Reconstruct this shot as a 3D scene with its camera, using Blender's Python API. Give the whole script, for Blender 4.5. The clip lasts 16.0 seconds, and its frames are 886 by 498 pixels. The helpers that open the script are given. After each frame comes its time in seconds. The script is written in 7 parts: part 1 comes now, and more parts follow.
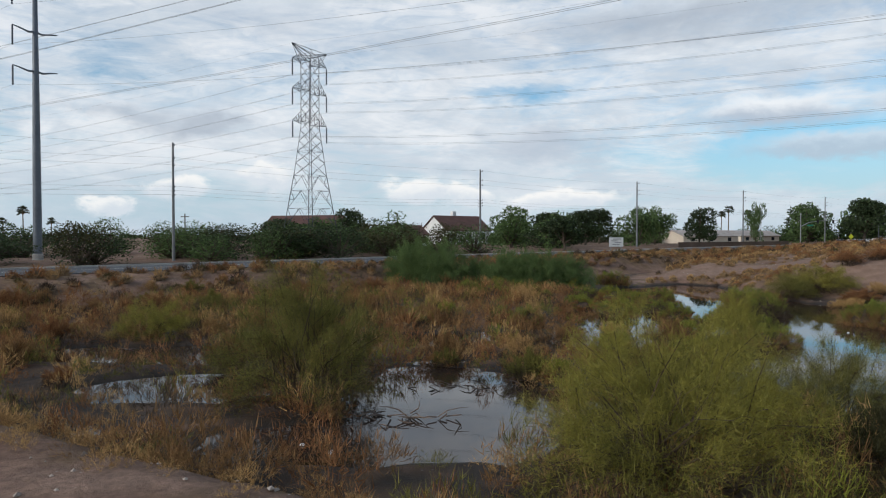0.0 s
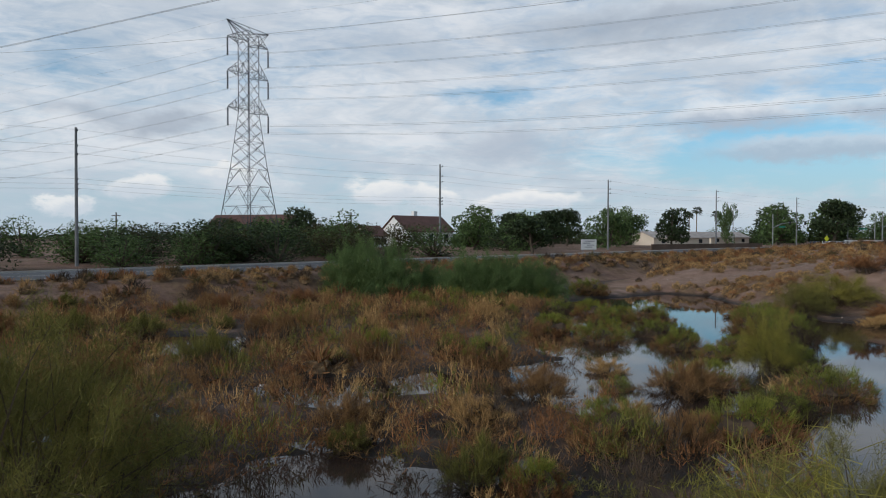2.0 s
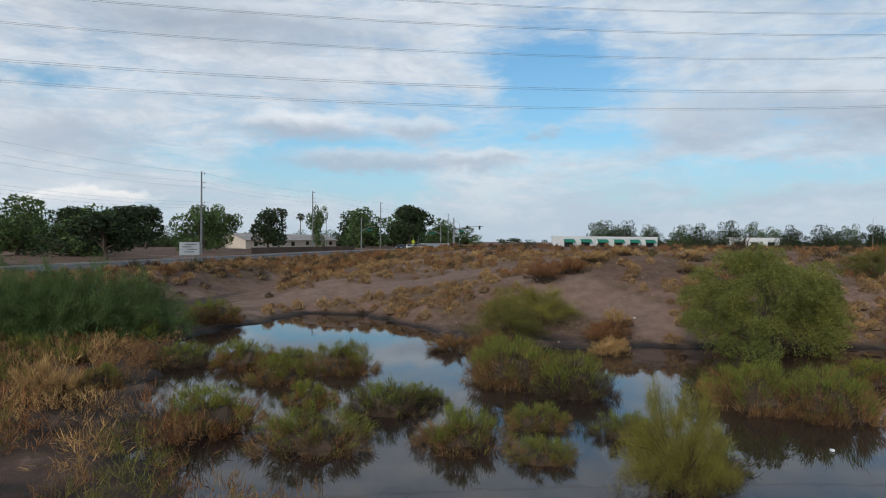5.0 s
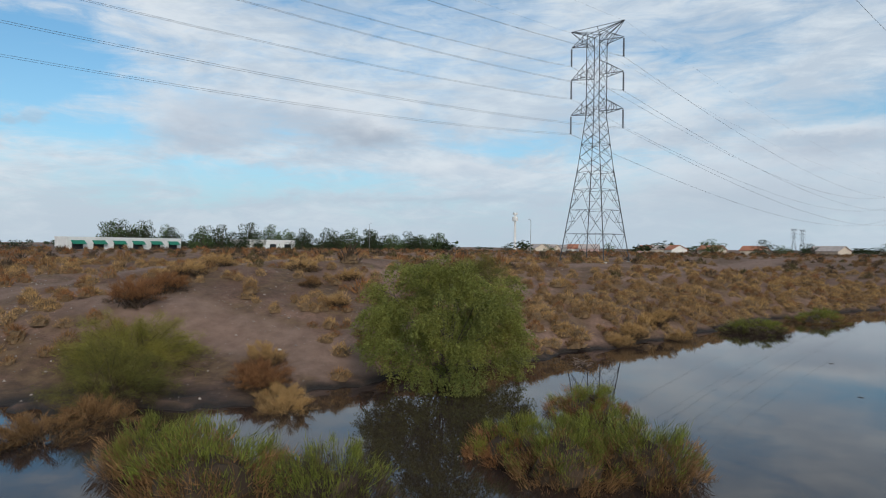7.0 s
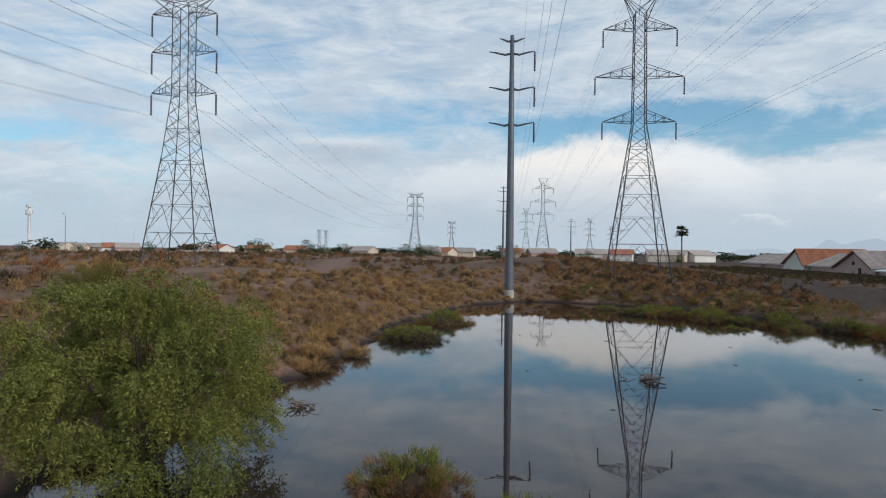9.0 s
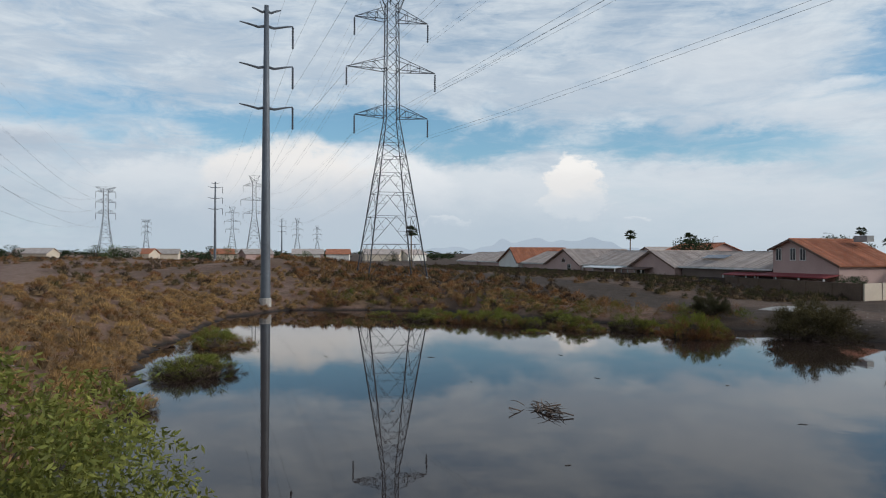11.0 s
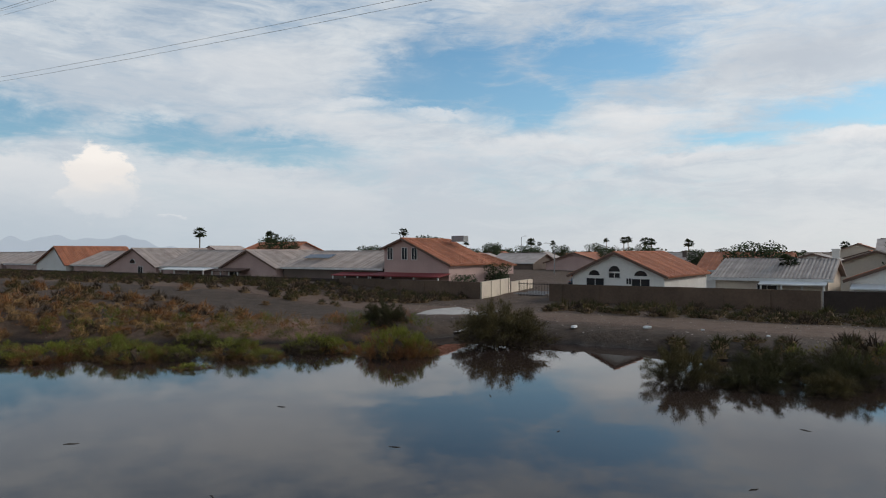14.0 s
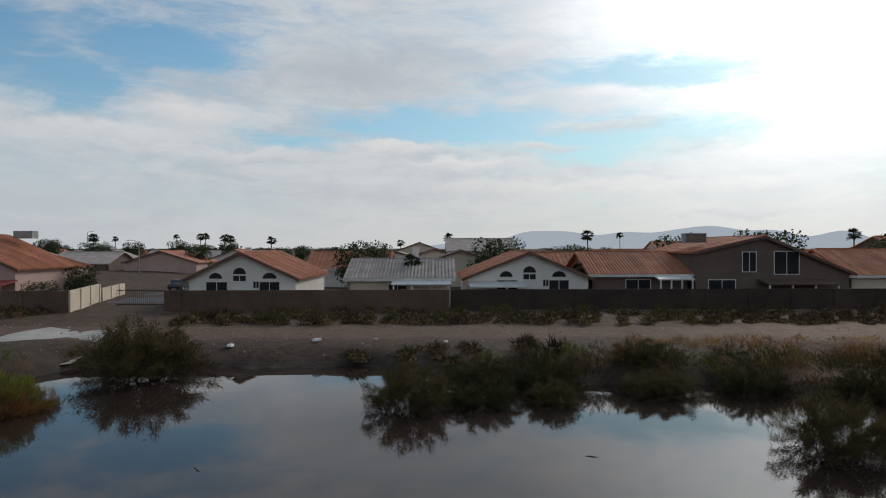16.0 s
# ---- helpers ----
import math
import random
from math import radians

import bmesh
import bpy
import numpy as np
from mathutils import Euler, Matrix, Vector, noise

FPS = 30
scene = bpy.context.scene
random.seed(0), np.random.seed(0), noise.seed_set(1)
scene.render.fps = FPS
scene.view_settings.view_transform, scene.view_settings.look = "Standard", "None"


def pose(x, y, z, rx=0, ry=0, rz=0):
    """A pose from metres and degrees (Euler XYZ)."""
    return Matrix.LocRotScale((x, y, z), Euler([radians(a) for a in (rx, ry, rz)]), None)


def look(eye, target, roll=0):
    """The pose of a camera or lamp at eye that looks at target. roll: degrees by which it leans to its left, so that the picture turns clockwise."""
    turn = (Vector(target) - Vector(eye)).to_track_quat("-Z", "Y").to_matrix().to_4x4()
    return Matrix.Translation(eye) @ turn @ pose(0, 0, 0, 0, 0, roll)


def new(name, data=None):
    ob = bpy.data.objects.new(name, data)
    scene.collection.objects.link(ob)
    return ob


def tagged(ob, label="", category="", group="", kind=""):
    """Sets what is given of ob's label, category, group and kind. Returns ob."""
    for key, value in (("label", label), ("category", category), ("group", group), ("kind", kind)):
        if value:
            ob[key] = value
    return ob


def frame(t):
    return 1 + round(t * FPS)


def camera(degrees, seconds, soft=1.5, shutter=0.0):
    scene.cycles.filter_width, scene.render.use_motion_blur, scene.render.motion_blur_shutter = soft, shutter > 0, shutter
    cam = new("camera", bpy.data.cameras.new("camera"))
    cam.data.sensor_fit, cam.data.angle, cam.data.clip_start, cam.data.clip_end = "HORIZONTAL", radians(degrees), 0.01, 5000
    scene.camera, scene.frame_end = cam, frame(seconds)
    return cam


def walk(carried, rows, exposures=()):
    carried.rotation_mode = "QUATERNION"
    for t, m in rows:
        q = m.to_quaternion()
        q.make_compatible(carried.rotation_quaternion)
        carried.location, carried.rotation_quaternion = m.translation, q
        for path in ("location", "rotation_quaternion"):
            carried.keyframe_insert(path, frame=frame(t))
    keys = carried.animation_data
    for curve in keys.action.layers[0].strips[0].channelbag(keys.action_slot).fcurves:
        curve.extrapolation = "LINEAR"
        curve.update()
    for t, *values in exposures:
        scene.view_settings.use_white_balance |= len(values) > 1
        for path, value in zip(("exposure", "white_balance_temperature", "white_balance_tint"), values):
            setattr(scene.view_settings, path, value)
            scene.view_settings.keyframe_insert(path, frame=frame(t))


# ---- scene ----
cam = camera(65.05, 16.0, 1.1)
PATH = [
    (0.0, (20.217, -25.120, 5.301), (19.325, -15.161, 5.121), -0.03),
    (0.2, (20.392, -24.060, 5.332), (19.513, -14.100, 5.148), -0.02),
    (0.4, (20.551, -22.994, 5.352), (19.664, -13.035, 5.168), -0.01),
    (0.6, (20.690, -21.923, 5.362), (19.785, -11.965, 5.181), -0.00),
    (0.8, (20.799, -20.846, 5.364), (19.891, -10.889, 5.188), 0.01),
    (1.0, (20.867, -19.763, 5.361), (20.000, -9.803, 5.190), 0.02),
    (1.2, (20.891, -18.672, 5.357), (20.117, -8.703, 5.190), 0.03),
    (1.4, (20.885, -17.567, 5.356), (20.225, -7.590, 5.191), 0.03),
    (1.6, (20.869, -16.443, 5.360), (20.307, -6.460, 5.196), 0.04),
    (1.8, (20.856, -15.296, 5.374), (20.369, -5.309, 5.208), 0.05),
    (2.0, (20.850, -14.126, 5.398), (20.442, -4.136, 5.231), 0.06),
    (2.2, (20.844, -12.936, 5.429), (20.546, -2.942, 5.260), 0.09),
    (2.4, (20.832, -11.730, 5.460), (20.672, -1.732, 5.290), 0.12),
    (2.6, (20.809, -10.509, 5.482), (20.796, -0.511, 5.310), 0.16),
    (2.8, (20.774, -9.273, 5.489), (20.909, 0.725, 5.318), 0.19),
    (3.0, (20.733, -8.013, 5.481), (21.025, 1.981, 5.314), 0.21),
    (3.2, (20.692, -6.729, 5.461), (21.174, 3.258, 5.301), 0.21),
    (3.4, (20.658, -5.425, 5.433), (21.392, 4.547, 5.284), 0.20),
    (3.6, (20.634, -4.111, 5.403), (21.701, 5.831, 5.264), 0.20),
    (3.8, (20.620, -2.796, 5.375), (22.110, 7.091, 5.244), 0.20),
    (4.0, (20.614, -1.491, 5.352), (22.614, 8.306, 5.228), 0.22),
    (4.2, (20.614, -0.205, 5.338), (23.202, 9.453, 5.219), 0.24),
    (4.4, (20.621, 1.054, 5.336), (23.853, 10.517, 5.221), 0.27),
    (4.6, (20.633, 2.283, 5.348), (24.546, 11.485, 5.234), 0.32),
    (4.8, (20.653, 3.477, 5.373), (25.258, 12.353, 5.261), 0.36),
    (5.0, (20.688, 4.639, 5.410), (25.972, 13.128, 5.300), 0.41),
    (5.2, (20.749, 5.775, 5.456), (26.679, 13.826, 5.350), 0.46),
    (5.4, (20.851, 6.897, 5.507), (27.383, 14.468, 5.407), 0.49),
    (5.6, (21.015, 8.022, 5.556), (28.096, 15.082, 5.466), 0.52),
    (5.8, (21.256, 9.162, 5.600), (28.837, 15.684, 5.521), 0.54),
    (6.0, (21.575, 10.316, 5.641), (29.609, 16.269, 5.573), 0.56),
    (6.2, (21.961, 11.473, 5.683), (30.402, 16.835, 5.622), 0.58),
    (6.4, (22.405, 12.623, 5.724), (31.192, 17.395, 5.667), 0.59),
    (6.6, (22.899, 13.752, 5.758), (31.966, 17.968, 5.706), 0.61),
    (6.8, (23.440, 14.848, 5.784), (32.729, 18.549, 5.740), 0.62),
    (7.0, (24.029, 15.902, 5.805), (33.499, 19.112, 5.768), 0.63),
    (7.2, (24.671, 16.911, 5.824), (34.295, 19.627, 5.793), 0.65),
    (7.4, (25.370, 17.876, 5.841), (35.124, 20.081, 5.815), 0.67),
    (7.6, (26.130, 18.798, 5.855), (35.988, 20.476, 5.833), 0.70),
    (7.8, (26.946, 19.676, 5.866), (36.880, 20.824, 5.849), 0.73),
    (8.0, (27.808, 20.501, 5.877), (37.788, 21.127, 5.865), 0.76),
    (8.2, (28.694, 21.267, 5.890), (38.693, 21.354, 5.883), 0.78),
    (8.4, (29.580, 21.974, 5.911), (39.565, 21.437, 5.910), 0.80),
    (8.6, (30.450, 22.630, 5.944), (40.364, 21.318, 5.950), 0.80),
    (8.8, (31.316, 23.240, 5.987), (41.064, 21.011, 6.002), 0.79),
    (9.0, (32.210, 23.811, 6.036), (41.684, 20.611, 6.060), 0.77),
    (9.2, (33.160, 24.341, 6.085), (42.277, 20.233, 6.116), 0.75),
    (9.4, (34.170, 24.817, 6.129), (42.908, 19.954, 6.164), 0.71),
    (9.6, (35.229, 25.222, 6.166), (43.629, 19.796, 6.200), 0.65),
    (9.8, (36.320, 25.537, 6.195), (44.454, 19.721, 6.225), 0.56),
    (10.0, (37.433, 25.751, 6.215), (45.369, 19.667, 6.241), 0.47),
    (10.2, (38.558, 25.862, 6.225), (46.348, 19.592, 6.251), 0.39),
    (10.4, (39.689, 25.873, 6.225), (47.364, 19.464, 6.254), 0.31),
    (10.6, (40.821, 25.797, 6.214), (48.393, 19.265, 6.250), 0.25),
    (10.8, (41.952, 25.645, 6.193), (49.411, 18.985, 6.239), 0.19),
    (11.0, (43.079, 25.435, 6.164), (50.400, 18.624, 6.220), 0.15),
    (11.2, (44.199, 25.182, 6.128), (51.347, 18.190, 6.196), 0.12),
    (11.4, (45.309, 24.900, 6.089), (52.243, 17.695, 6.168), 0.09),
    (11.6, (46.405, 24.598, 6.052), (53.086, 17.158, 6.139), 0.06),
    (11.8, (47.481, 24.281, 6.025), (53.883, 16.599, 6.117), 0.04),
    (12.0, (48.529, 23.944, 6.017), (54.650, 16.037, 6.111), 0.01),
    (12.2, (49.539, 23.579, 6.037), (55.404, 15.480, 6.128), -0.00),
    (12.4, (50.510, 23.183, 6.084), (56.122, 14.907, 6.169), -0.01),
    (12.6, (51.446, 22.756, 6.148), (56.752, 14.280, 6.226), -0.02),
    (12.8, (52.358, 22.291, 6.213), (57.249, 13.569, 6.282), -0.01),
    (13.0, (53.259, 21.780, 6.263), (57.601, 12.772, 6.323), -0.01),
    (13.2, (54.154, 21.215, 6.291), (57.846, 11.921, 6.343), -0.02),
    (13.4, (55.035, 20.594, 6.300), (58.083, 11.069, 6.348), -0.03),
    (13.6, (55.887, 19.920, 6.304), (58.403, 10.242, 6.349), -0.04),
    (13.8, (56.699, 19.198, 6.311), (58.815, 9.425, 6.354), -0.06),
    (14.0, (57.466, 18.433, 6.326), (59.228, 8.590, 6.368), -0.07),
    (14.2, (58.189, 17.627, 6.347), (59.547, 7.719, 6.389), -0.09),
    (14.4, (58.868, 16.780, 6.377), (59.734, 6.818, 6.416), -0.10),
    (14.6, (59.505, 15.895, 6.414), (59.805, 5.900, 6.445), -0.11),
    (14.8, (60.105, 14.977, 6.454), (59.790, 4.982, 6.475), -0.13),
    (15.0, (60.674, 14.041, 6.494), (59.713, 4.087, 6.507), -0.14),
    (15.2, (61.214, 13.110, 6.530), (59.591, 3.243, 6.541), -0.14),
    (15.4, (61.716, 12.225, 6.566), (59.428, 2.491, 6.576), -0.13),
    (15.6, (62.169, 11.427, 6.604), (59.223, 1.871, 6.611), -0.11),
    (15.8, (62.562, 10.742, 6.648), (58.974, 1.408, 6.647), -0.08),
    (16.0, (62.893, 10.182, 6.699), (58.681, 1.112, 6.683), -0.04),
]
EXPOSURES = [(0, -0.02, 6350, 10), (1.5, -0.2, 6280, 10), (3, -0.2, 6200, 10), (5.5, -0.13, 6280, 10), (9, -0.1, 6350, 10), (12, -0.19, 6420, 11), (13.5, -0.17, 6600, 12), (15, -0.25, 6750, 12), (16, -0.4, 6750, 12)]
walk(cam, [(t, look(eye, target, roll)) for t, eye, target, roll in PATH], EXPOSURES)

# ---- sky, sun ----
SUN_TO = Vector((-0.80, -0.56, 0.46)).normalized()
sun_data = bpy.data.lights.new("sun", "SUN")
sun_data.energy, sun_data.angle, sun_data.color = 1.9, radians(9), (1.0, 0.93, 0.84)
sun = new("sun", sun_data)
sun.matrix_world = look(SUN_TO * 100, (0, 0, 0))

world = bpy.data.worlds.new("sky")
scene.world = world
world.use_nodes = True
WN, WL = world.node_tree.nodes, world.node_tree.links
WN.clear()


def wnode(kind, **inputs):
    n = WN.new(kind)
    for key, value in inputs.items():
        n.inputs[key.replace("_", " ")].default_value = value
    return n


def wmath(op, a, b=0.5, clamp=False):
    n = WN.new("ShaderNodeMath")
    n.operation, n.use_clamp = op, clamp
    for i, v in enumerate((a, b)):
        if isinstance(v, (int, float)):
            n.inputs[i].default_value = v
        else:
            WL.new(v, n.inputs[i])
    return n.outputs[0]


def wramp(value, stops):
    n = WN.new("ShaderNodeValToRGB")
    while len(n.color_ramp.elements) < len(stops):
        n.color_ramp.elements.new(0.5)
    for e, (p, c) in zip(n.color_ramp.elements, stops):
        e.position, e.color = p, (*c, 1) if isinstance(c, tuple) else (c, c, c, 1)
    WL.new(value, n.inputs[0])
    return n.outputs[0]


def wmix(fac, a, b):
    n = WN.new("ShaderNodeMix")
    n.data_type = "RGBA"
    for i, v in ((0, fac), (6, a), (7, b)):
        if isinstance(v, tuple):
            n.inputs[i].default_value = (*v, 1)
        elif isinstance(v, (int, float)):
            n.inputs[i].default_value = v
        else:
            WL.new(v, n.inputs[i])
    return n.outputs[2]


sky = WN.new("ShaderNodeTexSky")
sky.sky_type, sky.sun_disc = "NISHITA", False
sky.sun_elevation = math.asin(SUN_TO.z)
sky.sun_rotation = math.atan2(SUN_TO.x, SUN_TO.y)
sky.air_density, sky.dust_density, sky.ozone_density = 1.0, 0.6, 1.5
way = WN.new("ShaderNodeTexCoord").outputs["Generated"]
split = WN.new("ShaderNodeSeparateXYZ")
WL.new(way, split.inputs[0])
dx, dy, dz = split.outputs
def wnoise(scale, detail, rough, distort=0.0, offset=(0, 0, 0), stretch=(1, 1, 2.4), out="Fac"):
    mp = WN.new("ShaderNodeMapping")
    mp.inputs["Location"].default_value = offset
    mp.inputs["Scale"].default_value = stretch
    WL.new(way, mp.inputs[0])
    n = wnode("ShaderNodeTexNoise", Scale=scale, Detail=detail, Roughness=rough, Distortion=distort)
    WL.new(mp.outputs[0], n.inputs["Vector"])
    return n.outputs[out]


def wvec(op, a, b, c=None):
    n = WN.new("ShaderNodeVectorMath")
    n.operation = op
    for i, v in enumerate((a, b, c)):
        if isinstance(v, (tuple, Vector)):
            n.inputs[i].default_value = v
        elif v is not None:
            WL.new(v, n.inputs[i])
    return n.outputs["Value"] if op in ("LENGTH", "DOT_PRODUCT") else n.outputs[0]


def wstep(value, lo, hi, to):
    n = WN.new("ShaderNodeMapRange")
    n.interpolation_type = "SMOOTHSTEP"
    for i, v in enumerate((value, lo, hi, 0.0, to)):
        if isinstance(v, (int, float)):
            n.inputs[i].default_value = v
        else:
            WL.new(v, n.inputs[i])
    return n.outputs[0]


toward = wmath("MAXIMUM", wvec("DOT_PRODUCT", way, SUN_TO), 0.0)
glow = wmath("POWER", toward, 30.0)
halo = wmath("POWER", toward, 9.0)
sky_gain = wvec("MULTIPLY", sky.outputs[0], (0.076, 0.120, 0.134))
blue = wmix(wramp(dz, [(0.0, 0.8), (0.13, 0.30), (0.34, 0.0)]), sky_gain, (0.47, 0.65, 0.80))

# compass bearing and height of the view in degrees, ruffled by broad and by fine noise
compass = WN.new("ShaderNodeCombineXYZ")
WL.new(wmath("MULTIPLY", wmath("ARCTAN2", dy, dx), 57.2958), compass.inputs[0])
WL.new(wmath("MULTIPLY", wmath("ARCSINE", dz), 57.2958), compass.inputs[1])
broad = wvec("SUBTRACT", wnoise(4.5, 6, 0.6, 0.3, (1.3, 7.9, 0.4), (1, 1, 2.6), "Color"), (0.5, 0.5, 0.5))
small = wvec("SUBTRACT", wnoise(17.0, 7, 0.62, 0.2, (4.2, 0.7, 1.9), (1, 1, 1.8), "Color"), (0.5, 0.5, 0.5))
SOFT = wvec("MULTIPLY_ADD", broad, (16.0, 6.0, 0.0), wvec("MULTIPLY_ADD", small, (5.0, 2.0, 0.0), compass.outputs[0]))
CRISP = wvec("MULTIPLY_ADD", broad, (4.0, 1.2, 0.0), wvec("MULTIPLY_ADD", small, (6.0, 2.6, 0.0), compass.outputs[0]))
BILLOW = wvec("MULTIPLY_ADD", small, (7.0, 3.4, 0.0), compass.outputs[0])


def patch(ruffled, az, el, wide, tall, amount, edge=0.9):
    """Where an oval of sky lies, and the height within it from -1 to 1."""
    local = wvec("MULTIPLY_ADD", ruffled, (1 / wide, 1 / tall, 0.0), (-az / wide, -el / tall, 0.0))
    return wstep(wvec("LENGTH", local, None), 1.0 + edge * 0.3, 1.0 - edge * 0.7, amount), local


def cloud(under_it, ruffled, az, el, wide, tall, amount, top, base, edge=0.9):
    mask, local = patch(ruffled, az, el, wide, tall, amount, edge)
    colour, cover = under_it
    return wmix(mask, colour, wmix(wstep(wvec("DOT_PRODUCT", local, (0.0, 1.0, 0.0)), -0.45, 0.65, 1.0), base, top)), wmath("SUBTRACT", 1.0, wmath("MULTIPLY", wmath("SUBTRACT", 1.0, cover), wmath("SUBTRACT", 1.0, mask)))


# the openings in the high veil
clear = None
for az, el, wide, tall, amount in ((67, 5.6, 10, 2.4, 0.95), (50, 13.5, 8, 5.5, 0.95), (50, 8.5, 9, 3, 0.7), (60, 10.5, 6, 2.2, 0.6), (36, 5.2, 15, 1.7, 0.7), (10, 8.2, 9, 1.4, 0.5),
                                   (-2, 13.5, 9, 3.2, 0.3), (-16, 10, 9, 2.2, 0.5), (-28, 9.9, 9, 1.7, 1.0), (-39, 10.2, 8, 1.6, 1.0), (-48, 9.2, 8, 2.0, 1.0), (-59, 8.6, 8, 1.6, 0.8),
                                   (-67, 8.3, 7, 1.6, 0.85), (-81, 14.2, 8, 3.4, 0.9), (-87, 12.4, 5, 2.6, 0.75), (-92, 15.5, 7, 3.4, 0.85), (-115, 9.8, 12, 1.9, 1.0), (-128, 8.8, 11, 1.7, 1.0),
                                   (-131, 14.0, 8, 1.5, 0.9), (88, 11.5, 6, 0.9, 0.45), (102, 2.0, 30, 2.0, 0.5), (-104, 8.5, 6, 1.4, 0.6)):
    one, _ = patch(SOFT, az, el, wide, tall, amount, 1.2)
    clear = one if clear is None else wmath("MAXIMUM", clear, one)
streak = wmath("ADD", wmath("MULTIPLY", wnoise(3.0, 6, 0.58, 0.9, (5.1, 2.2, 0.0), (1, 1, 3.6)), 0.62), wmath("MULTIPLY", wnoise(10.0, 8, 0.66, 1.6, (0.4, 6.2, 2.0), (1, 1, 4.6)), 0.38))
veil_f = wstep(wmath("SUBTRACT", wmath("ADD", streak, 0.13), wmath("MULTIPLY", clear, 0.31)), 0.34, 0.70, 0.96)
thin = wramp(dz, [(0.36, 1.0), (0.62, 0.35)])
north = wstep(wvec("DOT_PRODUCT", way, (-0.35, 0.94, 0.0)), 0.1, 0.9, 1.0)
mottle = wmath("ADD", wmath("MULTIPLY", wnoise(5.2, 7, 0.62, 0.6, (2.6, 4.4, 1.0), (1, 1, 2.8)), 0.65), wmath("MULTIPLY", wnoise(13.0, 7, 0.65, 1.0, (3.6, 1.4, 5.0), (1, 1, 3.6)), 0.35))
veil_c = wmix(wstep(mottle, 0.40, 0.60, 1.0), wmix(north, (0.76, 0.83, 0.88), (0.88, 0.90, 0.92)), wmix(north, (0.58, 0.67, 0.76), (0.66, 0.72, 0.78)))
bright_blue = wmix(wmath("MULTIPLY", halo, 0.55), blue, (0.56, 0.64, 0.70))
veiled = wmix(wmath("MULTIPLY", veil_f, thin), bright_blue, wmix(wmath("MULTIPLY", wmath("POWER", toward, 5.0), 0.6), veil_c, (0.84, 0.85, 0.85)))
# soft grey bodies, lit on their upper edges
PALE, MILK, GREY, DUSK = (0.83, 0.87, 0.90), (0.68, 0.75, 0.82), (0.50, 0.57, 0.66), (0.42, 0.48, 0.56)
clouded = ((0.0, 0.0, 0.0), 0.0)
for az, el, wide, tall, amount, top, base in (
        (76, 16.8, 13, 2.4, 0.85, MILK, DUSK), (97, 15.4, 9, 2.2, 0.5, MILK, GREY), (109, 17.5, 8, 2.0, 0.5, MILK, GREY), (119, 9.3, 6, 1.2, 0.65, MILK, DUSK), (113.4, 9.6, 3.2, 1.5, 0.8, MILK, DUSK),
        (87, 7.6, 6, 1.7, 0.75, GREY, (0.50, 0.57, 0.66)), (92, 5.6, 8, 1.2, 0.4, MILK, GREY), (66.5, 12.0, 3.4, 2.0, 0.5, PALE, GREY), (38.4, 8.8, 5.4, 2.2, 0.85, MILK, GREY), (26.2, 9.5, 5.4, 2.2, 0.85, PALE, DUSK),
        (32, 10.4, 7, 1.6, 0.5, PALE, GREY), (17, 6.2, 9, 1.0, 0.6, PALE, MILK), (20, 3.6, 14, 0.8, 0.5, MILK, GREY), (-5, 4.6, 12, 3.4, 0.75, MILK, (0.53, 0.60, 0.68)), (-9.5, 7.6, 5.5, 1.7, 0.85, PALE, GREY), (-2, 9.5, 5, 1.4, 0.55, MILK, GREY),
        (-74, 3.8, 30, 3.6, 0.55, MILK, MILK), (-64, 13.8, 12, 3.0, 0.6, PALE, MILK), (-72, 10.6, 9, 1.4, 0.6, PALE, MILK), (-80, 7.6, 12, 1.8, 0.6, PALE, MILK), (-104, 14.5, 7, 3.0, 0.5, MILK, GREY), (-112, 16.0, 10, 3.0, 0.5, PALE, GREY)):
    clouded = cloud(clouded, SOFT, az, el, wide, tall, amount, top, base, 1.25)
# separate heaps with crisp sunlit tops
WHITE, CREAM = (0.95, 0.97, 0.98), (0.97, 0.95, 0.91)
for az, el, wide, tall, amount, top, base in (
        (69.4, 9.1, 5.6, 1.5, 0.9, WHITE, GREY), (60.2, 9.1, 3.2, 1.2, 0.7, PALE, GREY), (63.4, 6.4, 8.5, 1.0, 0.8, MILK, GREY), (55.0, 6.7, 3.6, 0.9, 0.7, PALE, GREY), (49.4, 8.9, 1.6, 0.7, 0.5, MILK, GREY),
        (-145.2, 15.3, 3.2, 0.75, 0.75, GREY, DUSK), (-138, 2.7, 5.5, 0.55, 0.5, MILK, GREY)):
    clouded = cloud(clouded, CRISP, az, el, wide, tall, amount, top, base, 0.75)
# bright wisps towards the sun
for az, el, wide, tall, amount in ((-111.9, 8.2, 6.0, 0.55, 0.85), (-116.3, 6.8, 6.0, 0.6, 0.85), (-123.2, 8.2, 3.6, 0.5, 0.8), (-124, 4.9, 18, 0.8, 0.6), (-95.6, 10.3, 4.6, 1.3, 0.7), (-99, 7.3, 9, 0.7, 0.6),
                                   (-90, 8.6, 10, 0.9, 0.6), (-128, 9.8, 6, 0.6, 0.7), (-140, 7.4, 10, 1.2, 0.7), (-73, 12.0, 4, 0.6, 0.6), (-79.5, 11.2, 4, 0.4, 0.6), (-132, 12.0, 9, 1.0, 0.5)):
    clouded = cloud(clouded, CRISP, az, el, wide, tall, amount, WHITE, PALE, 1.1)
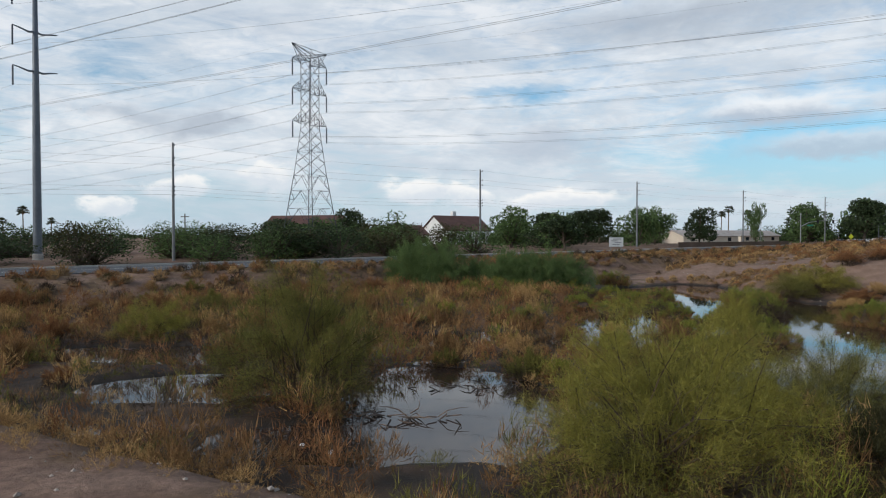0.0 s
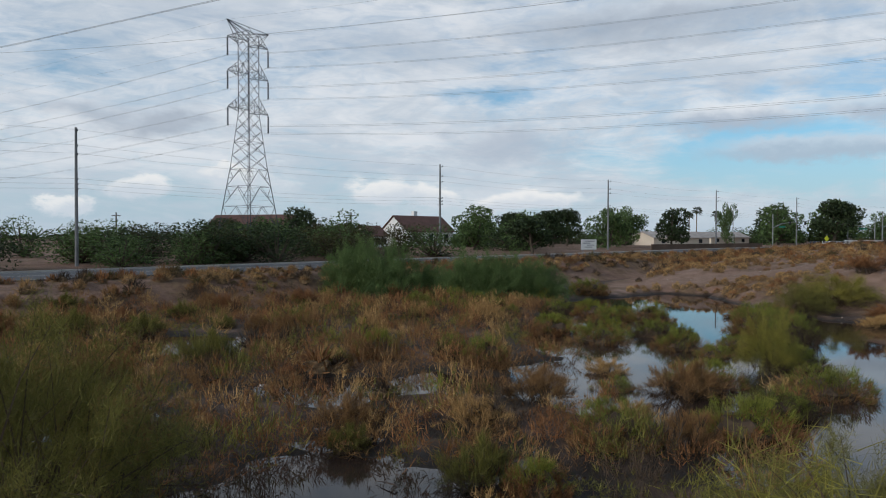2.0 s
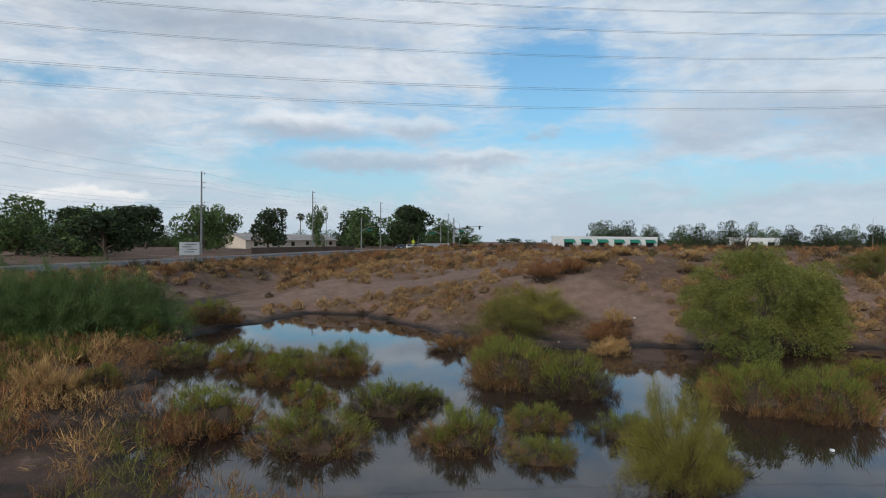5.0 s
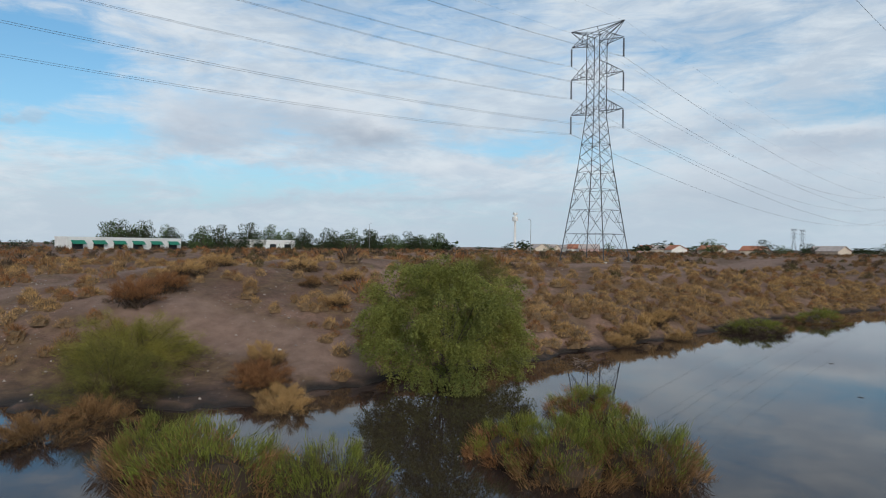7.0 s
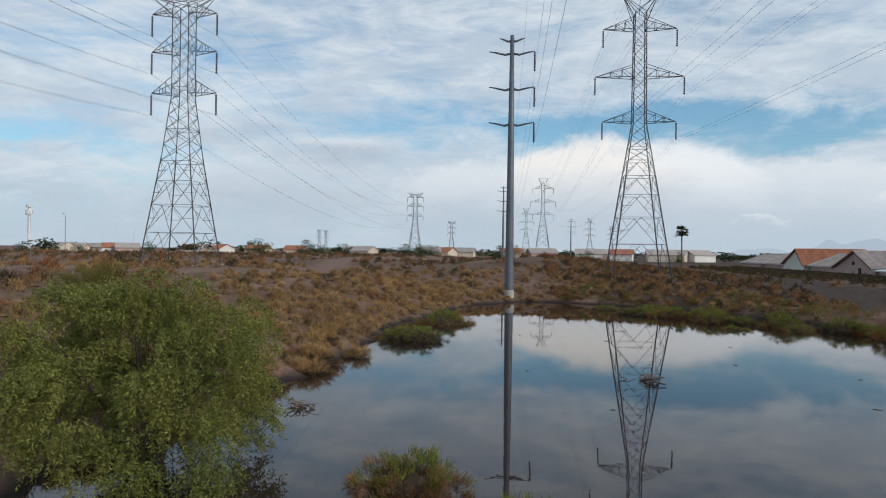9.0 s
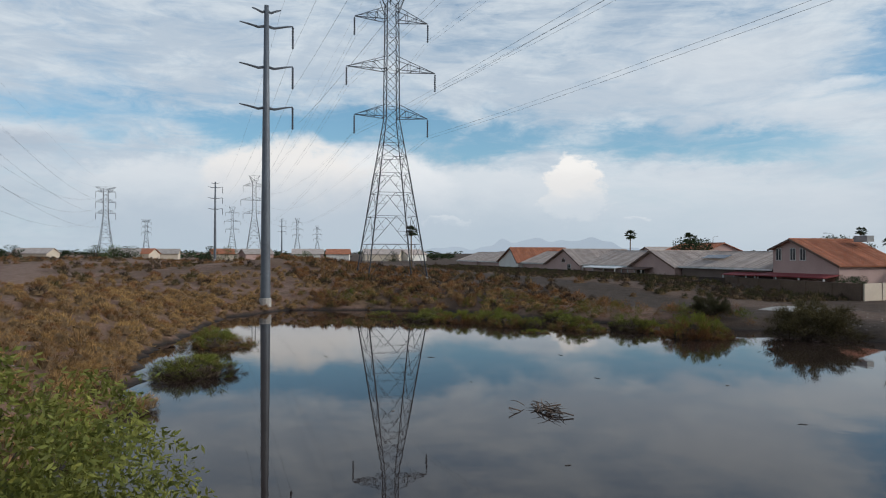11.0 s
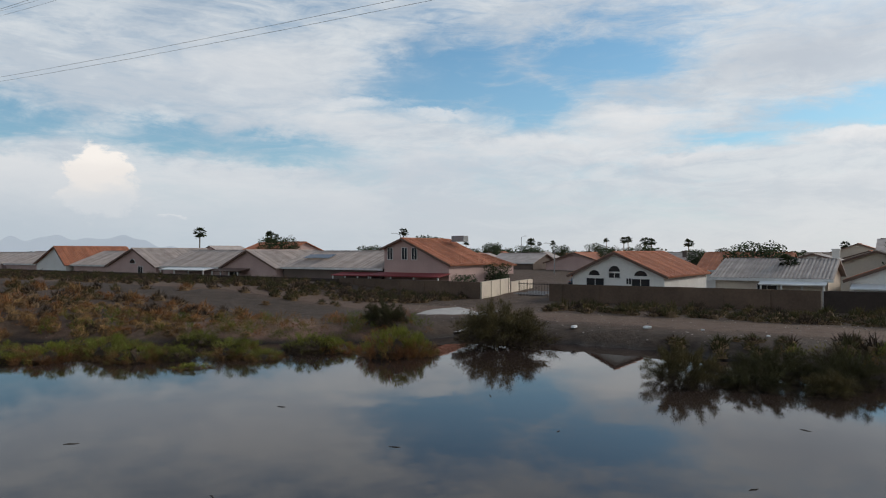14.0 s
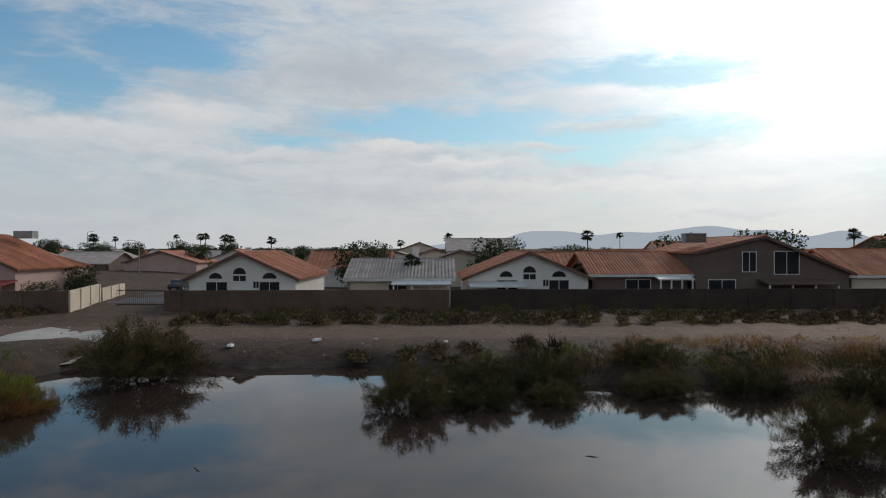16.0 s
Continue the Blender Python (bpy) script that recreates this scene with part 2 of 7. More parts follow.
# the great heap behind the tall towers, its sunlit turrets and flat hazy foot
for az, el, wide, tall, amount, top, base in (
        (-22, 3.6, 9, 4.0, 0.85, PALE, (0.54, 0.62, 0.71)), (-47, 3.4, 10, 4.0, 0.85, PALE, (0.58, 0.66, 0.74)), (-62, 3.0, 14, 3.8, 0.5, PALE, MILK), (-37.5, 4.0, 7, 4.8, 0.9, WHITE, (0.60, 0.68, 0.76)), (-30.5, 4.6, 7.5, 4.8, 0.95, (1.0, 0.97, 0.93), (0.60, 0.67, 0.75)),
        (-53.4, 6.4, 2.1, 1.9, 0.95, (1.08, 1.05, 1.0), (1.0, 0.97, 0.93)), (-53.8, 4.2, 2.5, 1.9, 0.8, (1.0, 0.97, 0.93), PALE), (-43.6, 2.6, 2.2, 0.5, 0.6, WHITE, MILK), (-58.2, 2.7, 1.2, 0.35, 0.6, WHITE, MILK)):
    clouded = cloud(clouded, BILLOW, az, el, wide, tall, amount, top, base, 0.35)
over_veil = wvec("ADD", clouded[0], wmix(clouded[1], veiled, (0.0, 0.0, 0.0)))
haze = wramp(dz, [(0.0, 0.8), (0.04, 0.45), (0.12, 0.0)])
low_sky = wmix(haze, over_veil, wmix(wmath("POWER", toward, 1.5), (0.54, 0.64, 0.72), (0.92, 0.91, 0.88)))
puffs = ((0.0, 0.0, 0.0), 0.0)
for az, el, wide, tall, amount in ((97.2, 3.5, 2.6, 1.25, 0.95), (93.4, 3.2, 2.2, 1.0, 0.9), (85.2, 3.0, 5.4, 1.0, 0.95), (115.7, 3.7, 2.8, 1.0, 0.9), (108.6, 5.0, 2.3, 0.85, 0.8), (120.8, 2.3, 2.3, 0.7, 0.85)):
    puffs = cloud(puffs, CRISP, az, el, wide, tall, amount, (1.0, 0.99, 0.96), (0.74, 0.79, 0.84), 0.5)
hazed = wvec("ADD", puffs[0], wmix(puffs[1], low_sky, (0.0, 0.0, 0.0)))
lit = WN.new("ShaderNodeVectorMath")
lit.operation = "SCALE"
WL.new(hazed, lit.inputs[0])
WL.new(wmath("ADD", 0.97, wmath("MULTIPLY", wmath("ADD", wmath("MULTIPLY", halo, 0.24), wmath("MULTIPLY", glow, 2.5)), wmath("ADD", 0.15, wmath("MULTIPLY", veil_f, 0.85)))), lit.inputs["Scale"])
back = WN.new("ShaderNodeBackground")
WL.new(lit.outputs[0], back.inputs[0])
back.inputs[1].default_value = 1.0
WL.new(back.outputs[0], WN.new("ShaderNodeOutputWorld").inputs[0])


# ---- materials ----
def material(name, color, rough=0.85, color2=None, scale=1.0, detail=8, bump=0.0, bump_scale=None, metal=0.0, spec=0.3,
             island=0.0, fine=0.0, translucent=0.0):
    """A surface with large and fine colour variation, relief and, for foliage, light passing through."""
    m = bpy.data.materials.new(name)
    m.use_nodes = True
    N, L = m.node_tree.nodes, m.node_tree.links
    b = N["Principled BSDF"]
    b.inputs["Roughness"].default_value = rough
    b.inputs["Metallic"].default_value = metal
    b.inputs["Specular IOR Level"].default_value = spec
    tc = N.new("ShaderNodeTexCoord")
    big = N.new("ShaderNodeTexNoise")
    big.inputs["Scale"].default_value, big.inputs["Detail"].default_value = scale, detail
    L.new(tc.outputs["Object"], big.inputs["Vector"])
    ramp = N.new("ShaderNodeValToRGB")
    ramp.color_ramp.elements[0].position, ramp.color_ramp.elements[1].position = 0.32, 0.68
    c2 = color2 or tuple(v * 0.72 for v in color)
    ramp.color_ramp.elements[0].color, ramp.color_ramp.elements[1].color = (*c2, 1), (*color, 1)
    L.new(big.outputs["Fac"], ramp.inputs[0])
    out = ramp.outputs[0]
    if island or fine:
        hsv = N.new("ShaderNodeHueSaturation")
        L.new(out, hsv.inputs["Color"])
        if island:
            geo = N.new("ShaderNodeNewGeometry")
            mr = N.new("ShaderNodeMapRange")
            mr.inputs["To Min"].default_value, mr.inputs["To Max"].default_value = 1 - island, 1 + island
            L.new(geo.outputs["Random Per Island"], mr.inputs["Value"])
            L.new(mr.outputs[0], hsv.inputs["Value"])
        if fine:
            small = N.new("ShaderNodeTexNoise")
            small.inputs["Scale"].default_value, small.inputs["Detail"].default_value = scale * 14, 4
            L.new(tc.outputs["Object"], small.inputs["Vector"])
            mr2 = N.new("ShaderNodeMapRange")
            mr2.inputs["From Min"].default_value, mr2.inputs["From Max"].default_value = 0.3, 0.7
            mr2.inputs["To Min"].default_value, mr2.inputs["To Max"].default_value = 1 - fine, 1 + fine
            L.new(small.outputs["Fac"], mr2.inputs["Value"])
            L.new(mr2.outputs[0], hsv.inputs["Saturation" if island else "Value"])
        out = hsv.outputs[0]
    L.new(out, b.inputs["Base Color"])
    if bump:
        bn = N.new("ShaderNodeTexNoise")
        bn.inputs["Scale"].default_value, bn.inputs["Detail"].default_value = bump_scale or scale * 10, 5
        L.new(tc.outputs["Object"], bn.inputs["Vector"])
        bp = N.new("ShaderNodeBump")
        bp.inputs["Strength"].default_value, bp.inputs["Distance"].default_value = bump, 0.1
        L.new(bn.outputs["Fac"], bp.inputs["Height"])
        L.new(bp.outputs[0], b.inputs["Normal"])
    if translucent:
        tr = N.new("ShaderNodeBsdfTranslucent")
        L.new(out, tr.inputs["Color"])
        mix = N.new("ShaderNodeMixShader")
        mix.inputs[0].default_value = translucent
        L.new(b.outputs[0], mix.inputs[1])
        L.new(tr.outputs[0], mix.inputs[2])
        L.new(mix.outputs[0], N["Material Output"].inputs[0])
    return m


M = {}
M["galvanised"] = material("galvanised_steel", (0.07, 0.074, 0.085), 0.65, (0.045, 0.05, 0.058), 0.6, metal=0.1, fine=0.15)
M["tube_steel"] = material("tubular_steel", (0.155, 0.17, 0.19), 0.5, (0.11, 0.12, 0.135), 0.25, metal=0.25, fine=0.1)
M["insulator"] = material("insulator_polymer", (0.10, 0.11, 0.13), 0.5)
M["wire"] = material("wire_aluminium", (0.16, 0.17, 0.18), 0.6, metal=0.5)
M["concrete"] = material("concrete", (0.45, 0.42, 0.38), 0.9, (0.33, 0.30, 0.27), 0.5, bump=0.3, bump_scale=6, fine=0.12)
M["pole_wood"] = material("weathered_pole", (0.20, 0.20, 0.20), 0.8, (0.13, 0.13, 0.13), 0.8)
M["asphalt"] = material("asphalt", (0.10, 0.10, 0.105), 0.9, (0.065, 0.065, 0.07), 0.15, bump=0.3, bump_scale=12, fine=0.2)
M["road_paint"] = material("road_paint", (0.6, 0.58, 0.5), 0.8, (0.35, 0.33, 0.3), 1.2)
M["green_sprig"] = material("green_sprig", (0.136, 0.150, 0.021), 0.8, (0.085, 0.105, 0.016), 0.6, island=0.45, translucent=0.25)
M["olive_sprig"] = material("olive_sprig", (0.192, 0.165, 0.034), 0.8, (0.124, 0.118, 0.028), 0.6, island=0.45, translucent=0.25)
M["lime_sprig"] = material("lime_sprig", (0.215, 0.220, 0.030), 0.8, (0.136, 0.145, 0.022), 0.6, island=0.4, translucent=0.25)
M["shade_sprig"] = material("shade_sprig", (0.066, 0.058, 0.019), 0.8, (0.038, 0.036, 0.012), 0.6, island=0.4, translucent=0.2)
M["broom_sprig"] = material("broom_sprig", (0.180, 0.205, 0.030), 0.8, (0.130, 0.122, 0.027), 2.6, 3, island=0.4, translucent=0.25)
M["palo_sprig"] = material("palo_sprig", (0.294, 0.250, 0.045), 0.8, (0.192, 0.175, 0.033), 0.6, island=0.4, translucent=0.3)
M["dry_sprig"] = material("dry_sprig", (0.282, 0.155, 0.061), 0.9, (0.169, 0.092, 0.037), 0.5, island=0.45, translucent=0.15)
M["rust_sprig"] = material("rust_sprig", (0.305, 0.140, 0.052), 0.9, (0.175, 0.080, 0.033), 0.5, island=0.45, translucent=0.15)
M["dead_sprig"] = material("dead_sprig", (0.085, 0.055, 0.033), 0.9, (0.047, 0.032, 0.021), 0.5, island=0.4)
M["straw_sprig"] = material("straw_sprig", (0.486, 0.300, 0.115), 0.9, (0.339, 0.200, 0.078), 0.4, island=0.4, translucent=0.15)
M["drab_sprig"] = material("drab_sprig", (0.107, 0.085, 0.028), 0.8, (0.066, 0.050, 0.019), 0.6, island=0.45, translucent=0.2)
M["tamarisk_sprig"] = material("tamarisk_sprig", (0.145, 0.2, 0.062), 0.75, (0.085, 0.13, 0.04), 0.5, island=0.4, translucent=0.3)
M["tan_sprig"] = material("tan_sprig", (0.407, 0.250, 0.107), 0.9, (0.282, 0.165, 0.072), 0.4, island=0.35, translucent=0.15)
M["tuft_heart"] = material("tuft_heart", (0.215, 0.135, 0.068), 0.95, (0.105, 0.068, 0.038), 4.0, bump=0.8, bump_scale=14)
M["bark"] = material("bark", (0.11, 0.085, 0.06), 0.9, (0.06, 0.047, 0.036), 3, bump=0.4)
M["mesquite_leaf"] = material("mesquite_leaf", (0.245, 0.240, 0.050), 0.7, (0.135, 0.155, 0.038), 0.5, island=0.4, translucent=0.3)
M["dark_leaf"] = material("dark_leaf", (0.045, 0.065, 0.022), 0.75, (0.028, 0.042, 0.016), 0.3, island=0.45, translucent=0.25)
M["mid_leaf"] = material("mid_leaf", (0.105, 0.15, 0.045), 0.75, (0.062, 0.1, 0.032), 0.3, island=0.45, translucent=0.25)
M["palm_leaf"] = material("palm_leaf", (0.05, 0.062, 0.022), 0.6, (0.028, 0.038, 0.015), 1.0, island=0.3, translucent=0.2)
M["palm_skirt"] = material("palm_skirt", (0.17, 0.12, 0.07), 0.9, (0.10, 0.07, 0.045), 2.0)
M["stucco_white"] = material("stucco_white", (0.74, 0.72, 0.67), 0.9, (0.64, 0.61, 0.56), 0.35, bump=0.15, bump_scale=25, fine=0.05)
M["stucco_pink"] = material("stucco_pink", (0.5, 0.35, 0.31), 0.9, (0.42, 0.29, 0.255), 0.35, bump=0.15, bump_scale=25, fine=0.05)
M["stucco_cream"] = material("stucco_cream", (0.62, 0.53, 0.42), 0.9, (0.54, 0.45, 0.36), 0.35, bump=0.15, bump_scale=25, fine=0.05)
M["stucco_brown"] = material("stucco_brown", (0.16, 0.12, 0.1), 0.9, (0.12, 0.09, 0.075), 0.35, bump=0.15, bump_scale=25, fine=0.05)
M["tile_terracotta"] = material("tile_terracotta", (0.46, 0.19, 0.105), 0.85, (0.33, 0.125, 0.07), 0.8, island=0.22, fine=0.2)
M["tile_pale"] = material("tile_pale", (0.50, 0.42, 0.37), 0.85, (0.38, 0.31, 0.27), 0.8, island=0.18, fine=0.15)
M["tile_grey"] = material("tile_grey", (0.42, 0.36, 0.32), 0.85, (0.30, 0.26, 0.23), 0.8, island=0.2, fine=0.15)
M["shingle_dark"] = material("shingle_dark", (0.12, 0.062, 0.05), 0.9, (0.085, 0.045, 0.037), 0.6, island=0.2)
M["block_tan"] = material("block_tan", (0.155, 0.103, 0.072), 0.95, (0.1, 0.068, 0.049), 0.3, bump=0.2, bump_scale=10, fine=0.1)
# darker block for the backlit walls: their shade is put into the colour
M["block_dark_shade"] = material("block_dark_shade", (0.07, 0.05, 0.04), 0.95, (0.04, 0.03, 0.025), 0.3, bump=0.2, bump_scale=10, fine=0.1)
M["trim_white"] = material("trim_white", (0.72, 0.70, 0.66), 0.7)
M["trim_brown"] = material("trim_brown", (0.16, 0.10, 0.075), 0.8)
M["red_canopy"] = material("red_canopy", (0.28, 0.05, 0.05), 0.7, (0.20, 0.035, 0.035), 1.0)
M["window_glass"] = material("window_glass", (0.03, 0.035, 0.04), 0.06, (0.02, 0.022, 0.026), 0.4, spec=0.5)
M["solar_glass"] = material("solar_glass", (0.015, 0.025, 0.06), 0.1, spec=0.5)
M["metal_grey"] = material("metal_grey", (0.30, 0.30, 0.30), 0.5, metal=0.6)
M["white_paint"] = material("white_paint", (0.75, 0.74, 0.71), 0.5, (0.62, 0.61, 0.58), 0.6)
M["green_paint"] = material("green_paint", (0.02, 0.20, 0.12), 0.5)
M["yellow_paint"] = material("yellow_paint", (0.62, 0.66, 0.03), 0.5)
M["tyre"] = material("tyre", (0.025, 0.025, 0.025), 0.9)


def ground_material():
    """Pinkish desert dirt with gravel, dry litter and dark wet mud at the water line."""
    m = bpy.data.materials.new("desert_dirt")
    m.use_nodes = True
    N, L = m.node_tree.nodes, m.node_tree.links
    b = N["Principled BSDF"]
    tc = N.new("ShaderNodeTexCoord")

    def nz(scale, detail=6, rough=0.55):
        n = N.new("ShaderNodeTexNoise")
        n.inputs["Scale"].default_value, n.inputs["Detail"].default_value, n.inputs["Roughness"].default_value = scale, detail, rough
        L.new(tc.outputs["Object"], n.inputs["Vector"])
        return n.outputs["Fac"]

    def rp(v, stops):
        r = N.new("ShaderNodeValToRGB")
        while len(r.color_ramp.elements) < len(stops):
            r.color_ramp.elements.new(0.5)
        for e, (p, c) in zip(r.color_ramp.elements, stops):
            e.position, e.color = p, (*c, 1) if isinstance(c, tuple) else (c, c, c, 1)
        L.new(v, r.inputs[0])
        return r.outputs[0]

    def mx(f, a, c, mode="MIX"):
        n = N.new("ShaderNodeMix")
        n.data_type, n.blend_type = "RGBA", mode
        for i, v in ((0, f), (6, a), (7, c)):
            if isinstance(v, tuple):
                n.inputs[i].default_value = (*v, 1)
            elif isinstance(v, (int, float)):
                n.inputs[i].default_value = v
            else:
                L.new(v, n.inputs[i])
        return n.outputs[2]

    dirt = rp(nz(0.09, 8), [(0.35, (0.150, 0.085, 0.056)), (0.55, (0.222, 0.133, 0.093)), (0.7, (0.278, 0.182, 0.136))])
    fine = mx(1.0, rp(nz(5.0, 7, 0.75), [(0.3, 0.60), (0.5, 1.0), (0.72, 1.36)]), rp(nz(0.9, 6, 0.7), [(0.34, 0.74), (0.5, 1.0), (0.66, 1.24)]), "MULTIPLY")
    col = mx(1.0, dirt, fine, "MULTIPLY")
    litter = rp(nz(0.32, 6, 0.65), [(0.46, 0.0), (0.58, 0.8)])
    litter_c = rp(nz(1.7, 5), [(0.35, (0.09, 0.055, 0.034)), (0.65, (0.19, 0.12, 0.062))])
    col = mx(litter, col, litter_c)
    vor = N.new("ShaderNodeTexVoronoi")
    vor.inputs["Scale"].default_value = 3.2
    L.new(tc.outputs["Object"], vor.inputs["Vector"])
    stone = rp(vor.outputs["Distance"], [(0.07, 1.0), (0.13, 0.0)])
    col = mx(mx(1.0, stone, rp(nz(0.6, 3), [(0.48, 0.0), (0.6, 1.0)]), "MULTIPLY"), col, (0.46, 0.42, 0.38))
    sep = N.new("ShaderNodeSeparateXYZ")
    L.new(tc.outputs["Object"], sep.inputs[0])

    def mt(op, a, b=0.0, c=0.0):
        n = N.new("ShaderNodeMath")
        n.operation = op
        for i, v in enumerate((a, b, c)):
            if isinstance(v, (int, float)):
                n.inputs[i].default_value = v
            else:
                L.new(v, n.inputs[i])
        return n.outputs[0]

    # bare wheel-worn dirt: the graded shelf on the bank and the track below the garden walls
    along = mt("ADD", mt("MULTIPLY", sep.outputs[0], 0.91), mt("MULTIPLY", sep.outputs[1], -0.4146))
    across = mt("ADD", mt("MULTIPLY", sep.outputs[0], 0.4146), mt("MULTIPLY", sep.outputs[1], 0.91))
    wobble = mt("MULTIPLY_ADD", nz(0.25, 4), 3.0, -1.5)
    shelf = mt("ABSOLUTE", mt("ADD", mt("SUBTRACT", mt("SUBTRACT", across, 66.0), mt("MULTIPLY", mt("SINE", mt("DIVIDE", along, 22.0)), 5.0)), wobble))
    lane = mt("ABSOLUTE", mt("ADD", mt("ADD", across, 11.5), wobble))
    ramp_way = mt("ABSOLUTE", mt("ADD", mt("SUBTRACT", mt("ADD", along, mt("MULTIPLY", across, 0.35)), 51.5), wobble))
    ramp_on = mt("MULTIPLY", mt("GREATER_THAN", across, 47.0), mt("LESS_THAN", across, 66.0))
    worn = mt("MAXIMUM", rp(mt("DIVIDE", shelf, 10.0), [(0.18, 1.0), (0.30, 0.0)]), rp(mt("DIVIDE", lane, 20.0), [(0.12, 1.0), (0.19, 0.0)]))
    worn = mt("MAXIMUM", worn, mt("MULTIPLY", rp(mt("DIVIDE", ramp_way, 10.0), [(0.16, 1.0), (0.26, 0.0)]), ramp_on))
    rut = rp(nz(1.3, 5, 0.6), [(0.35, (0.20, 0.122, 0.085)), (0.65, (0.285, 0.185, 0.138))])
    col = mx(mt("MULTIPLY", worn, 0.8), col, rut)
    # soil darkened all along the southern side: backlit shade painted into the dirt colour
    shaded_soil = rp(nz(0.9, 6, 0.6), [(0.35, (0.048, 0.030, 0.020)), (0.65, (0.098, 0.064, 0.043))])
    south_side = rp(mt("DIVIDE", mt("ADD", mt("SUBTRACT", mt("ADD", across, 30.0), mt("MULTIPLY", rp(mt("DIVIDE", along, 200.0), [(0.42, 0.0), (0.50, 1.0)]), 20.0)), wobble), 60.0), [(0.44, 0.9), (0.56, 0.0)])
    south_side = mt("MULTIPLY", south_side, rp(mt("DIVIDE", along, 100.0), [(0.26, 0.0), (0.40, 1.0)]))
    col = mx(mt("MULTIPLY", south_side, mt("SUBTRACT", 1.0, mt("MULTIPLY", worn, 0.32))), col, shaded_soil)
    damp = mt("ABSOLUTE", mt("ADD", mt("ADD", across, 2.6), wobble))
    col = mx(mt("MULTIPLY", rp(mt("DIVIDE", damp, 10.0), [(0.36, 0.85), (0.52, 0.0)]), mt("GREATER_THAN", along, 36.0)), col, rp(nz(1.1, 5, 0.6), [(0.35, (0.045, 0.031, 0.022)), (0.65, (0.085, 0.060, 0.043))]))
    add = N.new("ShaderNodeMath")
    L.new(sep.outputs[2], add.inputs[0])
    mul = N.new("ShaderNodeMath")
    mul.operation = "MULTIPLY_ADD"
    L.new(nz(0.8, 4), mul.inputs[0])
    mul.inputs[1].default_value, mul.inputs[2].default_value = -0.4, 0.2
    L.new(mul.outputs[0], add.inputs[1])
    wet = rp(add.outputs[0], [(0.05, 1.0), (0.30, 0.0)])
    col = mx(wet, col, (0.032, 0.023, 0.017))
    L.new(col, b.inputs["Base Color"])
    L.new(rp(wet, [(0.0, 0.95), (1.0, 0.72)]), b.inputs["Roughness"])
    b.inputs["Specular IOR Level"].default_value = 0.25
    bp = N.new("ShaderNodeBump")
    bp.inputs["Strength"].default_value, bp.inputs["Distance"].default_value = 0.85, 0.16
    L.new(nz(2.2, 9, 0.72), bp.inputs["Height"])
    L.new(bp.outputs[0], b.inputs["Normal"])
    return m


def water_material():
    m = bpy.data.materials.new("muddy_water")
    m.use_nodes = True
    N, L = m.node_tree.nodes, m.node_tree.links
    b = N["Principled BSDF"]
    b.inputs["Roughness"].default_value, b.inputs["IOR"].default_value, b.inputs["Specular IOR Level"].default_value = 0.015, 1.33, 0.5
    tc = N.new("ShaderNodeTexCoord")
    n = N.new("ShaderNodeTexNoise")
    n.inputs["Scale"].default_value, n.inputs["Detail"].default_value = 0.05, 4
    L.new(tc.outputs["Object"], n.inputs["Vector"])
    r = N.new("ShaderNodeValToRGB")
    r.color_ramp.elements[0].color, r.color_ramp.elements[1].color = (0.023, 0.015, 0.0125, 1), (0.042, 0.028, 0.022, 1)
    L.new(n.outputs["Fac"], r.inputs[0])
    L.new(r.outputs[0], b.inputs["Base Color"])
    w = N.new("ShaderNodeTexNoise")
    w.inputs["Scale"].default_value, w.inputs["Detail"].default_value = 1.6, 3
    L.new(tc.outputs["Object"], w.inputs["Vector"])
    bp = N.new("ShaderNodeBump")
    bp.inputs["Strength"].default_value, bp.inputs["Distance"].default_value = 0.06, 0.02
    L.new(w.outputs["Fac"], bp.inputs["Height"])
    L.new(bp.outputs[0], b.inputs["Normal"])
    return m


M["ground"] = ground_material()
M["water"] = water_material()
M["hills"] = material("far_hills_haze_glow", (0.16, 0.19, 0.22), 1.0, (0.13, 0.16, 0.19), 0.002)
# the haze of distance is painted as a pale blue emission on the hills
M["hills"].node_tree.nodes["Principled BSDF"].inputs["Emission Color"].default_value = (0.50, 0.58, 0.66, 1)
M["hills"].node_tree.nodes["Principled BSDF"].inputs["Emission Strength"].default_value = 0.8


# ---- building helpers ----
def mesh_arrays(name, verts, faces, mats, which=None, smooth=False):
    """A mesh from numpy arrays: faces is a list of (n, k) index arrays."""
    me = bpy.data.meshes.new(name)
    verts = np.asarray(verts, np.float32)
    me.vertices.add(len(verts))
    me.vertices.foreach_set("co", verts.ravel())
    faces = [np.asarray(f, np.int32) for f in faces if len(f)]
    loops = np.concatenate([f.ravel() for f in faces])
    sizes = np.concatenate([np.full(len(f), f.shape[1], np.int32) for f in faces])
    me.loops.add(len(loops))
    me.loops.foreach_set("vertex_index", loops)
    me.polygons.add(len(sizes))
    me.polygons.foreach_set("loop_start", np.concatenate([[0], np.cumsum(sizes)[:-1]]).astype(np.int32))
    if which is not None:
        me.polygons.foreach_set("material_index", np.asarray(which, np.int32))
    me.polygons.foreach_set("use_smooth", np.full(len(sizes), smooth))
    for m in mats if isinstance(mats, (list, tuple)) else [mats]:
        me.materials.append(m)
    me.update(calc_edges=True)
    return me


def put(name, mesh, parent=None, label="", at=None):
    ob = new(name, mesh)
    if parent is not None:
        ob.parent = parent
    if at is not None:
        ob.matrix_basis = at
    return tagged(ob, label)


def thing(name, at, label, category, group="", kind=""):
    ob = new(name)
    ob.matrix_basis = at
    ob.empty_display_size = 0.3
    return tagged(ob, label, category, group, kind)


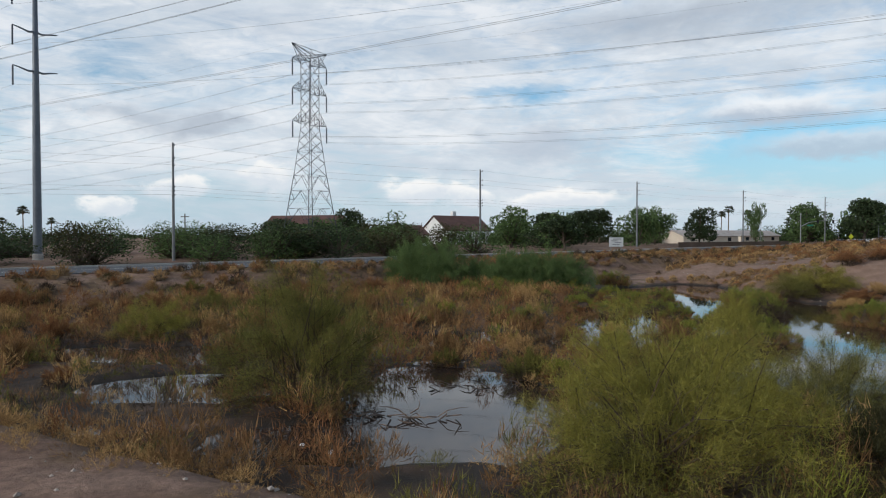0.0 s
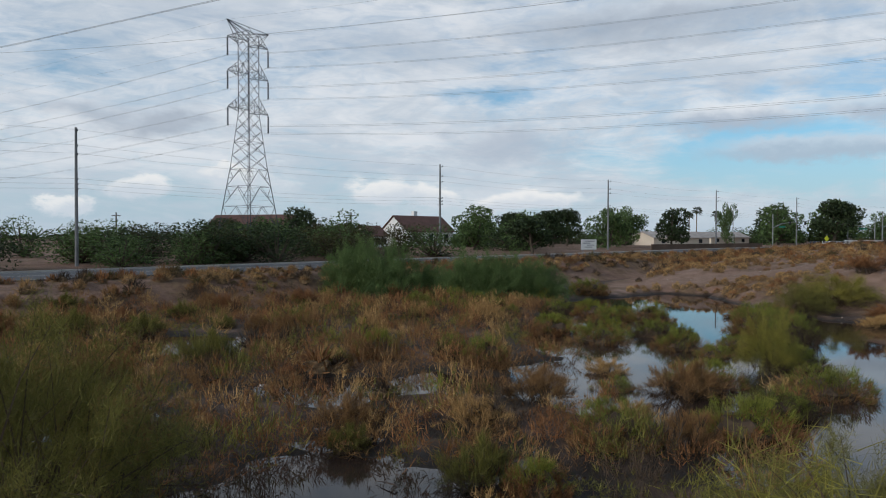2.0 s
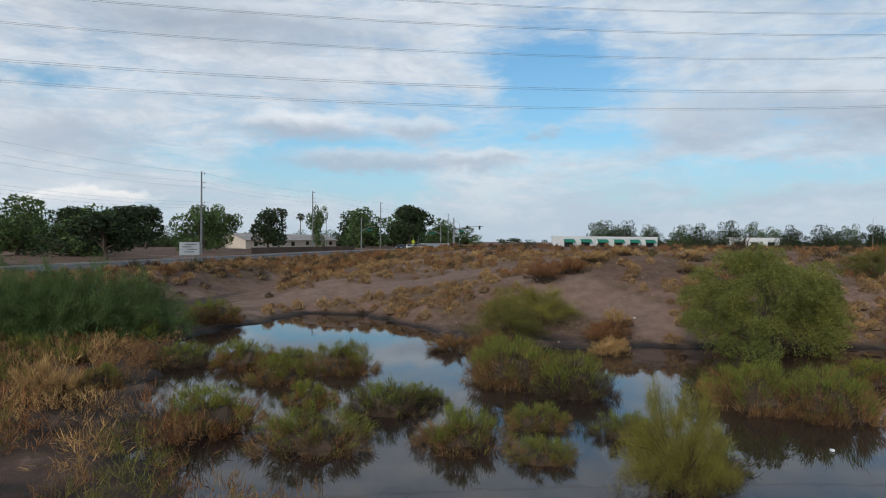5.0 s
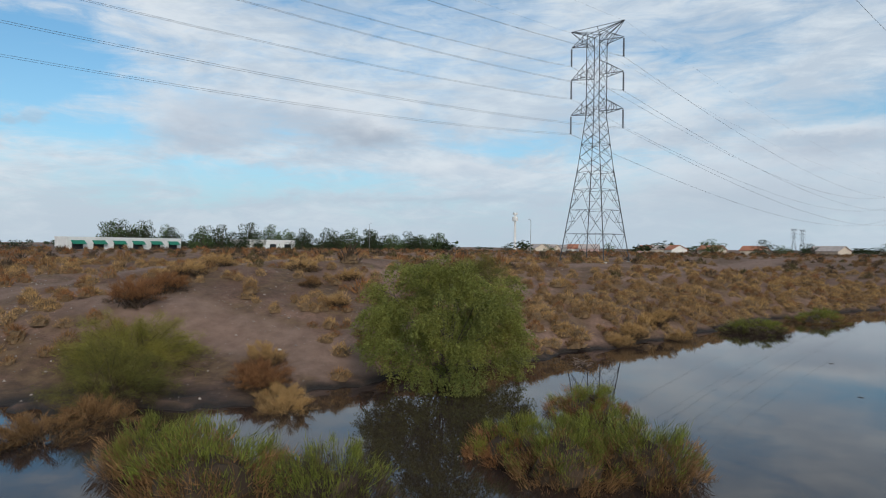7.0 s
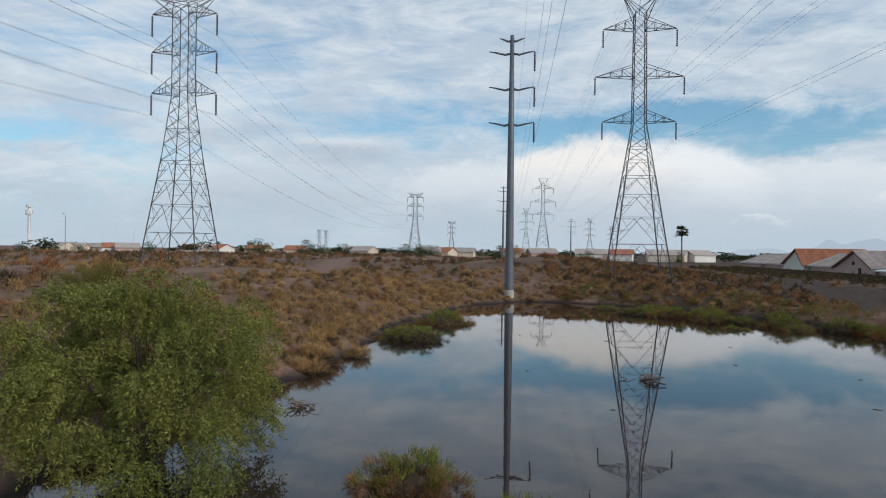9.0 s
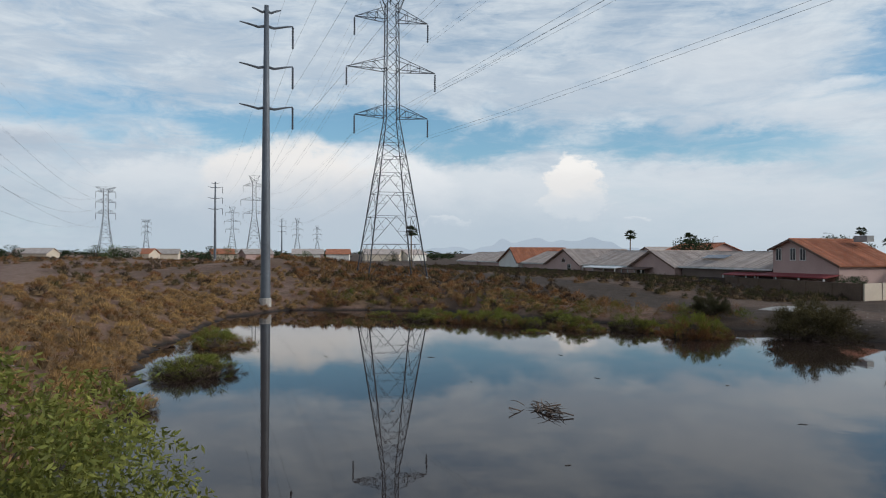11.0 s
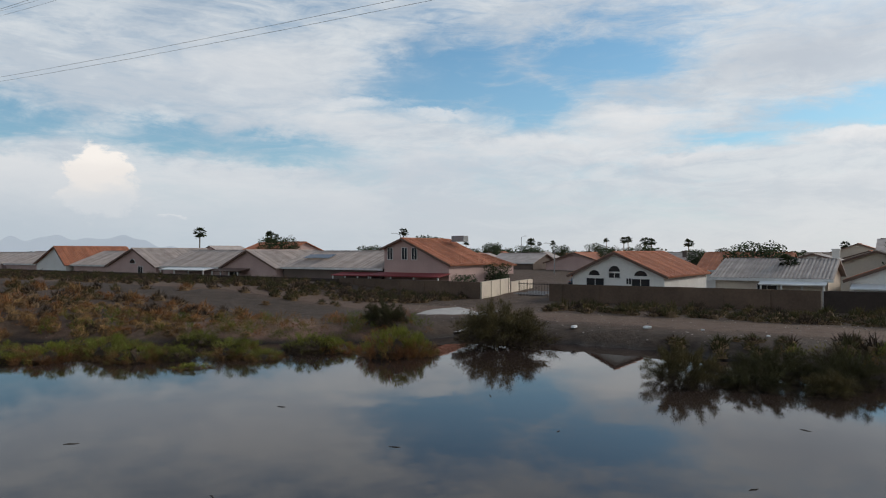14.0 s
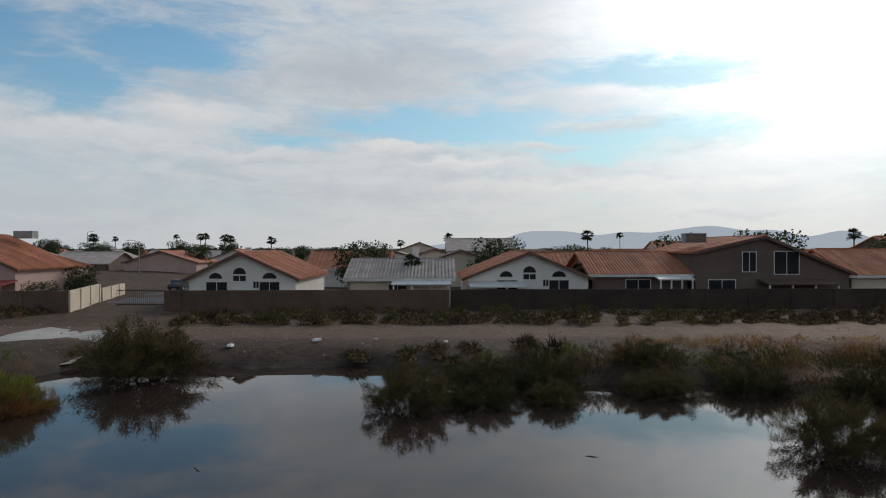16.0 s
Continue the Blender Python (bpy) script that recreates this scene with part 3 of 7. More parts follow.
class Build:
    """Collects boxes, beams, prisms and lathes for one mesh."""

    def __init__(self):
        self.v, self.f, self.n = [], {3: [], 4: []}, 0

    def add(self, verts, faces):
        for f in faces:
            self.f.setdefault(len(f), []).append([i + self.n for i in f])
        self.v.extend(verts)
        self.n += len(verts)
        return self

    def box(self, x0, y0, z0, x1, y1, z1):
        vs = [(x, y, z) for z in (z0, z1) for x, y in ((x0, y0), (x1, y0), (x1, y1), (x0, y1))]
        return self.add(vs, [(3, 2, 1, 0), (4, 5, 6, 7), (0, 1, 5, 4), (1, 2, 6, 5), (2, 3, 7, 6), (3, 0, 4, 7)])

    def beam(self, a, b, w, h=None):
        a, b = Vector(a), Vector(b)
        d = (b - a).normalized()
        s = d.cross(Vector((0, 0, 1)))
        s = s.normalized() if s.length > 1e-3 else Vector((1, 0, 0))
        u = s.cross(d)
        h = h or w
        vs = [tuple(p + s * (i * w / 2) + u * (j * h / 2)) for p in (a, b) for i, j in ((-1, -1), (1, -1), (1, 1), (-1, 1))]
        return self.add(vs, [(0, 1, 5, 4), (1, 2, 6, 5), (2, 3, 7, 6), (3, 0, 4, 7), (3, 2, 1, 0), (4, 5, 6, 7)])

    def lathe(self, rings, sides=10, axis_at=(0, 0)):
        """rings: (radius, z) from below upwards."""
        vs = [(axis_at[0] + r * math.cos(2 * math.pi * k / sides), axis_at[1] + r * math.sin(2 * math.pi * k / sides), z) for r, z in rings for k in range(sides)]
        fs = [(i * sides + k, i * sides + (k + 1) % sides, (i + 1) * sides + (k + 1) % sides, (i + 1) * sides + k) for i in range(len(rings) - 1) for k in range(sides)]
        fs += [tuple(range(sides))[::-1], tuple((len(rings) - 1) * sides + k for k in range(sides))]
        return self.add(vs, fs)

    def tube(self, points, radii, sides=6):
        pts = [Vector(p) for p in points]
        vs = []
        for i, p in enumerate(pts):
            d = (pts[min(i + 1, len(pts) - 1)] - pts[max(i - 1, 0)]).normalized()
            s = d.cross(Vector((0.3, 0.2, 0.93)))
            s = s.normalized() if s.length > 1e-3 else Vector((1, 0, 0))
            u = d.cross(s)
            vs += [tuple(p + (s * math.cos(a) + u * math.sin(a)) * radii[i]) for a in (2 * math.pi * k / sides for k in range(sides))]
        fs = [(i * sides + k, i * sides + (k + 1) % sides, (i + 1) * sides + (k + 1) % sides, (i + 1) * sides + k) for i in range(len(pts) - 1) for k in range(sides)]
        return self.add(vs, fs)

    def slab(self, corners, t):
        """A slab of thickness t over a polygon of corners, thickened along its normal downwards."""
        c = [Vector(p) for p in corners]
        n = (c[1] - c[0]).cross(c[2] - c[0]).normalized()
        if n.z < 0:
            n = -n
        k = len(c)
        vs = [tuple(p) for p in c] + [tuple(p - n * t) for p in c]
        return self.add(vs, [tuple(range(k)), tuple(range(2 * k - 1, k - 1, -1))] + [(i, k + i, k + (i + 1) % k, (i + 1) % k) for i in range(k)])

    def prism(self, outline, y0, y1):
        """An outline in x, z run from y0 to y1."""
        k = len(outline)
        vs = [(x, y0, z) for x, z in outline] + [(x, y1, z) for x, z in outline]
        return self.add(vs, [tuple(range(k)), tuple(range(2 * k - 1, k - 1, -1))] + [(i, k + i, k + (i + 1) % k, (i + 1) % k) for i in range(k)])

    def mesh(self, name, mats, smooth=False):
        return mesh_arrays(name, self.v, [self.f[k] for k in sorted(self.f)], mats, None, smooth)


def part(name, build, mat, parent, label="", at=None, smooth=False):
    return put(name, build.mesh(name, mat, smooth), parent, label, at)


# ---- the lie of the land: s runs along the line of towers, d across it towards the road ----
SU, SV = np.array([0.91, -0.4146]), np.array([0.4146, 0.91])


def xy(s, d):
    return (s * SU[0] + d * SV[0], s * SU[1] + d * SV[1])


POND = [(28, 47), (37, 47), (46, 45.5), (57, 44.7), (64, 44.5), (72, 45), (88, 42), (97, 40), (104, 34), (103, 27), (97, 17),
        (88, 11), (81, 7), (76, 2), (73, -3.4), (64, -3.6), (57, -3.8), (52, -1.2), (46, 1), (40, 1), (34, 4), (30, 11), (26, 20), (17, 29),
        (10.5, 36), (9, 44), (8, 52), (10, 58), (13, 65), (18, 64), (20.6, 57), (22.7, 50)]
POOLS = [(3.5, 4.5, 4.0, 1.7), (18.5, -2.5, 3.2, 5.0), (9.5, -1.0, 2.5, 1.6), (7.5, 20.0, 5.0, 2.4), (15.5, 10.6, 1.6, 1.3),
         (26.5, 11.5, 3.0, 4.5), (30.0, 21.0, 3.0, 5.0), (33.0, 30.0, 3.0, 5.0), (16.0, -8.0, 3.0, 1.0), (31.0, 1.0, 3.5, 5.0), (27.4, 8.5, 2.2, 3.6), (6.0, 4.6, 3.4, 1.6), (8.8, -2.4, 2.6, 1.5), (16.2, 9.2, 1.4, 1.6), (20.2, 11.2, 2.4, 1.4), (28.0, 22.0, 3.4, 6.0)]


def smooth(a, b, v):
    t = np.clip((v - a) / (b - a), 0, 1)
    return t * t * (3 - 2 * t)


def fbm(x, y, scale, octaves=4, seed=0.0):
    """Cheap smooth noise from turned sine waves, about -1 to 1."""
    out, amp, tot = np.zeros_like(x, dtype=float), 1.0, 0.0
    for k in range(octaves):
        a = 0.7 + 2.1 * k + seed
        u, v = (x * math.cos(a) + y * math.sin(a)) / scale, (-x * math.sin(a) + y * math.cos(a)) / scale
        out += amp * (np.sin(u * 6.283 + 2 * np.sin(v * 4.1 + a)) * np.cos(v * 5.2 + 1.7 * np.sin(u * 3.3 + seed)))
        tot += amp
        amp, scale = amp * 0.55, scale * 0.47
    return out / tot


def pond_distance(s, d):
    """Metres outside the open water (negative inside)."""
    p = np.array(POND, float)
    q = np.roll(p, -1, 0)
    best, inside = np.full(s.shape, 1e9), np.zeros(s.shape, bool)
    for (ax, ay), (bx, by) in zip(p, q):
        ex, ey = bx - ax, by - ay
        t = np.clip(((s - ax) * ex + (d - ay) * ey) / (ex * ex + ey * ey), 0, 1)
        best = np.minimum(best, np.hypot(s - ax - t * ex, d - ay - t * ey))
        cross = (ay > d) != (by > d)
        with np.errstate(divide="ignore", invalid="ignore"):
            inside ^= cross & (s < ax + (d - ay) * ex / np.where(ey == 0, 1e-9, ey))
    return np.where(inside, -best, best)


def marsh_amount(x, y, s, d, q):
    """1 in the low wet ground of the basin west of the open water."""
    return smooth(-6.0, -4.0, d) * (1 - smooth(26, 38, s)) * smooth(30, 23, q) * smooth(-45, -30, s) * (1 - smooth(52, 60, d) * smooth(5, 15, s))


def road_level(r):
    return 2.1 + 0.0057 * np.clip(r, -60, 160) + 0.0 * r


def height(x, y):
    x, y = np.asarray(x, float), np.asarray(y, float)
    s, d = x * SU[0] + y * SU[1], x * SV[0] + y * SV[1]
    r, q = (x + y) * 0.7071, (y - x) * 0.7071
    w = pond_distance(s, d) + 0.9 * fbm(x, y, 7.0, 3)
    north = smooth(20, 45, d)
    # what the land rises to away from the water
    east = smooth(88, 112, s)
    top = 1.05 + north * 2.9 - 1.1 * east * north * (1 - smooth(50, 75, d)) + 1.3 * east * (1 - north)
    top = top - 1.2 * smooth(200, 500, np.hypot(x - 60, y)) * north
    top = top - north * 1.5 * (1 - smooth(10, 40, s)) * (1 - smooth(60, 90, s))
    reach = 3.0 + 15.0 * north + 6.0 * east
    bank = top * (1 - np.exp(-2.4 * np.maximum(w, 0) / reach))
    bank = bank + 0.25 * smooth(1, 6, w) * fbm(x, y, 16.0, 4, 2.0) * (0.4 + north) + 0.05 * smooth(0.5, 3, w) * fbm(x, y, 1.9, 3, 4.0)
    # spoil heap behind the tubular pole, and an old graded shelf
    bank = bank + 2.6 * np.exp(-(((s - 150) / 22) ** 2 + ((d - 28) / 16) ** 2)) + 1.0 * np.exp(-(((s - 52) / 26) ** 2 + ((d - 66) / 7) ** 2))
    inside = -0.12 - 0.5 * smooth(0, 4, -w)
    z = np.where(w > 0, bank, inside)
    m = marsh_amount(x, y, s, d, q)
    wet = 0.12 + 0.17 * fbm(x, y, 9.0, 4, 1.0) + 0.08 * fbm(x, y, 2.6, 2, 3.0)
    for px, py, rx, ry in POOLS:
        k = np.exp(-(((x - px) / rx) ** 2 + ((y - py) / ry) ** 2) * 1.2)
        wet = wet - 0.75 * k
    wet = np.maximum(wet, -0.4)
    z = np.where(w > 0, z * (1 - m) + wet * m, np.minimum(z, -0.05))
    # the road shelf
    on = smooth(25, 31.5, q)
    z = z * (1 - on) + (road_level(r) - 0.04 + 0.0 * z) * on
    away = smooth(49, 60, q)
    return z + away * (0.25 + 0.2 * fbm(x, y, 20.0, 3, 5.0)) * on


def ground_at(x, y):
    return float(height(np.array([x]), np.array([y]))[0])


def spaced(lo, hi, step, far, grow=1.13):
    out, g = list(np.arange(lo, hi + step, step)), step
    while out[-1] < far:
        g *= grow
        out.append(out[-1] + g)
    g, front = step, []
    last = lo
    while last > -far:
        g *= grow
        last -= g
        front.append(last)
    return np.array(front[::-1] + out)


GX, GY = spaced(-45, 128, 0.75, 4200), spaced(-60, 75, 0.75, 4200)
XX, YY = np.meshgrid(GX, GY)
ZZ = height(XX, YY)
idx = np.arange(XX.size).reshape(XX.shape)
quads = np.stack([idx[:-1, :-1], idx[:-1, 1:], idx[1:, 1:], idx[1:, :-1]], -1).reshape(-1, 4)
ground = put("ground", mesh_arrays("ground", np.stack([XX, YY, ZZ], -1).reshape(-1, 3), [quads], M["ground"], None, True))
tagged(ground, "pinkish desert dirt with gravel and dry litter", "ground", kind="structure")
wb = Build()
wb.add([(-60, -45, 0), (140, -45, 0), (140, 75, 0), (-60, 75, 0)], [(0, 1, 2, 3)])
water = put("water", wb.mesh("water", M["water"]))
tagged(water, "still muddy brown flood water with sky reflections", "water", kind="structure")


# ---- road ----
def strip(q0, q1, r0, r1, lift, step=6.0, thick=0.0):
    n = int((r1 - r0) / step) + 1
    rr = np.linspace(r0, r1, n)
    vs, fs = [], []
    for r in rr:
        for q in (q0, q1):
            vs.append(((r - q) * 0.7071, (r + q) * 0.7071, float(road_level(r)) + lift))
    for i in range(n - 1):
        fs.append((2 * i, 2 * i + 1, 2 * i + 3, 2 * i + 2)[::-1])
    if thick:
        k = len(vs)
        vs += [(a, b, c - thick) for a, b, c in vs]
        for i in range(n - 1):
            fs += [(2 * i, 2 * i + 2, k + 2 * i + 2, k + 2 * i), (2 * i + 1, k + 2 * i + 1, k + 2 * i + 3, 2 * i + 3)]
    return Build().add(vs, fs)


road = put("road", strip(33, 45, -700, 900, 0.06, 12, 0.3).mesh("road", M["asphalt"]))
tagged(road, "grey asphalt road with worn edges", "road", kind="structure")
for q0, q1 in ((33.5, 33.62), (38.85, 38.95), (39.1, 39.2), (44.3, 44.42)):
    line = part("road_marking", strip(q0, q1, -300, 500, 0.065, 12), M["road_paint"], road)
kerb = put("kerb", strip(45.0, 45.35, -300, 500, 0.20, 12, 0.4).mesh("kerb", M["concrete"]))
tagged(kerb, "pale concrete kerb along the road", "kerb", kind="structure")


# ---- towers, poles and wires ----
ALONG = math.degrees(math.atan2(SU[1], SU[0]))


def tower_width(z, base, levels):
    for (z0, w0), (z1, w1) in zip(levels, levels[1:]):
        if z <= z1:
            return w0 + (w1 - w0) * (z - z0) / (z1 - z0)
    return levels[-1][1]


def lattice_tower(x, y, z, label, levels, arms, flat_head, total, group, thin=1.0, scale=1.0):
    """A steel lattice tower; local x runs along the line, y across it. arms: (z, half length, rise of the stays)."""
    at = pose(x, y, z, 0, 0, ALONG) @ Matrix.Diagonal((scale, scale, scale, 1))
    tw = thing("lattice_tower", at, label, "pylon", group)
    corners = [(-1, -1), (1, -1), (1, 1), (-1, 1)]
    wz = lambda h: tower_width(h, 0, levels)
    top = levels[-1][0]
    for i, j in corners:
        leg = Build()
        for (z0, w0), (z1, w1) in zip(levels, levels[1:]):
            t = (0.13 if z0 < levels[1][0] else 0.095) * thin
            leg.beam((i * w0, j * w0, z0), (i * w1, j * w1, z1), t)
        part("leg", leg, M["galvanised"], tw)
        foot = Build().lathe([(0.45, -1.2), (0.45, 0.05), (0.40, 0.12)], 10, (i * levels[0][1], j * levels[0][1]))
        part("footing", foot, M["concrete"], tw, "round concrete footing")
    # horizontal rings and crossed braces, panel by panel
    panels = [0.0]
    while panels[-1] < top - 0.6:
        panels.append(min(top, panels[-1] + max(1.7, 1.12 * wz(panels[-1]))))
    for f in range(4):
        (i0, j0), (i1, j1) = corners[f], corners[(f + 1) % 4]
        face = Build()
        for n, (z0, z1) in enumerate(zip(panels, panels[1:])):
            w0, w1 = wz(z0), wz(z1)
            a0, b0 = (i0 * w0, j0 * w0, z0), (i1 * w0, j1 * w0, z0)
            a1, b1 = (i0 * w1, j0 * w1, z1), (i1 * w1, j1 * w1, z1)
            t = (0.052 if w0 > 1.2 else 0.045) * thin
            if w0 > 2.0:
                mid = tuple((Vector(a1) + Vector(b1)) / 2)
                face.beam(a0, mid, t).beam(b0, mid, t).beam(a1, b1, t)
                for e0, e1 in ((a0, a1), (b0, b1)):
                    half = (Vector(e0) + Vector(e1)) / 2
                    face.beam(tuple(half), tuple((Vector(e0) + Vector(mid)) / 2), t * 0.7)
                    face.beam(e1, tuple((Vector(e0) + Vector(mid)) / 2), t * 0.7)
            else:
                face.beam(a0, b1, t).beam(b0, a1, t)
                if n % 3 == 0:
                    face.beam(a0, b0, t)
        part("bracing", face, M["galvanised"], tw)
    ends = []
    for h, half, rise in arms:
        w = wz(h)
        for side in (-1, 1):
            arm, tip, t = Build(), (0, side * half, h + 0.15), 0.085 * thin
            for i in (-1, 1):
                arm.beam((i * w, side * w, h), tip, t)
                arm.beam((i * wz(h + rise), side * wz(h + rise), h + rise), tip, t * 0.8)
                for k in (0.3, 0.6):
                    lo = Vector((i * w, side * w, h)).lerp(Vector(tip), k)
                    hi = Vector((i * wz(h + rise), side * wz(h + rise), h + rise)).lerp(Vector(tip), k)
                    arm.beam(lo, hi, t * 0.6)
                    arm.beam(hi, Vector((i * w, side * w, h)).lerp(Vector(tip), k - 0.3), t * 0.6)
            for k in (0.0, 0.35, 0.65):
                a, b = Vector((-w, side * w, h)).lerp(Vector(tip), k), Vector((w, side * w, h)).lerp(Vector(tip), k)
                arm.beam(a, b, t * 0.6)
            part("crossarm", arm, M["galvanised"], tw)
            drop = 2.5
            ins = Build()
            ins.lathe([(r, h - drop + drop * k / 16) for k in range(17) for r in ((0.15 if k % 2 else 0.06),)], 8, (0, side * half))
            part("insulator", ins, M["insulator"], tw, "dark hanging insulator string")
            ends.append((side, half, h - drop))
    # earth-wire head
    w = wz(top)
    for side in (-1, 1):
        head = Build()
        tip = (0, side * flat_head, total)
        for i in (-1, 1):
            head.beam((i * w, side * w, top), tip, 0.09 * thin).beam((i * w, -side * w, top), tip, 0.07 * thin)
            head.beam((i * w, side * w, top - 1.6), tip, 0.07 * thin)
        head.beam((0, 0, total), tip, 0.07 * thin).beam((w, 0, top), (0, 0, total), 0.07 * thin)
        part("earth_wire_arm", head, M["galvanised"], tw)
        ends.append((side, flat_head, total - 0.1))
    return [tuple(at @ Vector((0, side * half, h))) for side, half, h in ends]


LEVELS_B = [(0, 3.45), (13.0, 1.75), (20.4, 1.0), (30.6, 1.0), (31.4, 0.95)]
ARMS_B = [(20.6, 4.1, 2.0), (25.6, 4.1, 2.0), (30.2, 4.1, 1.6)]
LEVELS_C = [(0, 4.1), (14.5, 2.05), (22.0, 0.95), (38.5, 0.8)]
ARMS_C = [(22.4, 5.3, 1.7), (29.0, 6.4, 1.8), (36.0, 5.3, 1.8)]
LABEL_B = "grey galvanised steel lattice tower on dry desert ground"


def tower_b(x, y, z, thin=1.0, scale=1.0):
    return lattice_tower(x, y, z, LABEL_B, LEVELS_B, ARMS_B, 4.2, 32.6, "lattice towers", thin, scale)


def tower_c(x, y, z, thin=1.0, scale=1.0):
    return lattice_tower(x, y, z, "tall grey lattice tower with wide crossarms beside the pond", LEVELS_C, ARMS_C, 2.6, 41.3, "lattice towers", thin, scale)


ends_a = tower_b(-10.8, 83.7, 2.6, 0.82)
ends_b = tower_b(121.9, 26.9, ground_at(121.9, 26.9), 0.85)
ends_d = tower_b(407, -86, 2.4, 1.05, 1.1)
ends_c = tower_c(119.5, -35.7, ground_at(119.5, -35.7))
ends_e = tower_c(396, -160, 2.5, 1.05, 1.12)
ends_c0 = [tuple(Vector(e) + Vector((*(np.array(xy(-190, 17)) - (119.5, -35.7)), 0))) for e in ends_c]
for tx, ty, kind in ((675, -202, tower_b), (580, -237, tower_c), (709, -376, tower_c), (878, -510, tower_c), (1082, -134, tower_b), (1120, -150, tower_b)):
    kind(tx, ty, 2.5, 1.35)


def wire(a, b, sag, radius, n=20, name="power_line", label="thin grey overhead conductor", group="overhead wires"):
    cu = bpy.data.curves.new(name, "CURVE")
    cu.dimensions, cu.bevel_depth, cu.bevel_resolution, cu.resolution_u = "3D", radius, 0, 1
    sp = cu.splines.new("POLY")
    sp.points.add(n)
    for k in range(n + 1):
        t = k / n
        p = Vector(a).lerp(Vector(b), t)
        p.z -= sag * 4 * t * (1 - t)
        sp.points[k].co = (*p, 1)
    cu.materials.append(M["wire"])
    return tagged(new(name, cu), label, "cable", group)


def span(ea, eb, sag, radius=0.0105, pair=0.2):
    for k, (a, b) in enumerate(zip(ea, eb)):
        if k < 6:
            for o in (-pair, pair):
                off = Vector((SV[0] * o, SV[1] * o, o * 0.6))
                wire(Vector(a) + off, Vector(b) + off, sag, radius)
        else:
            wire(a, b, sag * 0.6, radius * 0.7)


def beyond(ends, s, d):
    dx, dy = xy(s, d)
    return [(x + dx, y + dy, z) for x, y, z in ends]


span(ends_a, ends_b, 3.2)
span(ends_b, ends_d, 8.0)
span(beyond(ends_a, -260, 0), ends_a, 6.0)
span(ends_c0, ends_c, 5.4)
span(ends_c, ends_e, 8.0)


def tubular_pole(x, y, z, h, group="tubular poles", bare=False):
    p = thing("tubular_pole", pose(x, y, z, 0, 0, ALONG), "tapered grey tubular steel transmission pole with upswept arms", "utility pole", group)
    part("shaft", Build().lathe([(0.56, -1.0), (0.52, 0.3), (0.47, 0.3 * h), (0.38, 0.6 * h), (0.24, h), (0.05, h + 0.03)], 12), M["tube_steel"], p, smooth=True)
    part("base_collar", Build().lathe([(0.62, -1.0), (0.62, 0.9), (0.58, 1.0)], 12), M["concrete"], p, "pale weathered base sleeve")
    ends = []
    for f, half in ((0.985, 1.5), (0.935, 2.75), (0.80, 2.75), (0.665, 2.75)):
        hz = f * h
        for side in (-1, 1):
            pts = [(0, 0, hz - 0.1), (0, side * half * 0.3, hz - 0.28), (0, side * half * 0.7, hz - 0.02), (0, side * half, hz + 0.12)]
            part("arm", Build().tube(pts, [0.16, 0.13, 0.10, 0.06]), M["tube_steel"], p)
            if half > 2 and side == -1:
                ins = Build().lathe([((0.14 if k % 2 else 0.06), hz - 2.3 + 2.35 * k / 16) for k in range(17)], 8, (0, side * half))
                part("insulator", ins, M["insulator"], p, "dark ribbed insulator string")
                ends.append(tuple(p.matrix_basis @ Vector((0, side * half, hz - 2.3))))
            elif half < 2 and side == -1:
                ends.append(tuple(p.matrix_basis @ Vector((0, side * half, hz))))
    return ends


tub_1 = tubular_pole(109.7, -10.9, ground_at(109.7, -10.9) - 0.2, 32.0)
tub_0 = tubular_pole(-37.4, 56.0, 2.2, 35.5)
tub_2 = tubular_pole(302, -94, 2.6, 31.0)
tubular_pole(467, -218, 2.6, 27.0)
for a, b, sg in ((tub_0, tub_1, 3.5), (tub_1, tub_2, 5.0), (beyond(tub_0, -200, 0), tub_0, 4.0)):
    for p0, p1 in zip(a, b):
        wire(p0, p1, sg, 0.010)

# roadside distribution poles
ROADSIDE = [(-56.5, 20.0), (-20.1, 56.4), (15.9, 95.4), (48.4, 127.4), (81.6, 161.2), (117.2, 196.1), (149.7, 229.4), (186, 266)]
tops = []
for n, (px, py) in enumerate(ROADSIDE):
    gz = ground_at(px, py)
    ph = 16.6 + 0.15 * n - gz
    pole = thing("utility_pole", pose(px, py, gz, 0, 0, 45), "slim grey roadside utility pole with stand-off insulators", "utility pole", "roadside poles")
    part("shaft", Build().lathe([(0.21, -0.5), (0.19, 2), (0.12, ph)], 8), M["pole_wood"], pole)
    here = []
    for k, f in enumerate((0.97, 0.86, 0.80, 0.62, 0.585, 0.55)):
        side = 1 if k % 2 else -1
        br = Build().beam((0, 0, ph * f), (side * 0.0, -0.55, ph * f), 0.06)
        br.lathe([(0.05, ph * f), (0.09, ph * f + 0.1), (0.05, ph * f + 0.2)], 6, (0, -0.55))
        if k >= 3:
            br.beam((0, 0, ph * f), (0, 0.55, ph * f), 0.06)
        part("bracket", br, M["insulator"], pole)
        here.append(tuple(pole.matrix_basis @ Vector((0, -0.55, ph * f + 0.15))))
    tops.append(here)
for a, b in zip(tops, tops[1:]):
    for p0, p1 in zip(a, b):
        wire(p0, p1, 0.55, 0.008, 10, "distribution_line", "thin dark roadside wire")
for p0, p1 in zip([(x - 60, y - 60, z) for x, y, z in tops[0]], tops[0]):
    wire(p0, p1, 0.7, 0.008, 10, "distribution_line", "thin dark roadside wire")
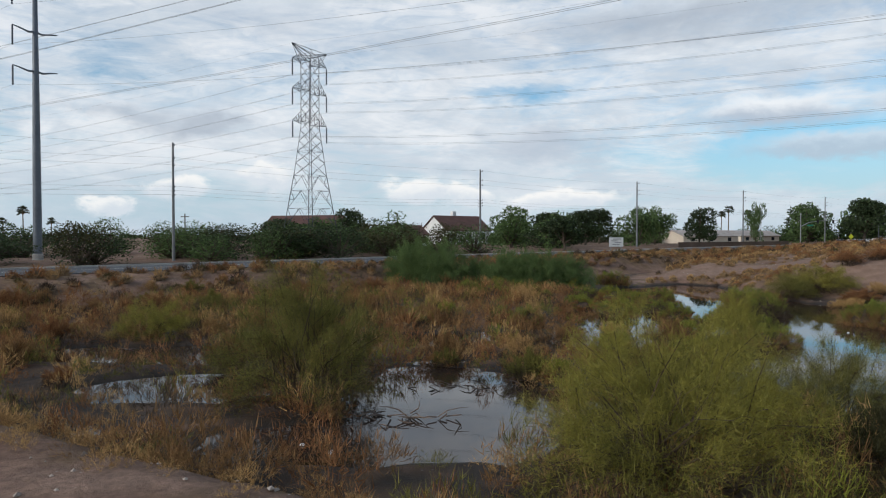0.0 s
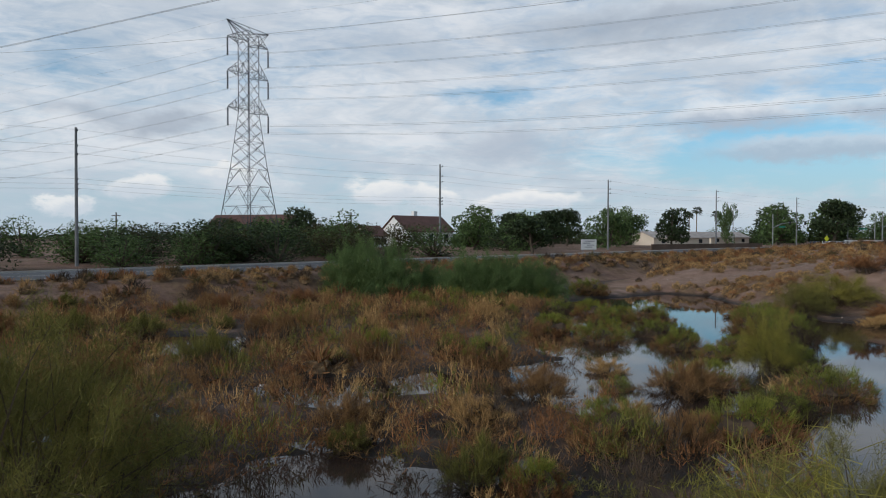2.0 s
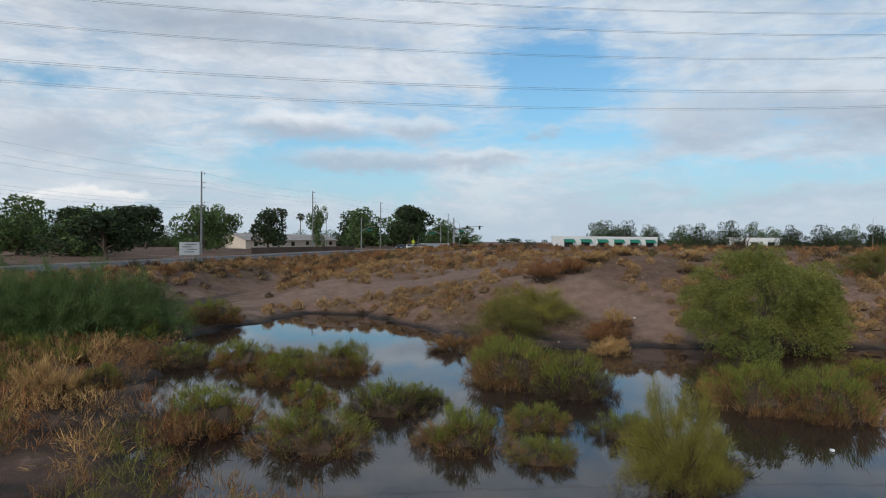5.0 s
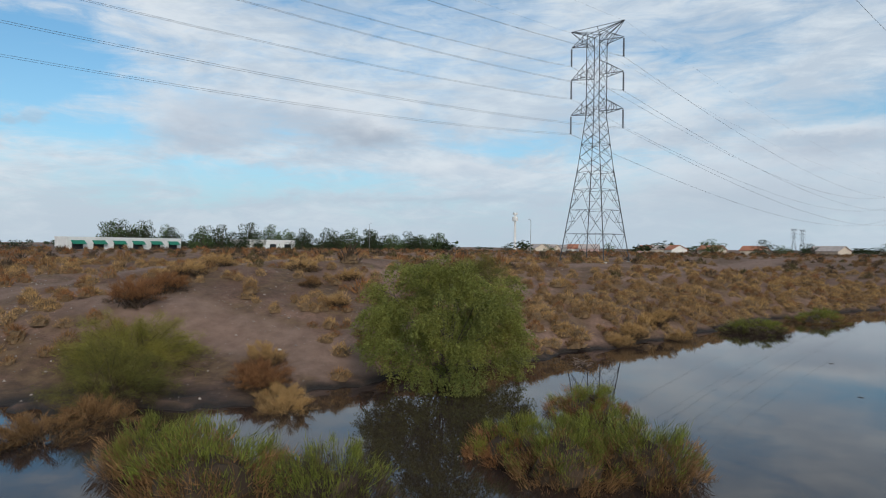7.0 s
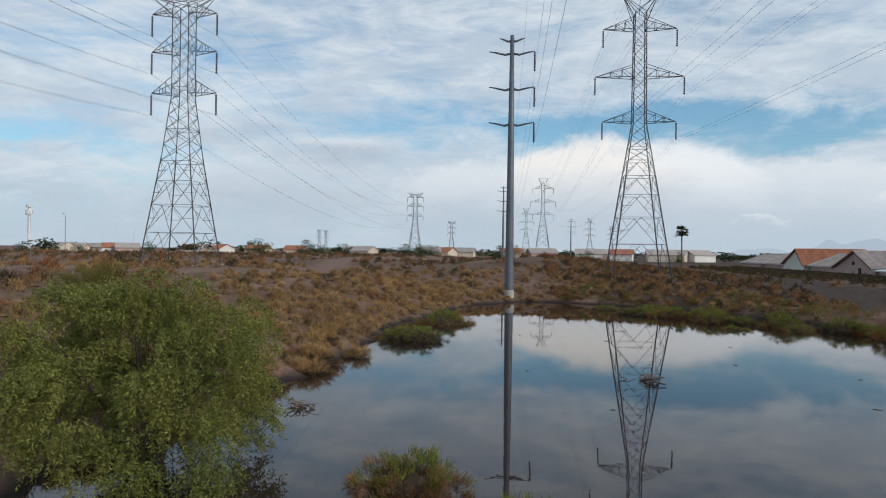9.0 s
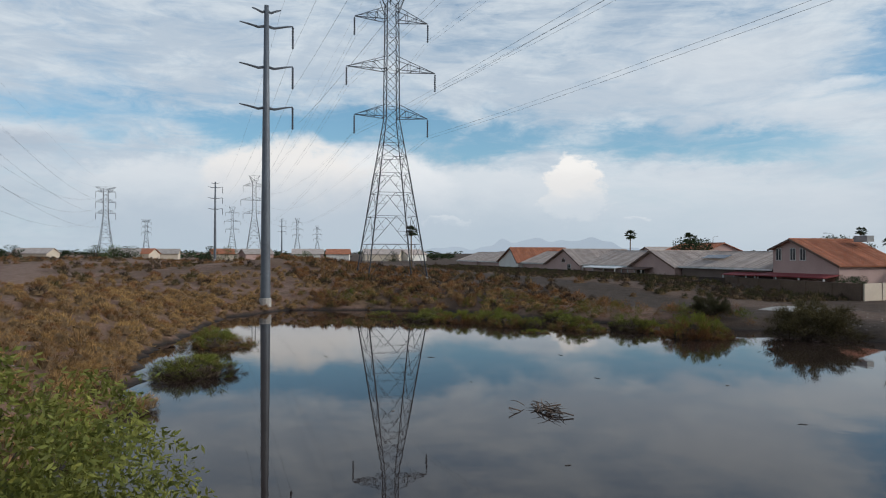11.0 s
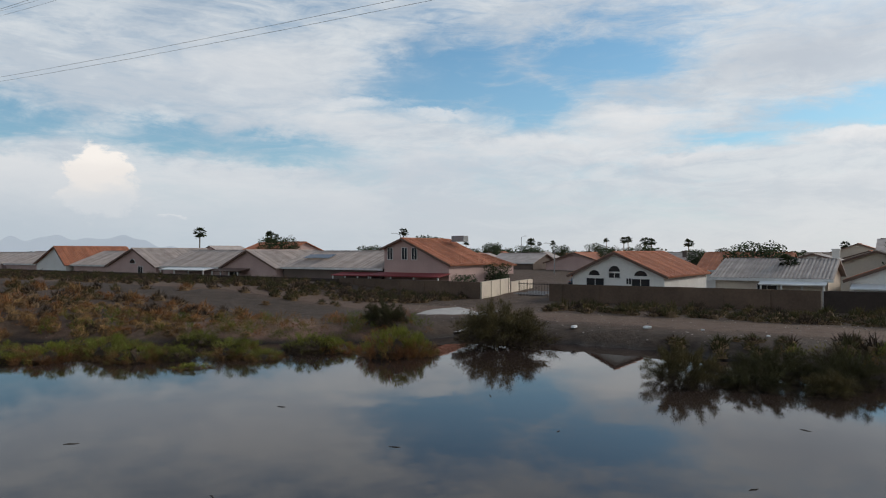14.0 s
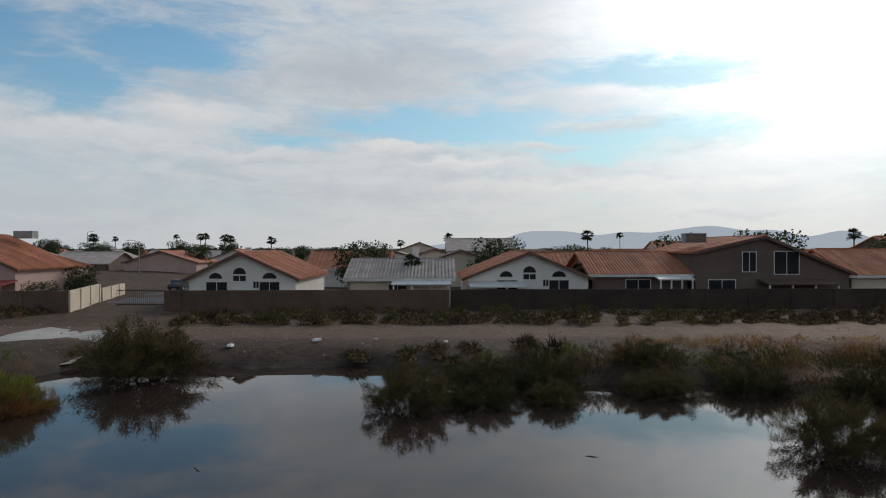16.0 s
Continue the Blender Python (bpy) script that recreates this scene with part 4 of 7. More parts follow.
for px, py in ((-2.3, 118.9), (-48, 118)):
    wp = thing("telephone_pole", pose(px, py, 2.6), "short dark timber telephone pole among trees", "utility pole")
    part("shaft", Build().lathe([(0.17, -0.3), (0.12, 7.6)], 8), M["bark"], wp)
    part("crossbar", Build().box(-0.9, -0.06, 6.9, 0.9, 0.06, 7.05), M["bark"], wp)


# ---- plants ----
def spread_ways(rng, n, tilt_lo, tilt_hi):
    a, t = rng.uniform(0, 2 * math.pi, n), np.radians(rng.uniform(tilt_lo, tilt_hi, n))
    return np.stack([np.cos(a) * np.sin(t), np.sin(a) * np.sin(t), np.cos(t)], 1)


def unit(v):
    return v / (np.linalg.norm(v, axis=1, keepdims=True) + 1e-9)


def sprig_tris(rng, p, way, length, width):
    """One slim triangle a sprig: arrays of root, unit way, length, width."""
    side = unit(np.cross(way, rng.normal(size=p.shape)))
    w = (np.broadcast_to(width, len(p)) / 2)[:, None]
    v = np.stack([p - side * w, p + side * w, p + way * np.broadcast_to(length, len(p))[:, None]], 1)
    return v.reshape(-1, 3)


def tri_mesh(name, v, mat, which=None):
    return mesh_arrays(name, v, [np.arange(len(v)).reshape(-1, 3)], mat, which)


def shrub_points(rng, stems, sprigs, tilt, length, lift, core=0.22, inner=0.3, power=0.6, wild=0.55):
    """Stems from the base to a lumpy dome of unit size, and sprigs along them."""
    base = np.c_[rng.normal(0, core, (stems, 2)), np.zeros(stems)]
    u = rng.uniform(math.cos(radians(tilt)), 1.0, stems)
    a = rng.uniform(0, 2 * math.pi, stems)
    k = np.sqrt(1 - u * u)
    end = np.stack([np.cos(a) * k, np.sin(a) * k, u], 1) * rng.uniform(0.62, 1.0, stems)[:, None]
    bow = np.array([0, 0, 0.16]) * rng.uniform(0.2, 1.0, (stems, 1))
    pick = rng.randint(0, stems, sprigs)
    t = (inner + (1.02 - inner) * rng.uniform(0, 1, sprigs) ** power)[:, None]
    p = base[pick] * (1 - t) + end[pick] * t + bow[pick] * 4 * t * (1 - t) + rng.normal(0, 0.035, (sprigs, 3))
    p[:, 2] = np.maximum(p[:, 2], 0.0)
    way = unit(unit(end[pick] - base[pick]) * 0.8 + np.array([0, 0, lift]) + rng.normal(0, wild, (sprigs, 3)))
    return base, end, bow, p, way, length * rng.uniform(0.5, 1.3, sprigs)


def shrub_meshes(seed, stems, sprigs, tilt, length, width, lift, low, green, turn=0.36, stem_w=0.012, core=0.22, inner=0.3, power=0.6, wild=0.55):
    rng = np.random.RandomState(seed)
    base, end, bow, p, way, ln = shrub_points(rng, stems, sprigs, tilt, length, lift, core, inner, power, wild)
    sv = []
    for k in range(3):
        t0, t1 = k / 3, (k + 1) / 3
        at = lambda t: base * (1 - t) + end * t + bow * 4 * t * (1 - t)
        w = stem_w * (1.15 - t0)
        side = unit(np.cross(end - base, rng.normal(size=base.shape))) * w
        sv.append(np.stack([at(t0) - side, at(t0) + side, at(t1) + side * 0.7, at(t1) - side * 0.7], 1).reshape(-1, 3))
    sv = np.concatenate(sv)
    core_me = mesh_arrays("woody_core", sv, [np.arange(len(sv)).reshape(-1, 4)], low)
    hi = p[:, 2] + rng.normal(0, 0.12, sprigs) > turn
    return (core_me, tri_mesh("foliage", sprig_tris(rng, p[hi], way[hi], ln[hi], width), green),
            tri_mesh("dry_foliage", sprig_tris(rng, p[~hi], way[~hi], ln[~hi], width), low))


def mound(rng, size, low=0.0, segs=8, rings=3):
    """A lumpy dome as triangle corners: the close-packed heart of a tuft."""
    pts = np.zeros((rings + 1, segs, 3))
    for i in range(rings + 1):
        el = math.pi / 2 * i / rings * 0.98
        for k in range(segs):
            a = 2 * math.pi * (k + 0.5 * (i % 2)) / segs
            r = size * rng.uniform(0.78, 1.12)
            pts[i, k] = (math.cos(a) * math.cos(el) * r, math.sin(a) * math.cos(el) * r, low + math.sin(el) * r)
    tris = []
    for i in range(rings):
        for k in range(segs):
            a, b, c, d = pts[i, k], pts[i, (k + 1) % segs], pts[i + 1, (k + 1) % segs], pts[i + 1, k]
            tris += [a, b, c, a, c, d]
    return np.array(tris)


def broom_meshes(seed, low, green, clumps=150, each=58, tip=0.115, width=0.0098):
    """Upright sprigs gathered in clumps over a dome, tan and dark below: desert broom."""
    rng = np.random.RandomState(seed)
    u, a = rng.uniform(0.05, 1.0, clumps), rng.uniform(0, 2 * math.pi, clumps)
    k = np.sqrt(1 - u * u)
    c = np.stack([np.cos(a) * k, np.sin(a) * k, u], 1) * rng.uniform(0.55, 0.92, clumps)[:, None]
    pick = np.repeat(np.arange(clumps), each)
    n = len(pick)
    p = c[pick] + rng.normal(0, 0.050, (n, 3))
    p[:, 2] = np.maximum(p[:, 2] - rng.uniform(0, 0.10, n), 0.0)
    lean = c[pick] * [0.75, 0.75, 0.2]
    way = unit(lean + [0, 0, 0.65] + rng.normal(0, 0.28, (n, 3)))
    ln = tip * rng.uniform(0.6, 1.35, n)
    hi = p[:, 2] + rng.normal(0, 0.10, n) > rng.uniform(0.22, 0.66, clumps)[pick]
    core = (sprig_tris(rng, np.c_[np.clip(rng.normal(0, 0.33, (700, 2)), -0.6, 0.6), rng.uniform(0, 0.15, 700)],
                                                        spread_ways(rng, 700, 20, 85), rng.uniform(0.25, 0.6, 700), 0.010))
    heart = mound(rng, 0.62)
    return (tri_mesh("woody_core", core, M["dead_sprig"]), tri_mesh("foliage", sprig_tris(rng, p[hi], way[hi], ln[hi], width), green),
            tri_mesh("dry_foliage", sprig_tris(rng, p[~hi], way[~hi], ln[~hi] * 1.2, width), low),
            tri_mesh("twig_heart", heart, M["dead_sprig"]))


def shrub(name, meshes, x, y, r, h, turn, label, category="bush", group="", sink=0.05):
    z = max(ground_at(x, y), -0.25) - sink
    ob = thing(name, pose(x, y, z, 0, 0, turn) @ Matrix.Diagonal((r, r, h, 1)), label, category, group)
    put("woody_core", meshes[0], ob)
    put("foliage", meshes[1], ob)
    put("dry_foliage", meshes[2], ob, "brown dry lower twigs")
    if len(meshes) > 3:
        put("twig_heart", meshes[3], ob, "dark close-packed inner twigs")
    return ob


BROOM = [broom_meshes(10 + k, M[("dry_sprig", "dead_sprig", "rust_sprig", "dry_sprig")[k]], M[("broom_sprig", "broom_sprig", "lime_sprig", "broom_sprig")[k]]) for k in range(4)]
TAN = [shrub_meshes(20 + k, 60, 5600, 82, 0.22, 0.009, 0.6, M["dead_sprig"], (M["rust_sprig"], M["dry_sprig"], M["olive_sprig"], M["straw_sprig"])[k], 0.3) for k in range(4)]
FEATHER = [shrub_meshes(30 + k, 130, 44000, 86, 0.085, 0.0023, 0.1, M["dead_sprig"], (M["olive_sprig"], M["palo_sprig"])[k], 0.14, 0.006, 0.16, 0.25, 0.42, 1.1) for k in range(2)]
DARK = [shrub_meshes(40 + k, 90, 20000, 84, 0.11, 0.0065, 0.4, M["dead_sprig"], M[("shade_sprig", "drab_sprig")[k]], 0.2, 0.008, 0.25, 0.25, 0.5, 0.9) for k in range(2)]
TAMARISK = [shrub_meshes(50 + k, 160, 36000, 84, 0.075, 0.0048, 0.5, M["mid_leaf"], M["tamarisk_sprig"], 0.12, 0.006, 0.4, 0.25, 0.5, 0.8) for k in range(2)]

WATER_BUSHES = [
    (37.3, 25.9, 2.0, 2.4), (37.7, 23.1, 1.5, 2.1), (31.0, 33.6, 1.2, 1.3), (32.4, 31.5, 1.5, 1.8), (31.5, 49.6, 1.8, 1.8),
    (27.1, 36.0, 1.5, 1.5), (29.3, 34.6, 1.4, 1.7), (29.6, 30.7, 1.3, 1.5), (33.2, 33.0, 0.9, 1.2), (30.9, 24.3, 1.35, 1.5),
    (29.2, 26.6, 0.9, 1.2), (31.0, 20.1, 1.3, 1.5), (33.9, 20.5, 1.0, 1.15), (35.4, 18.4, 1.1, 1.1), (25.5, 25.2, 1.6, 1.5),
    (27.5, 22.0, 1.6, 1.5), (32.0, 18.0, 1.0, 1.0), (32.4, 24.8, 0.9, 1.1)]
WATER_BUSHES_2 = [
    (28.4, 5.2, 1.5, 1.5), (24.5, 3.8, 1.2, 1.3), (33.1, 10.2, 1.6, 1.6), (30.4, 7.6, 1.1, 1.1), (29.3, 11.6, 1.4, 1.5), (26.0, 10.6, 0.9, 0.9),
    (38.8, 28.6, 1.6, 2.0), (34.6, 15.6, 1.3, 1.2), (42.9, 20.1, 1.35, 1.7), (41.8, 18.5, 1.5, 2.05), (42.5, 16.7, 1.55, 2.15), (44.6, 18.0, 1.4, 1.7),
    (49.2, 18.9, 1.5, 1.45), (86.6, 5.2, 2.3, 1.5), (88.8, 4.4, 1.5, 1.6), (77.2, 10.8, 2.3, 1.5), (79.0, 9.6, 1.3, 1.2)]
# low mats along the drowned eastern shore
MATS = [(97.0, -16.5, 1.8, 0.9), (90.6, -16.6, 2.6, 1.2), (87.6, -17.6, 2.4, 1.5), (84.8, -19.6, 2.3, 1.75), (82.4, -18.6, 2.3, 1.6), (80.4, -19.4, 1.7, 1.3),
        (77.6, -16.4, 1.4, 0.7), (77.2, -21.0, 2.3, 1.6), (75.2, -20.4, 1.5, 1.0), (73.6, -23.4, 2.1, 1.7), (72.0, -24.0, 1.6, 1.3), (94.0, -20.5, 2.0, 1.1), (88.5, -22.4, 2.2, 1.2), (82.4, -25.6, 2.0, 1.3),
        (68.0, -22.6, 2.3, 2.3), (66.7, -23.4, 1.6, 1.8)]
for n, (bx, by, br, bh) in enumerate(MATS):
    shrub("shore_bush", BROOM[n % 4], bx, by, br, bh, n * 59, "olive-green broom bush rooted in the shallows", group="bushes along the drowned shore")
for n, (bx, by, br, bh) in enumerate(WATER_BUSHES + WATER_BUSHES_2):
    shrub("broom_bush", BROOM[n % 4], bx, by, br * 1.18, bh * 0.95, n * 77, "green desert broom bush standing in the flood water", group="bushes in the water")

PALO = [(14.0, -4.0, 3.2, 4.5), (23.6, -10.6, 3.6, 4.2), (26.3, -4.2, 2.6, 2.7), (33.0, 14.7, 1.5, 3.0), (43.6, 34.9, 2.6, 2.3), (47.4, 37.6, 3.6, 2.7)]
PALO = PALO + [(70.6, 28.8, 3.0, 2.4), (2.5, 8.5, 2.4, 2.2), (29.0, -6.0, 2.4, 2.6)]
for n, (bx, by, br, bh) in enumerate(PALO):
    shrub("palo_verde_bush", FEATHER[n % 2], bx, by, br, bh, n * 63, "feathery olive-green palo verde bush with fine twigs")
DARKS = [(70.8, -31.5, 2.6, 3.0), (51.9, -16.9, 2.4, 2.3), (49.0, -16.0, 2.3, 2.5), (46.0, -15.0, 2.2, 1.9), (44.6, -17.5, 2.2, 2.2),
         (40.4, -14.5, 2.9, 2.6), (36.4, -12.8, 2.6, 2.4), (41.6, -5.0, 2.4, 2.4), (32.5, -9.9, 2.4, 2.8), (38.6, -4.2, 2.2, 2.2), (47.5, -18.5, 2.4, 2.2), (38.5, -18.0, 2.6, 2.4), (28.5, -10.5, 2.6, 2.5)]
for n, (bx, by, br, bh) in enumerate(DARKS):
    shrub("waterside_bush", DARK[n % 2], bx, by, br * (0.72, 0.95, 0.82)[n % 3], bh * (0.75, 1.0, 0.6)[n % 3], n * 51, "dark green twiggy bush at the water's edge")
shrub("palo_verde_tree", DARK[1], 62.0, -29.5, 4.1, 3.5, 20, "large dark green palo verde tree by the bank", "tree")
for n, (bx, by, br, bh) in enumerate([(10.6, 46.5, 3.0, 5.0), (13.6, 45.4, 3.2, 5.7), (20.4, 44.8, 2.8, 4.5), (23.2, 44.2, 3.0, 4.7), (26.4, 44.8, 2.8, 4.0), (17.0, 47.5, 2.4, 3.4)]):
    shrub("tamarisk_bush", TAMARISK[n % 2], bx, by, br * 1.15, bh, n * 71, "dense dark green tamarisk thicket bush")


STRAW = [(28.2, 9.9, 1.7, 1.6, 1), (23.0, 8.7, 1.5, 1.3, 1), (26.2, 13.9, 1.2, 0.9, 3), (21.0, 5.0, 1.3, 1.1, 3), (25.8, 7.2, 0.9, 0.8, 3), (70.8, 15.8, 1.1, 1.0, 3), (66.3, 19.2, 1.3, 1.0, 3), (68.3, 18.6, 1.2, 1.1, 3), (72.6, 17.5, 1.3, 1.0, 3), (74.2, 16.6, 1.1, 0.9, 3), (45.2, 28.7, 1.3, 1.0, 3), (46.4, 29.8, 1.2, 0.9, 3), (48.0, 31.6, 1.6, 1.1, 0), (49.6, 32.6, 1.1, 1.2, 3), (47.0, 31.0, 1.3, 0.8, 0), (54.6, 42.2, 1.8, 1.3, 0), (58.5, 43.4, 1.2, 0.9, 3),
         (61.5, 43.8, 1.3, 1.0, 3), (51.5, 41.2, 1.6, 1.5, 0), (57.5, 33.4, 1.1, 0.8, 3), (63.8, 35.6, 1.0, 0.9, 3), (64.4, 39.0, 1.2, 1.0, 3), (60.5, 36.5, 0.9, 0.8, 1), (41.5, 33.5, 1.7, 1.2, 1), (39.5, 33.6, 1.8, 1.1, 1)]
for n, (bx, by, br, bh, kind) in enumerate(STRAW):
    shrub("dry_shrub", TAN[kind], bx, by, br, bh, n * 67, "dry straw-tan shrub on bank or marsh mud" if kind else "rust-brown dry shrub on the dirt bank", group="dry bank shrubs")


def leaf_cloud(rng, centres, radii, n, size, flat=0.75):
    """Small leaf quads through several lobes, denser at their skins."""
    pick = rng.choice(len(centres), n, p=np.array(radii) ** 2 / np.sum(np.array(radii) ** 2))
    d = unit(rng.normal(size=(n, 3)))
    c = np.array(centres)[pick] + d * (np.array(radii)[pick] * rng.uniform(0.45, 1.08, n) ** 0.6)[:, None] * [1, 1, flat]
    a = unit(rng.normal(size=(n, 3)) + [0, 0, -0.3])
    b = unit(np.cross(a, rng.normal(size=(n, 3))))
    s = size * rng.uniform(0.6, 1.3, n)[:, None]
    v = np.stack([c - a * s, c - b * s * 0.45, c + a * s, c + b * s * 0.45], 1).reshape(-1, 3)
    return v, np.arange(4 * n).reshape(-1, 4)


def tree_meshes(seed, lobes, leaves, leaf, mat, trunk_h=0.35, spread=0.42):
    """A tree about 1 m high: trunk with limbs, and a leafy crown of lobes."""
    rng = np.random.RandomState(seed)
    cs, rs = [], []
    tb = Build()
    tb.tube([(0, 0, -0.05), (0.02, 0.01, trunk_h * 0.6), (0.0, 0.02, trunk_h)], [0.035, 0.028, 0.022], 7)
    for k in range(lobes):
        a = 2 * math.pi * k / lobes + rng.uniform(-0.4, 0.4)
        rad = spread * rng.uniform(0.35, 0.8) * (0.2 if k == 0 else 1)
        c = (rad * math.cos(a), rad * math.sin(a), rng.uniform(trunk_h + 0.04, 0.80) if k else 0.8)
        cs.append(c)
        rs.append(rng.uniform(0.17, 0.27))
        tb.tube([(0, 0.02, trunk_h * 0.9), (c[0] * 0.5, c[1] * 0.5, (trunk_h + c[2]) / 2 - 0.03), c], [0.02, 0.012, 0.005], 5)
    v, q = leaf_cloud(rng, cs, rs, leaves, leaf)
    return tb.mesh("trunk", M["bark"]), mesh_arrays("crown", v, [q], mat)


def tree(meshes, x, y, w, h, turn, label, z=None, group=""):
    ob = thing("tree", pose(x, y, (ground_at(x, y) if z is None else z) - 0.05, 0, 0, turn) @ Matrix.Diagonal((w, w, h, 1)), label, "tree", group)
    put("trunk", meshes[0], ob)
    put("crown", meshes[1], ob)
    return ob


# the mesquite on the bank, whose crown hangs to the water
rng = np.random.RandomState(5)
mq = thing("mesquite_tree", pose(52.4, 25.4, 0.1), "leaning mesquite tree with drooping yellow-green leaves over the water", "tree")
tb = Build()
lobes = 105
a = rng.uniform(0, 2 * math.pi, lobes)
south = np.clip(0.5 - 0.9 * np.sin(a + 0.6), 0, 1)
u = rng.uniform(0, 1, lobes) ** 1.25
floor_z = 0.35 + 1.2 * (1 - south)
z = floor_z + (4.6 - floor_z) * u
out = 3.3 * (1 + 0.14 * np.sin(3 * a + 1.0)) * np.sqrt(np.clip(1 - (np.clip(z - 1.8, 0, None) / 3.3) ** 2, 0.02, 1)) * np.where(rng.uniform(0, 1, lobes) < 0.75, rng.uniform(0.82, 1.05, lobes), rng.uniform(0.2, 0.8, lobes))
heart = np.stack([np.cos(a) * out, np.sin(a) * out, z], 1)
heart[:5] = np.c_[rng.normal(0.2, 0.9, (5, 2)), rng.uniform(4.5, 5.2, 5)]
reach = rng.uniform(0.42, 0.85, lobes)
reach[:5] = 0.55
n = 7600
of = rng.choice(lobes, n, p=reach ** 2 / np.sum(reach ** 2))
d = unit(rng.normal(size=(n, 3)) + [0, 0, 0.45])
tuft = heart[of] + d * (reach[of] * rng.uniform(0.5, 1.0, n) ** 0.5)[:, None] * [1, 1, 0.8]
a = np.arctan2(tuft[:, 1], tuft[:, 0])
fall = unit(np.stack([np.cos(a) * 0.45, np.sin(a) * 0.45, np.full(n, -0.75)], 1) + rng.normal(0, 0.28, (n, 3)))
each = 15
t = np.tile(np.linspace(0.05, 1.0, each), n)
pick = np.repeat(np.arange(n), each)
c = tuft[pick] + fall[pick] * (t * rng.uniform(0.30, 0.62, n)[pick])[:, None] + rng.normal(0, 0.022, (n * each, 3))
c[:, 2] = np.maximum(c[:, 2], 0.02)
way_out = unit(np.cross(fall[pick], rng.normal(size=(n * each, 3))) + fall[pick] * 0.7)
flat_side = unit(np.cross(way_out, rng.normal(size=(n * each, 3))))
leaf = rng.uniform(0.038, 0.066, n * each)[:, None]
v = np.stack([c, c + way_out * leaf + flat_side * leaf * 0.34, c + way_out * leaf * 2, c + way_out * leaf - flat_side * leaf * 0.34], 1).reshape(-1, 3)
for k in range(22):
    e = heart[k * 3]
    r = rng.uniform(0.02, 0.055)
    tb.tube([(rng.normal(0, 0.25), rng.normal(0, 0.25), -0.3), (e[0] * 0.35, e[1] * 0.35, 0.9 + 0.25 * e[2]), (e[0] * 0.75, e[1] * 0.75, e[2] * 0.85 + 0.3), tuple(e)], [r, r * 0.75, r * 0.4, 0.008], 6)
part("trunk", tb, M["bark"], mq, "dark twisting trunks")
put("crown", mesh_arrays("crown", v, [np.arange(len(v)).reshape(-1, 4)], M["mesquite_leaf"]), mq)

FAR_TREES = [tree_meshes(60, 12, 3000, 0.038, M["dark_leaf"], 0.18, 0.45), tree_meshes(61, 14, 3000, 0.036, M["mid_leaf"], 0.12, 0.5),
             tree_meshes(62, 9, 3000, 0.038, M["dark_leaf"], 0.25, 0.36), tree_meshes(63, 13, 3000, 0.036, M["mid_leaf"], 0.06, 0.55)]
HEDGE = [tree_meshes(74 + k, 20, 1900, 0.027, M[("mid_leaf", "dark_leaf", "shade_sprig")[k]], 0.03, 0.55) for k in range(3)]
THICKET = [tree_meshes(64 + k, 18, 1500, 0.032, M[("mid_leaf", "dark_leaf", "shade_sprig")[k]], 0.03, 0.55) for k in range(3)]
GARDEN = [tree_meshes(80 + k, 20, 4200, 0.026, M[("dark_leaf", "mid_leaf")[k]], 0.14, 0.5) for k in range(2)]
ACROSS = [(-12.5, 121.9, 8, 9.0), (21.5, 124.9, 10, 9.0), (31.2, 104.4, 9, 6.5), (51.4, 142, 9, 9.5), (70, 158.2, 9, 10), (116.2, 205.7, 15, 13),
          (139, 217.4, 17, 15), (-17.1, 109.8, 8, 7), (131.5, 242.7, 16, 14), (152, 243.4, 18, 16), (40, 150, 9, 9)]
ACROSS_2 = [(59, 160, 9, 11), (165, 262, 14, 13), (190, 280, 14, 13), (30, 138, 8, 8), (98, 200, 5, 14),
            (205, 300, 15, 11), (225, 310, 15, 10), (46, 170, 9, 10), (24, 172, 8, 9), (-30, 130, 8, 7)]
for n, (tx, ty, w, h) in enumerate(ACROSS + ACROSS_2):
    tree(FAR_TREES[n % 4], tx, ty, w, h, n * 37, "full green roadside tree beyond the road", group="trees beyond the road")
rng = np.random.RandomState(7)
# thicket north-west of the road
CLEAR = ROADSIDE + [(-37.4, 56.0)]
for n in range(165):
    r, q = rng.uniform(-140, 78), 50 + 50 * rng.uniform(0, 1) ** 1.4
    tx, ty = (r - q) * 0.7071, (r + q) * 0.7071
    if min(math.hypot(tx - a, ty - b) for a, b in CLEAR) < 4.5 or math.hypot(tx + 10.8, ty - 83.7) < 6:
        continue
    tree(HEDGE[n % 3], tx, ty, rng.uniform(6, 10), rng.uniform(3.4, 5.2) + 0.03 * (q - 50), n * 41, "low bushy tree in the thicket beside the road", group="thicket trees")
# trees round the houses beyond the road
for n in range(70):
    r, q = rng.uniform(62, 330), 58 + 70 * rng.uniform(0, 1)
    tx, ty = (r - q) * 0.7071, (r + q) * 0.7071
    if (150 < r < 250 and q < 88) or min(math.hypot(tx - a, ty - b) for a, b in CLEAR) < 6 or (100 < ty < 172 and abs(tx - 20.7 + (ty + 8) * 0.09) < 13):
        continue
    tree(THICKET[(n + 1) % 2], tx, ty, rng.uniform(7, 13), rng.uniform(4.0, 8.5), n * 43, "green garden tree among houses beyond the road", group="trees beyond the road")
# belt of dark trees on the northern skyline
for n in range(64):
    t = n / 63
    tx, ty = 205 + 190 * t + rng.uniform(-8, 8), 203 - 62 * t + rng.uniform(-9, 9)
    tree(THICKET[0 if n % 4 == 3 else 1], tx, ty, rng.uniform(7, 10.5), rng.uniform(7, 11.5), n * 39, "dark green tree in a belt behind the dry field", group="belt trees")
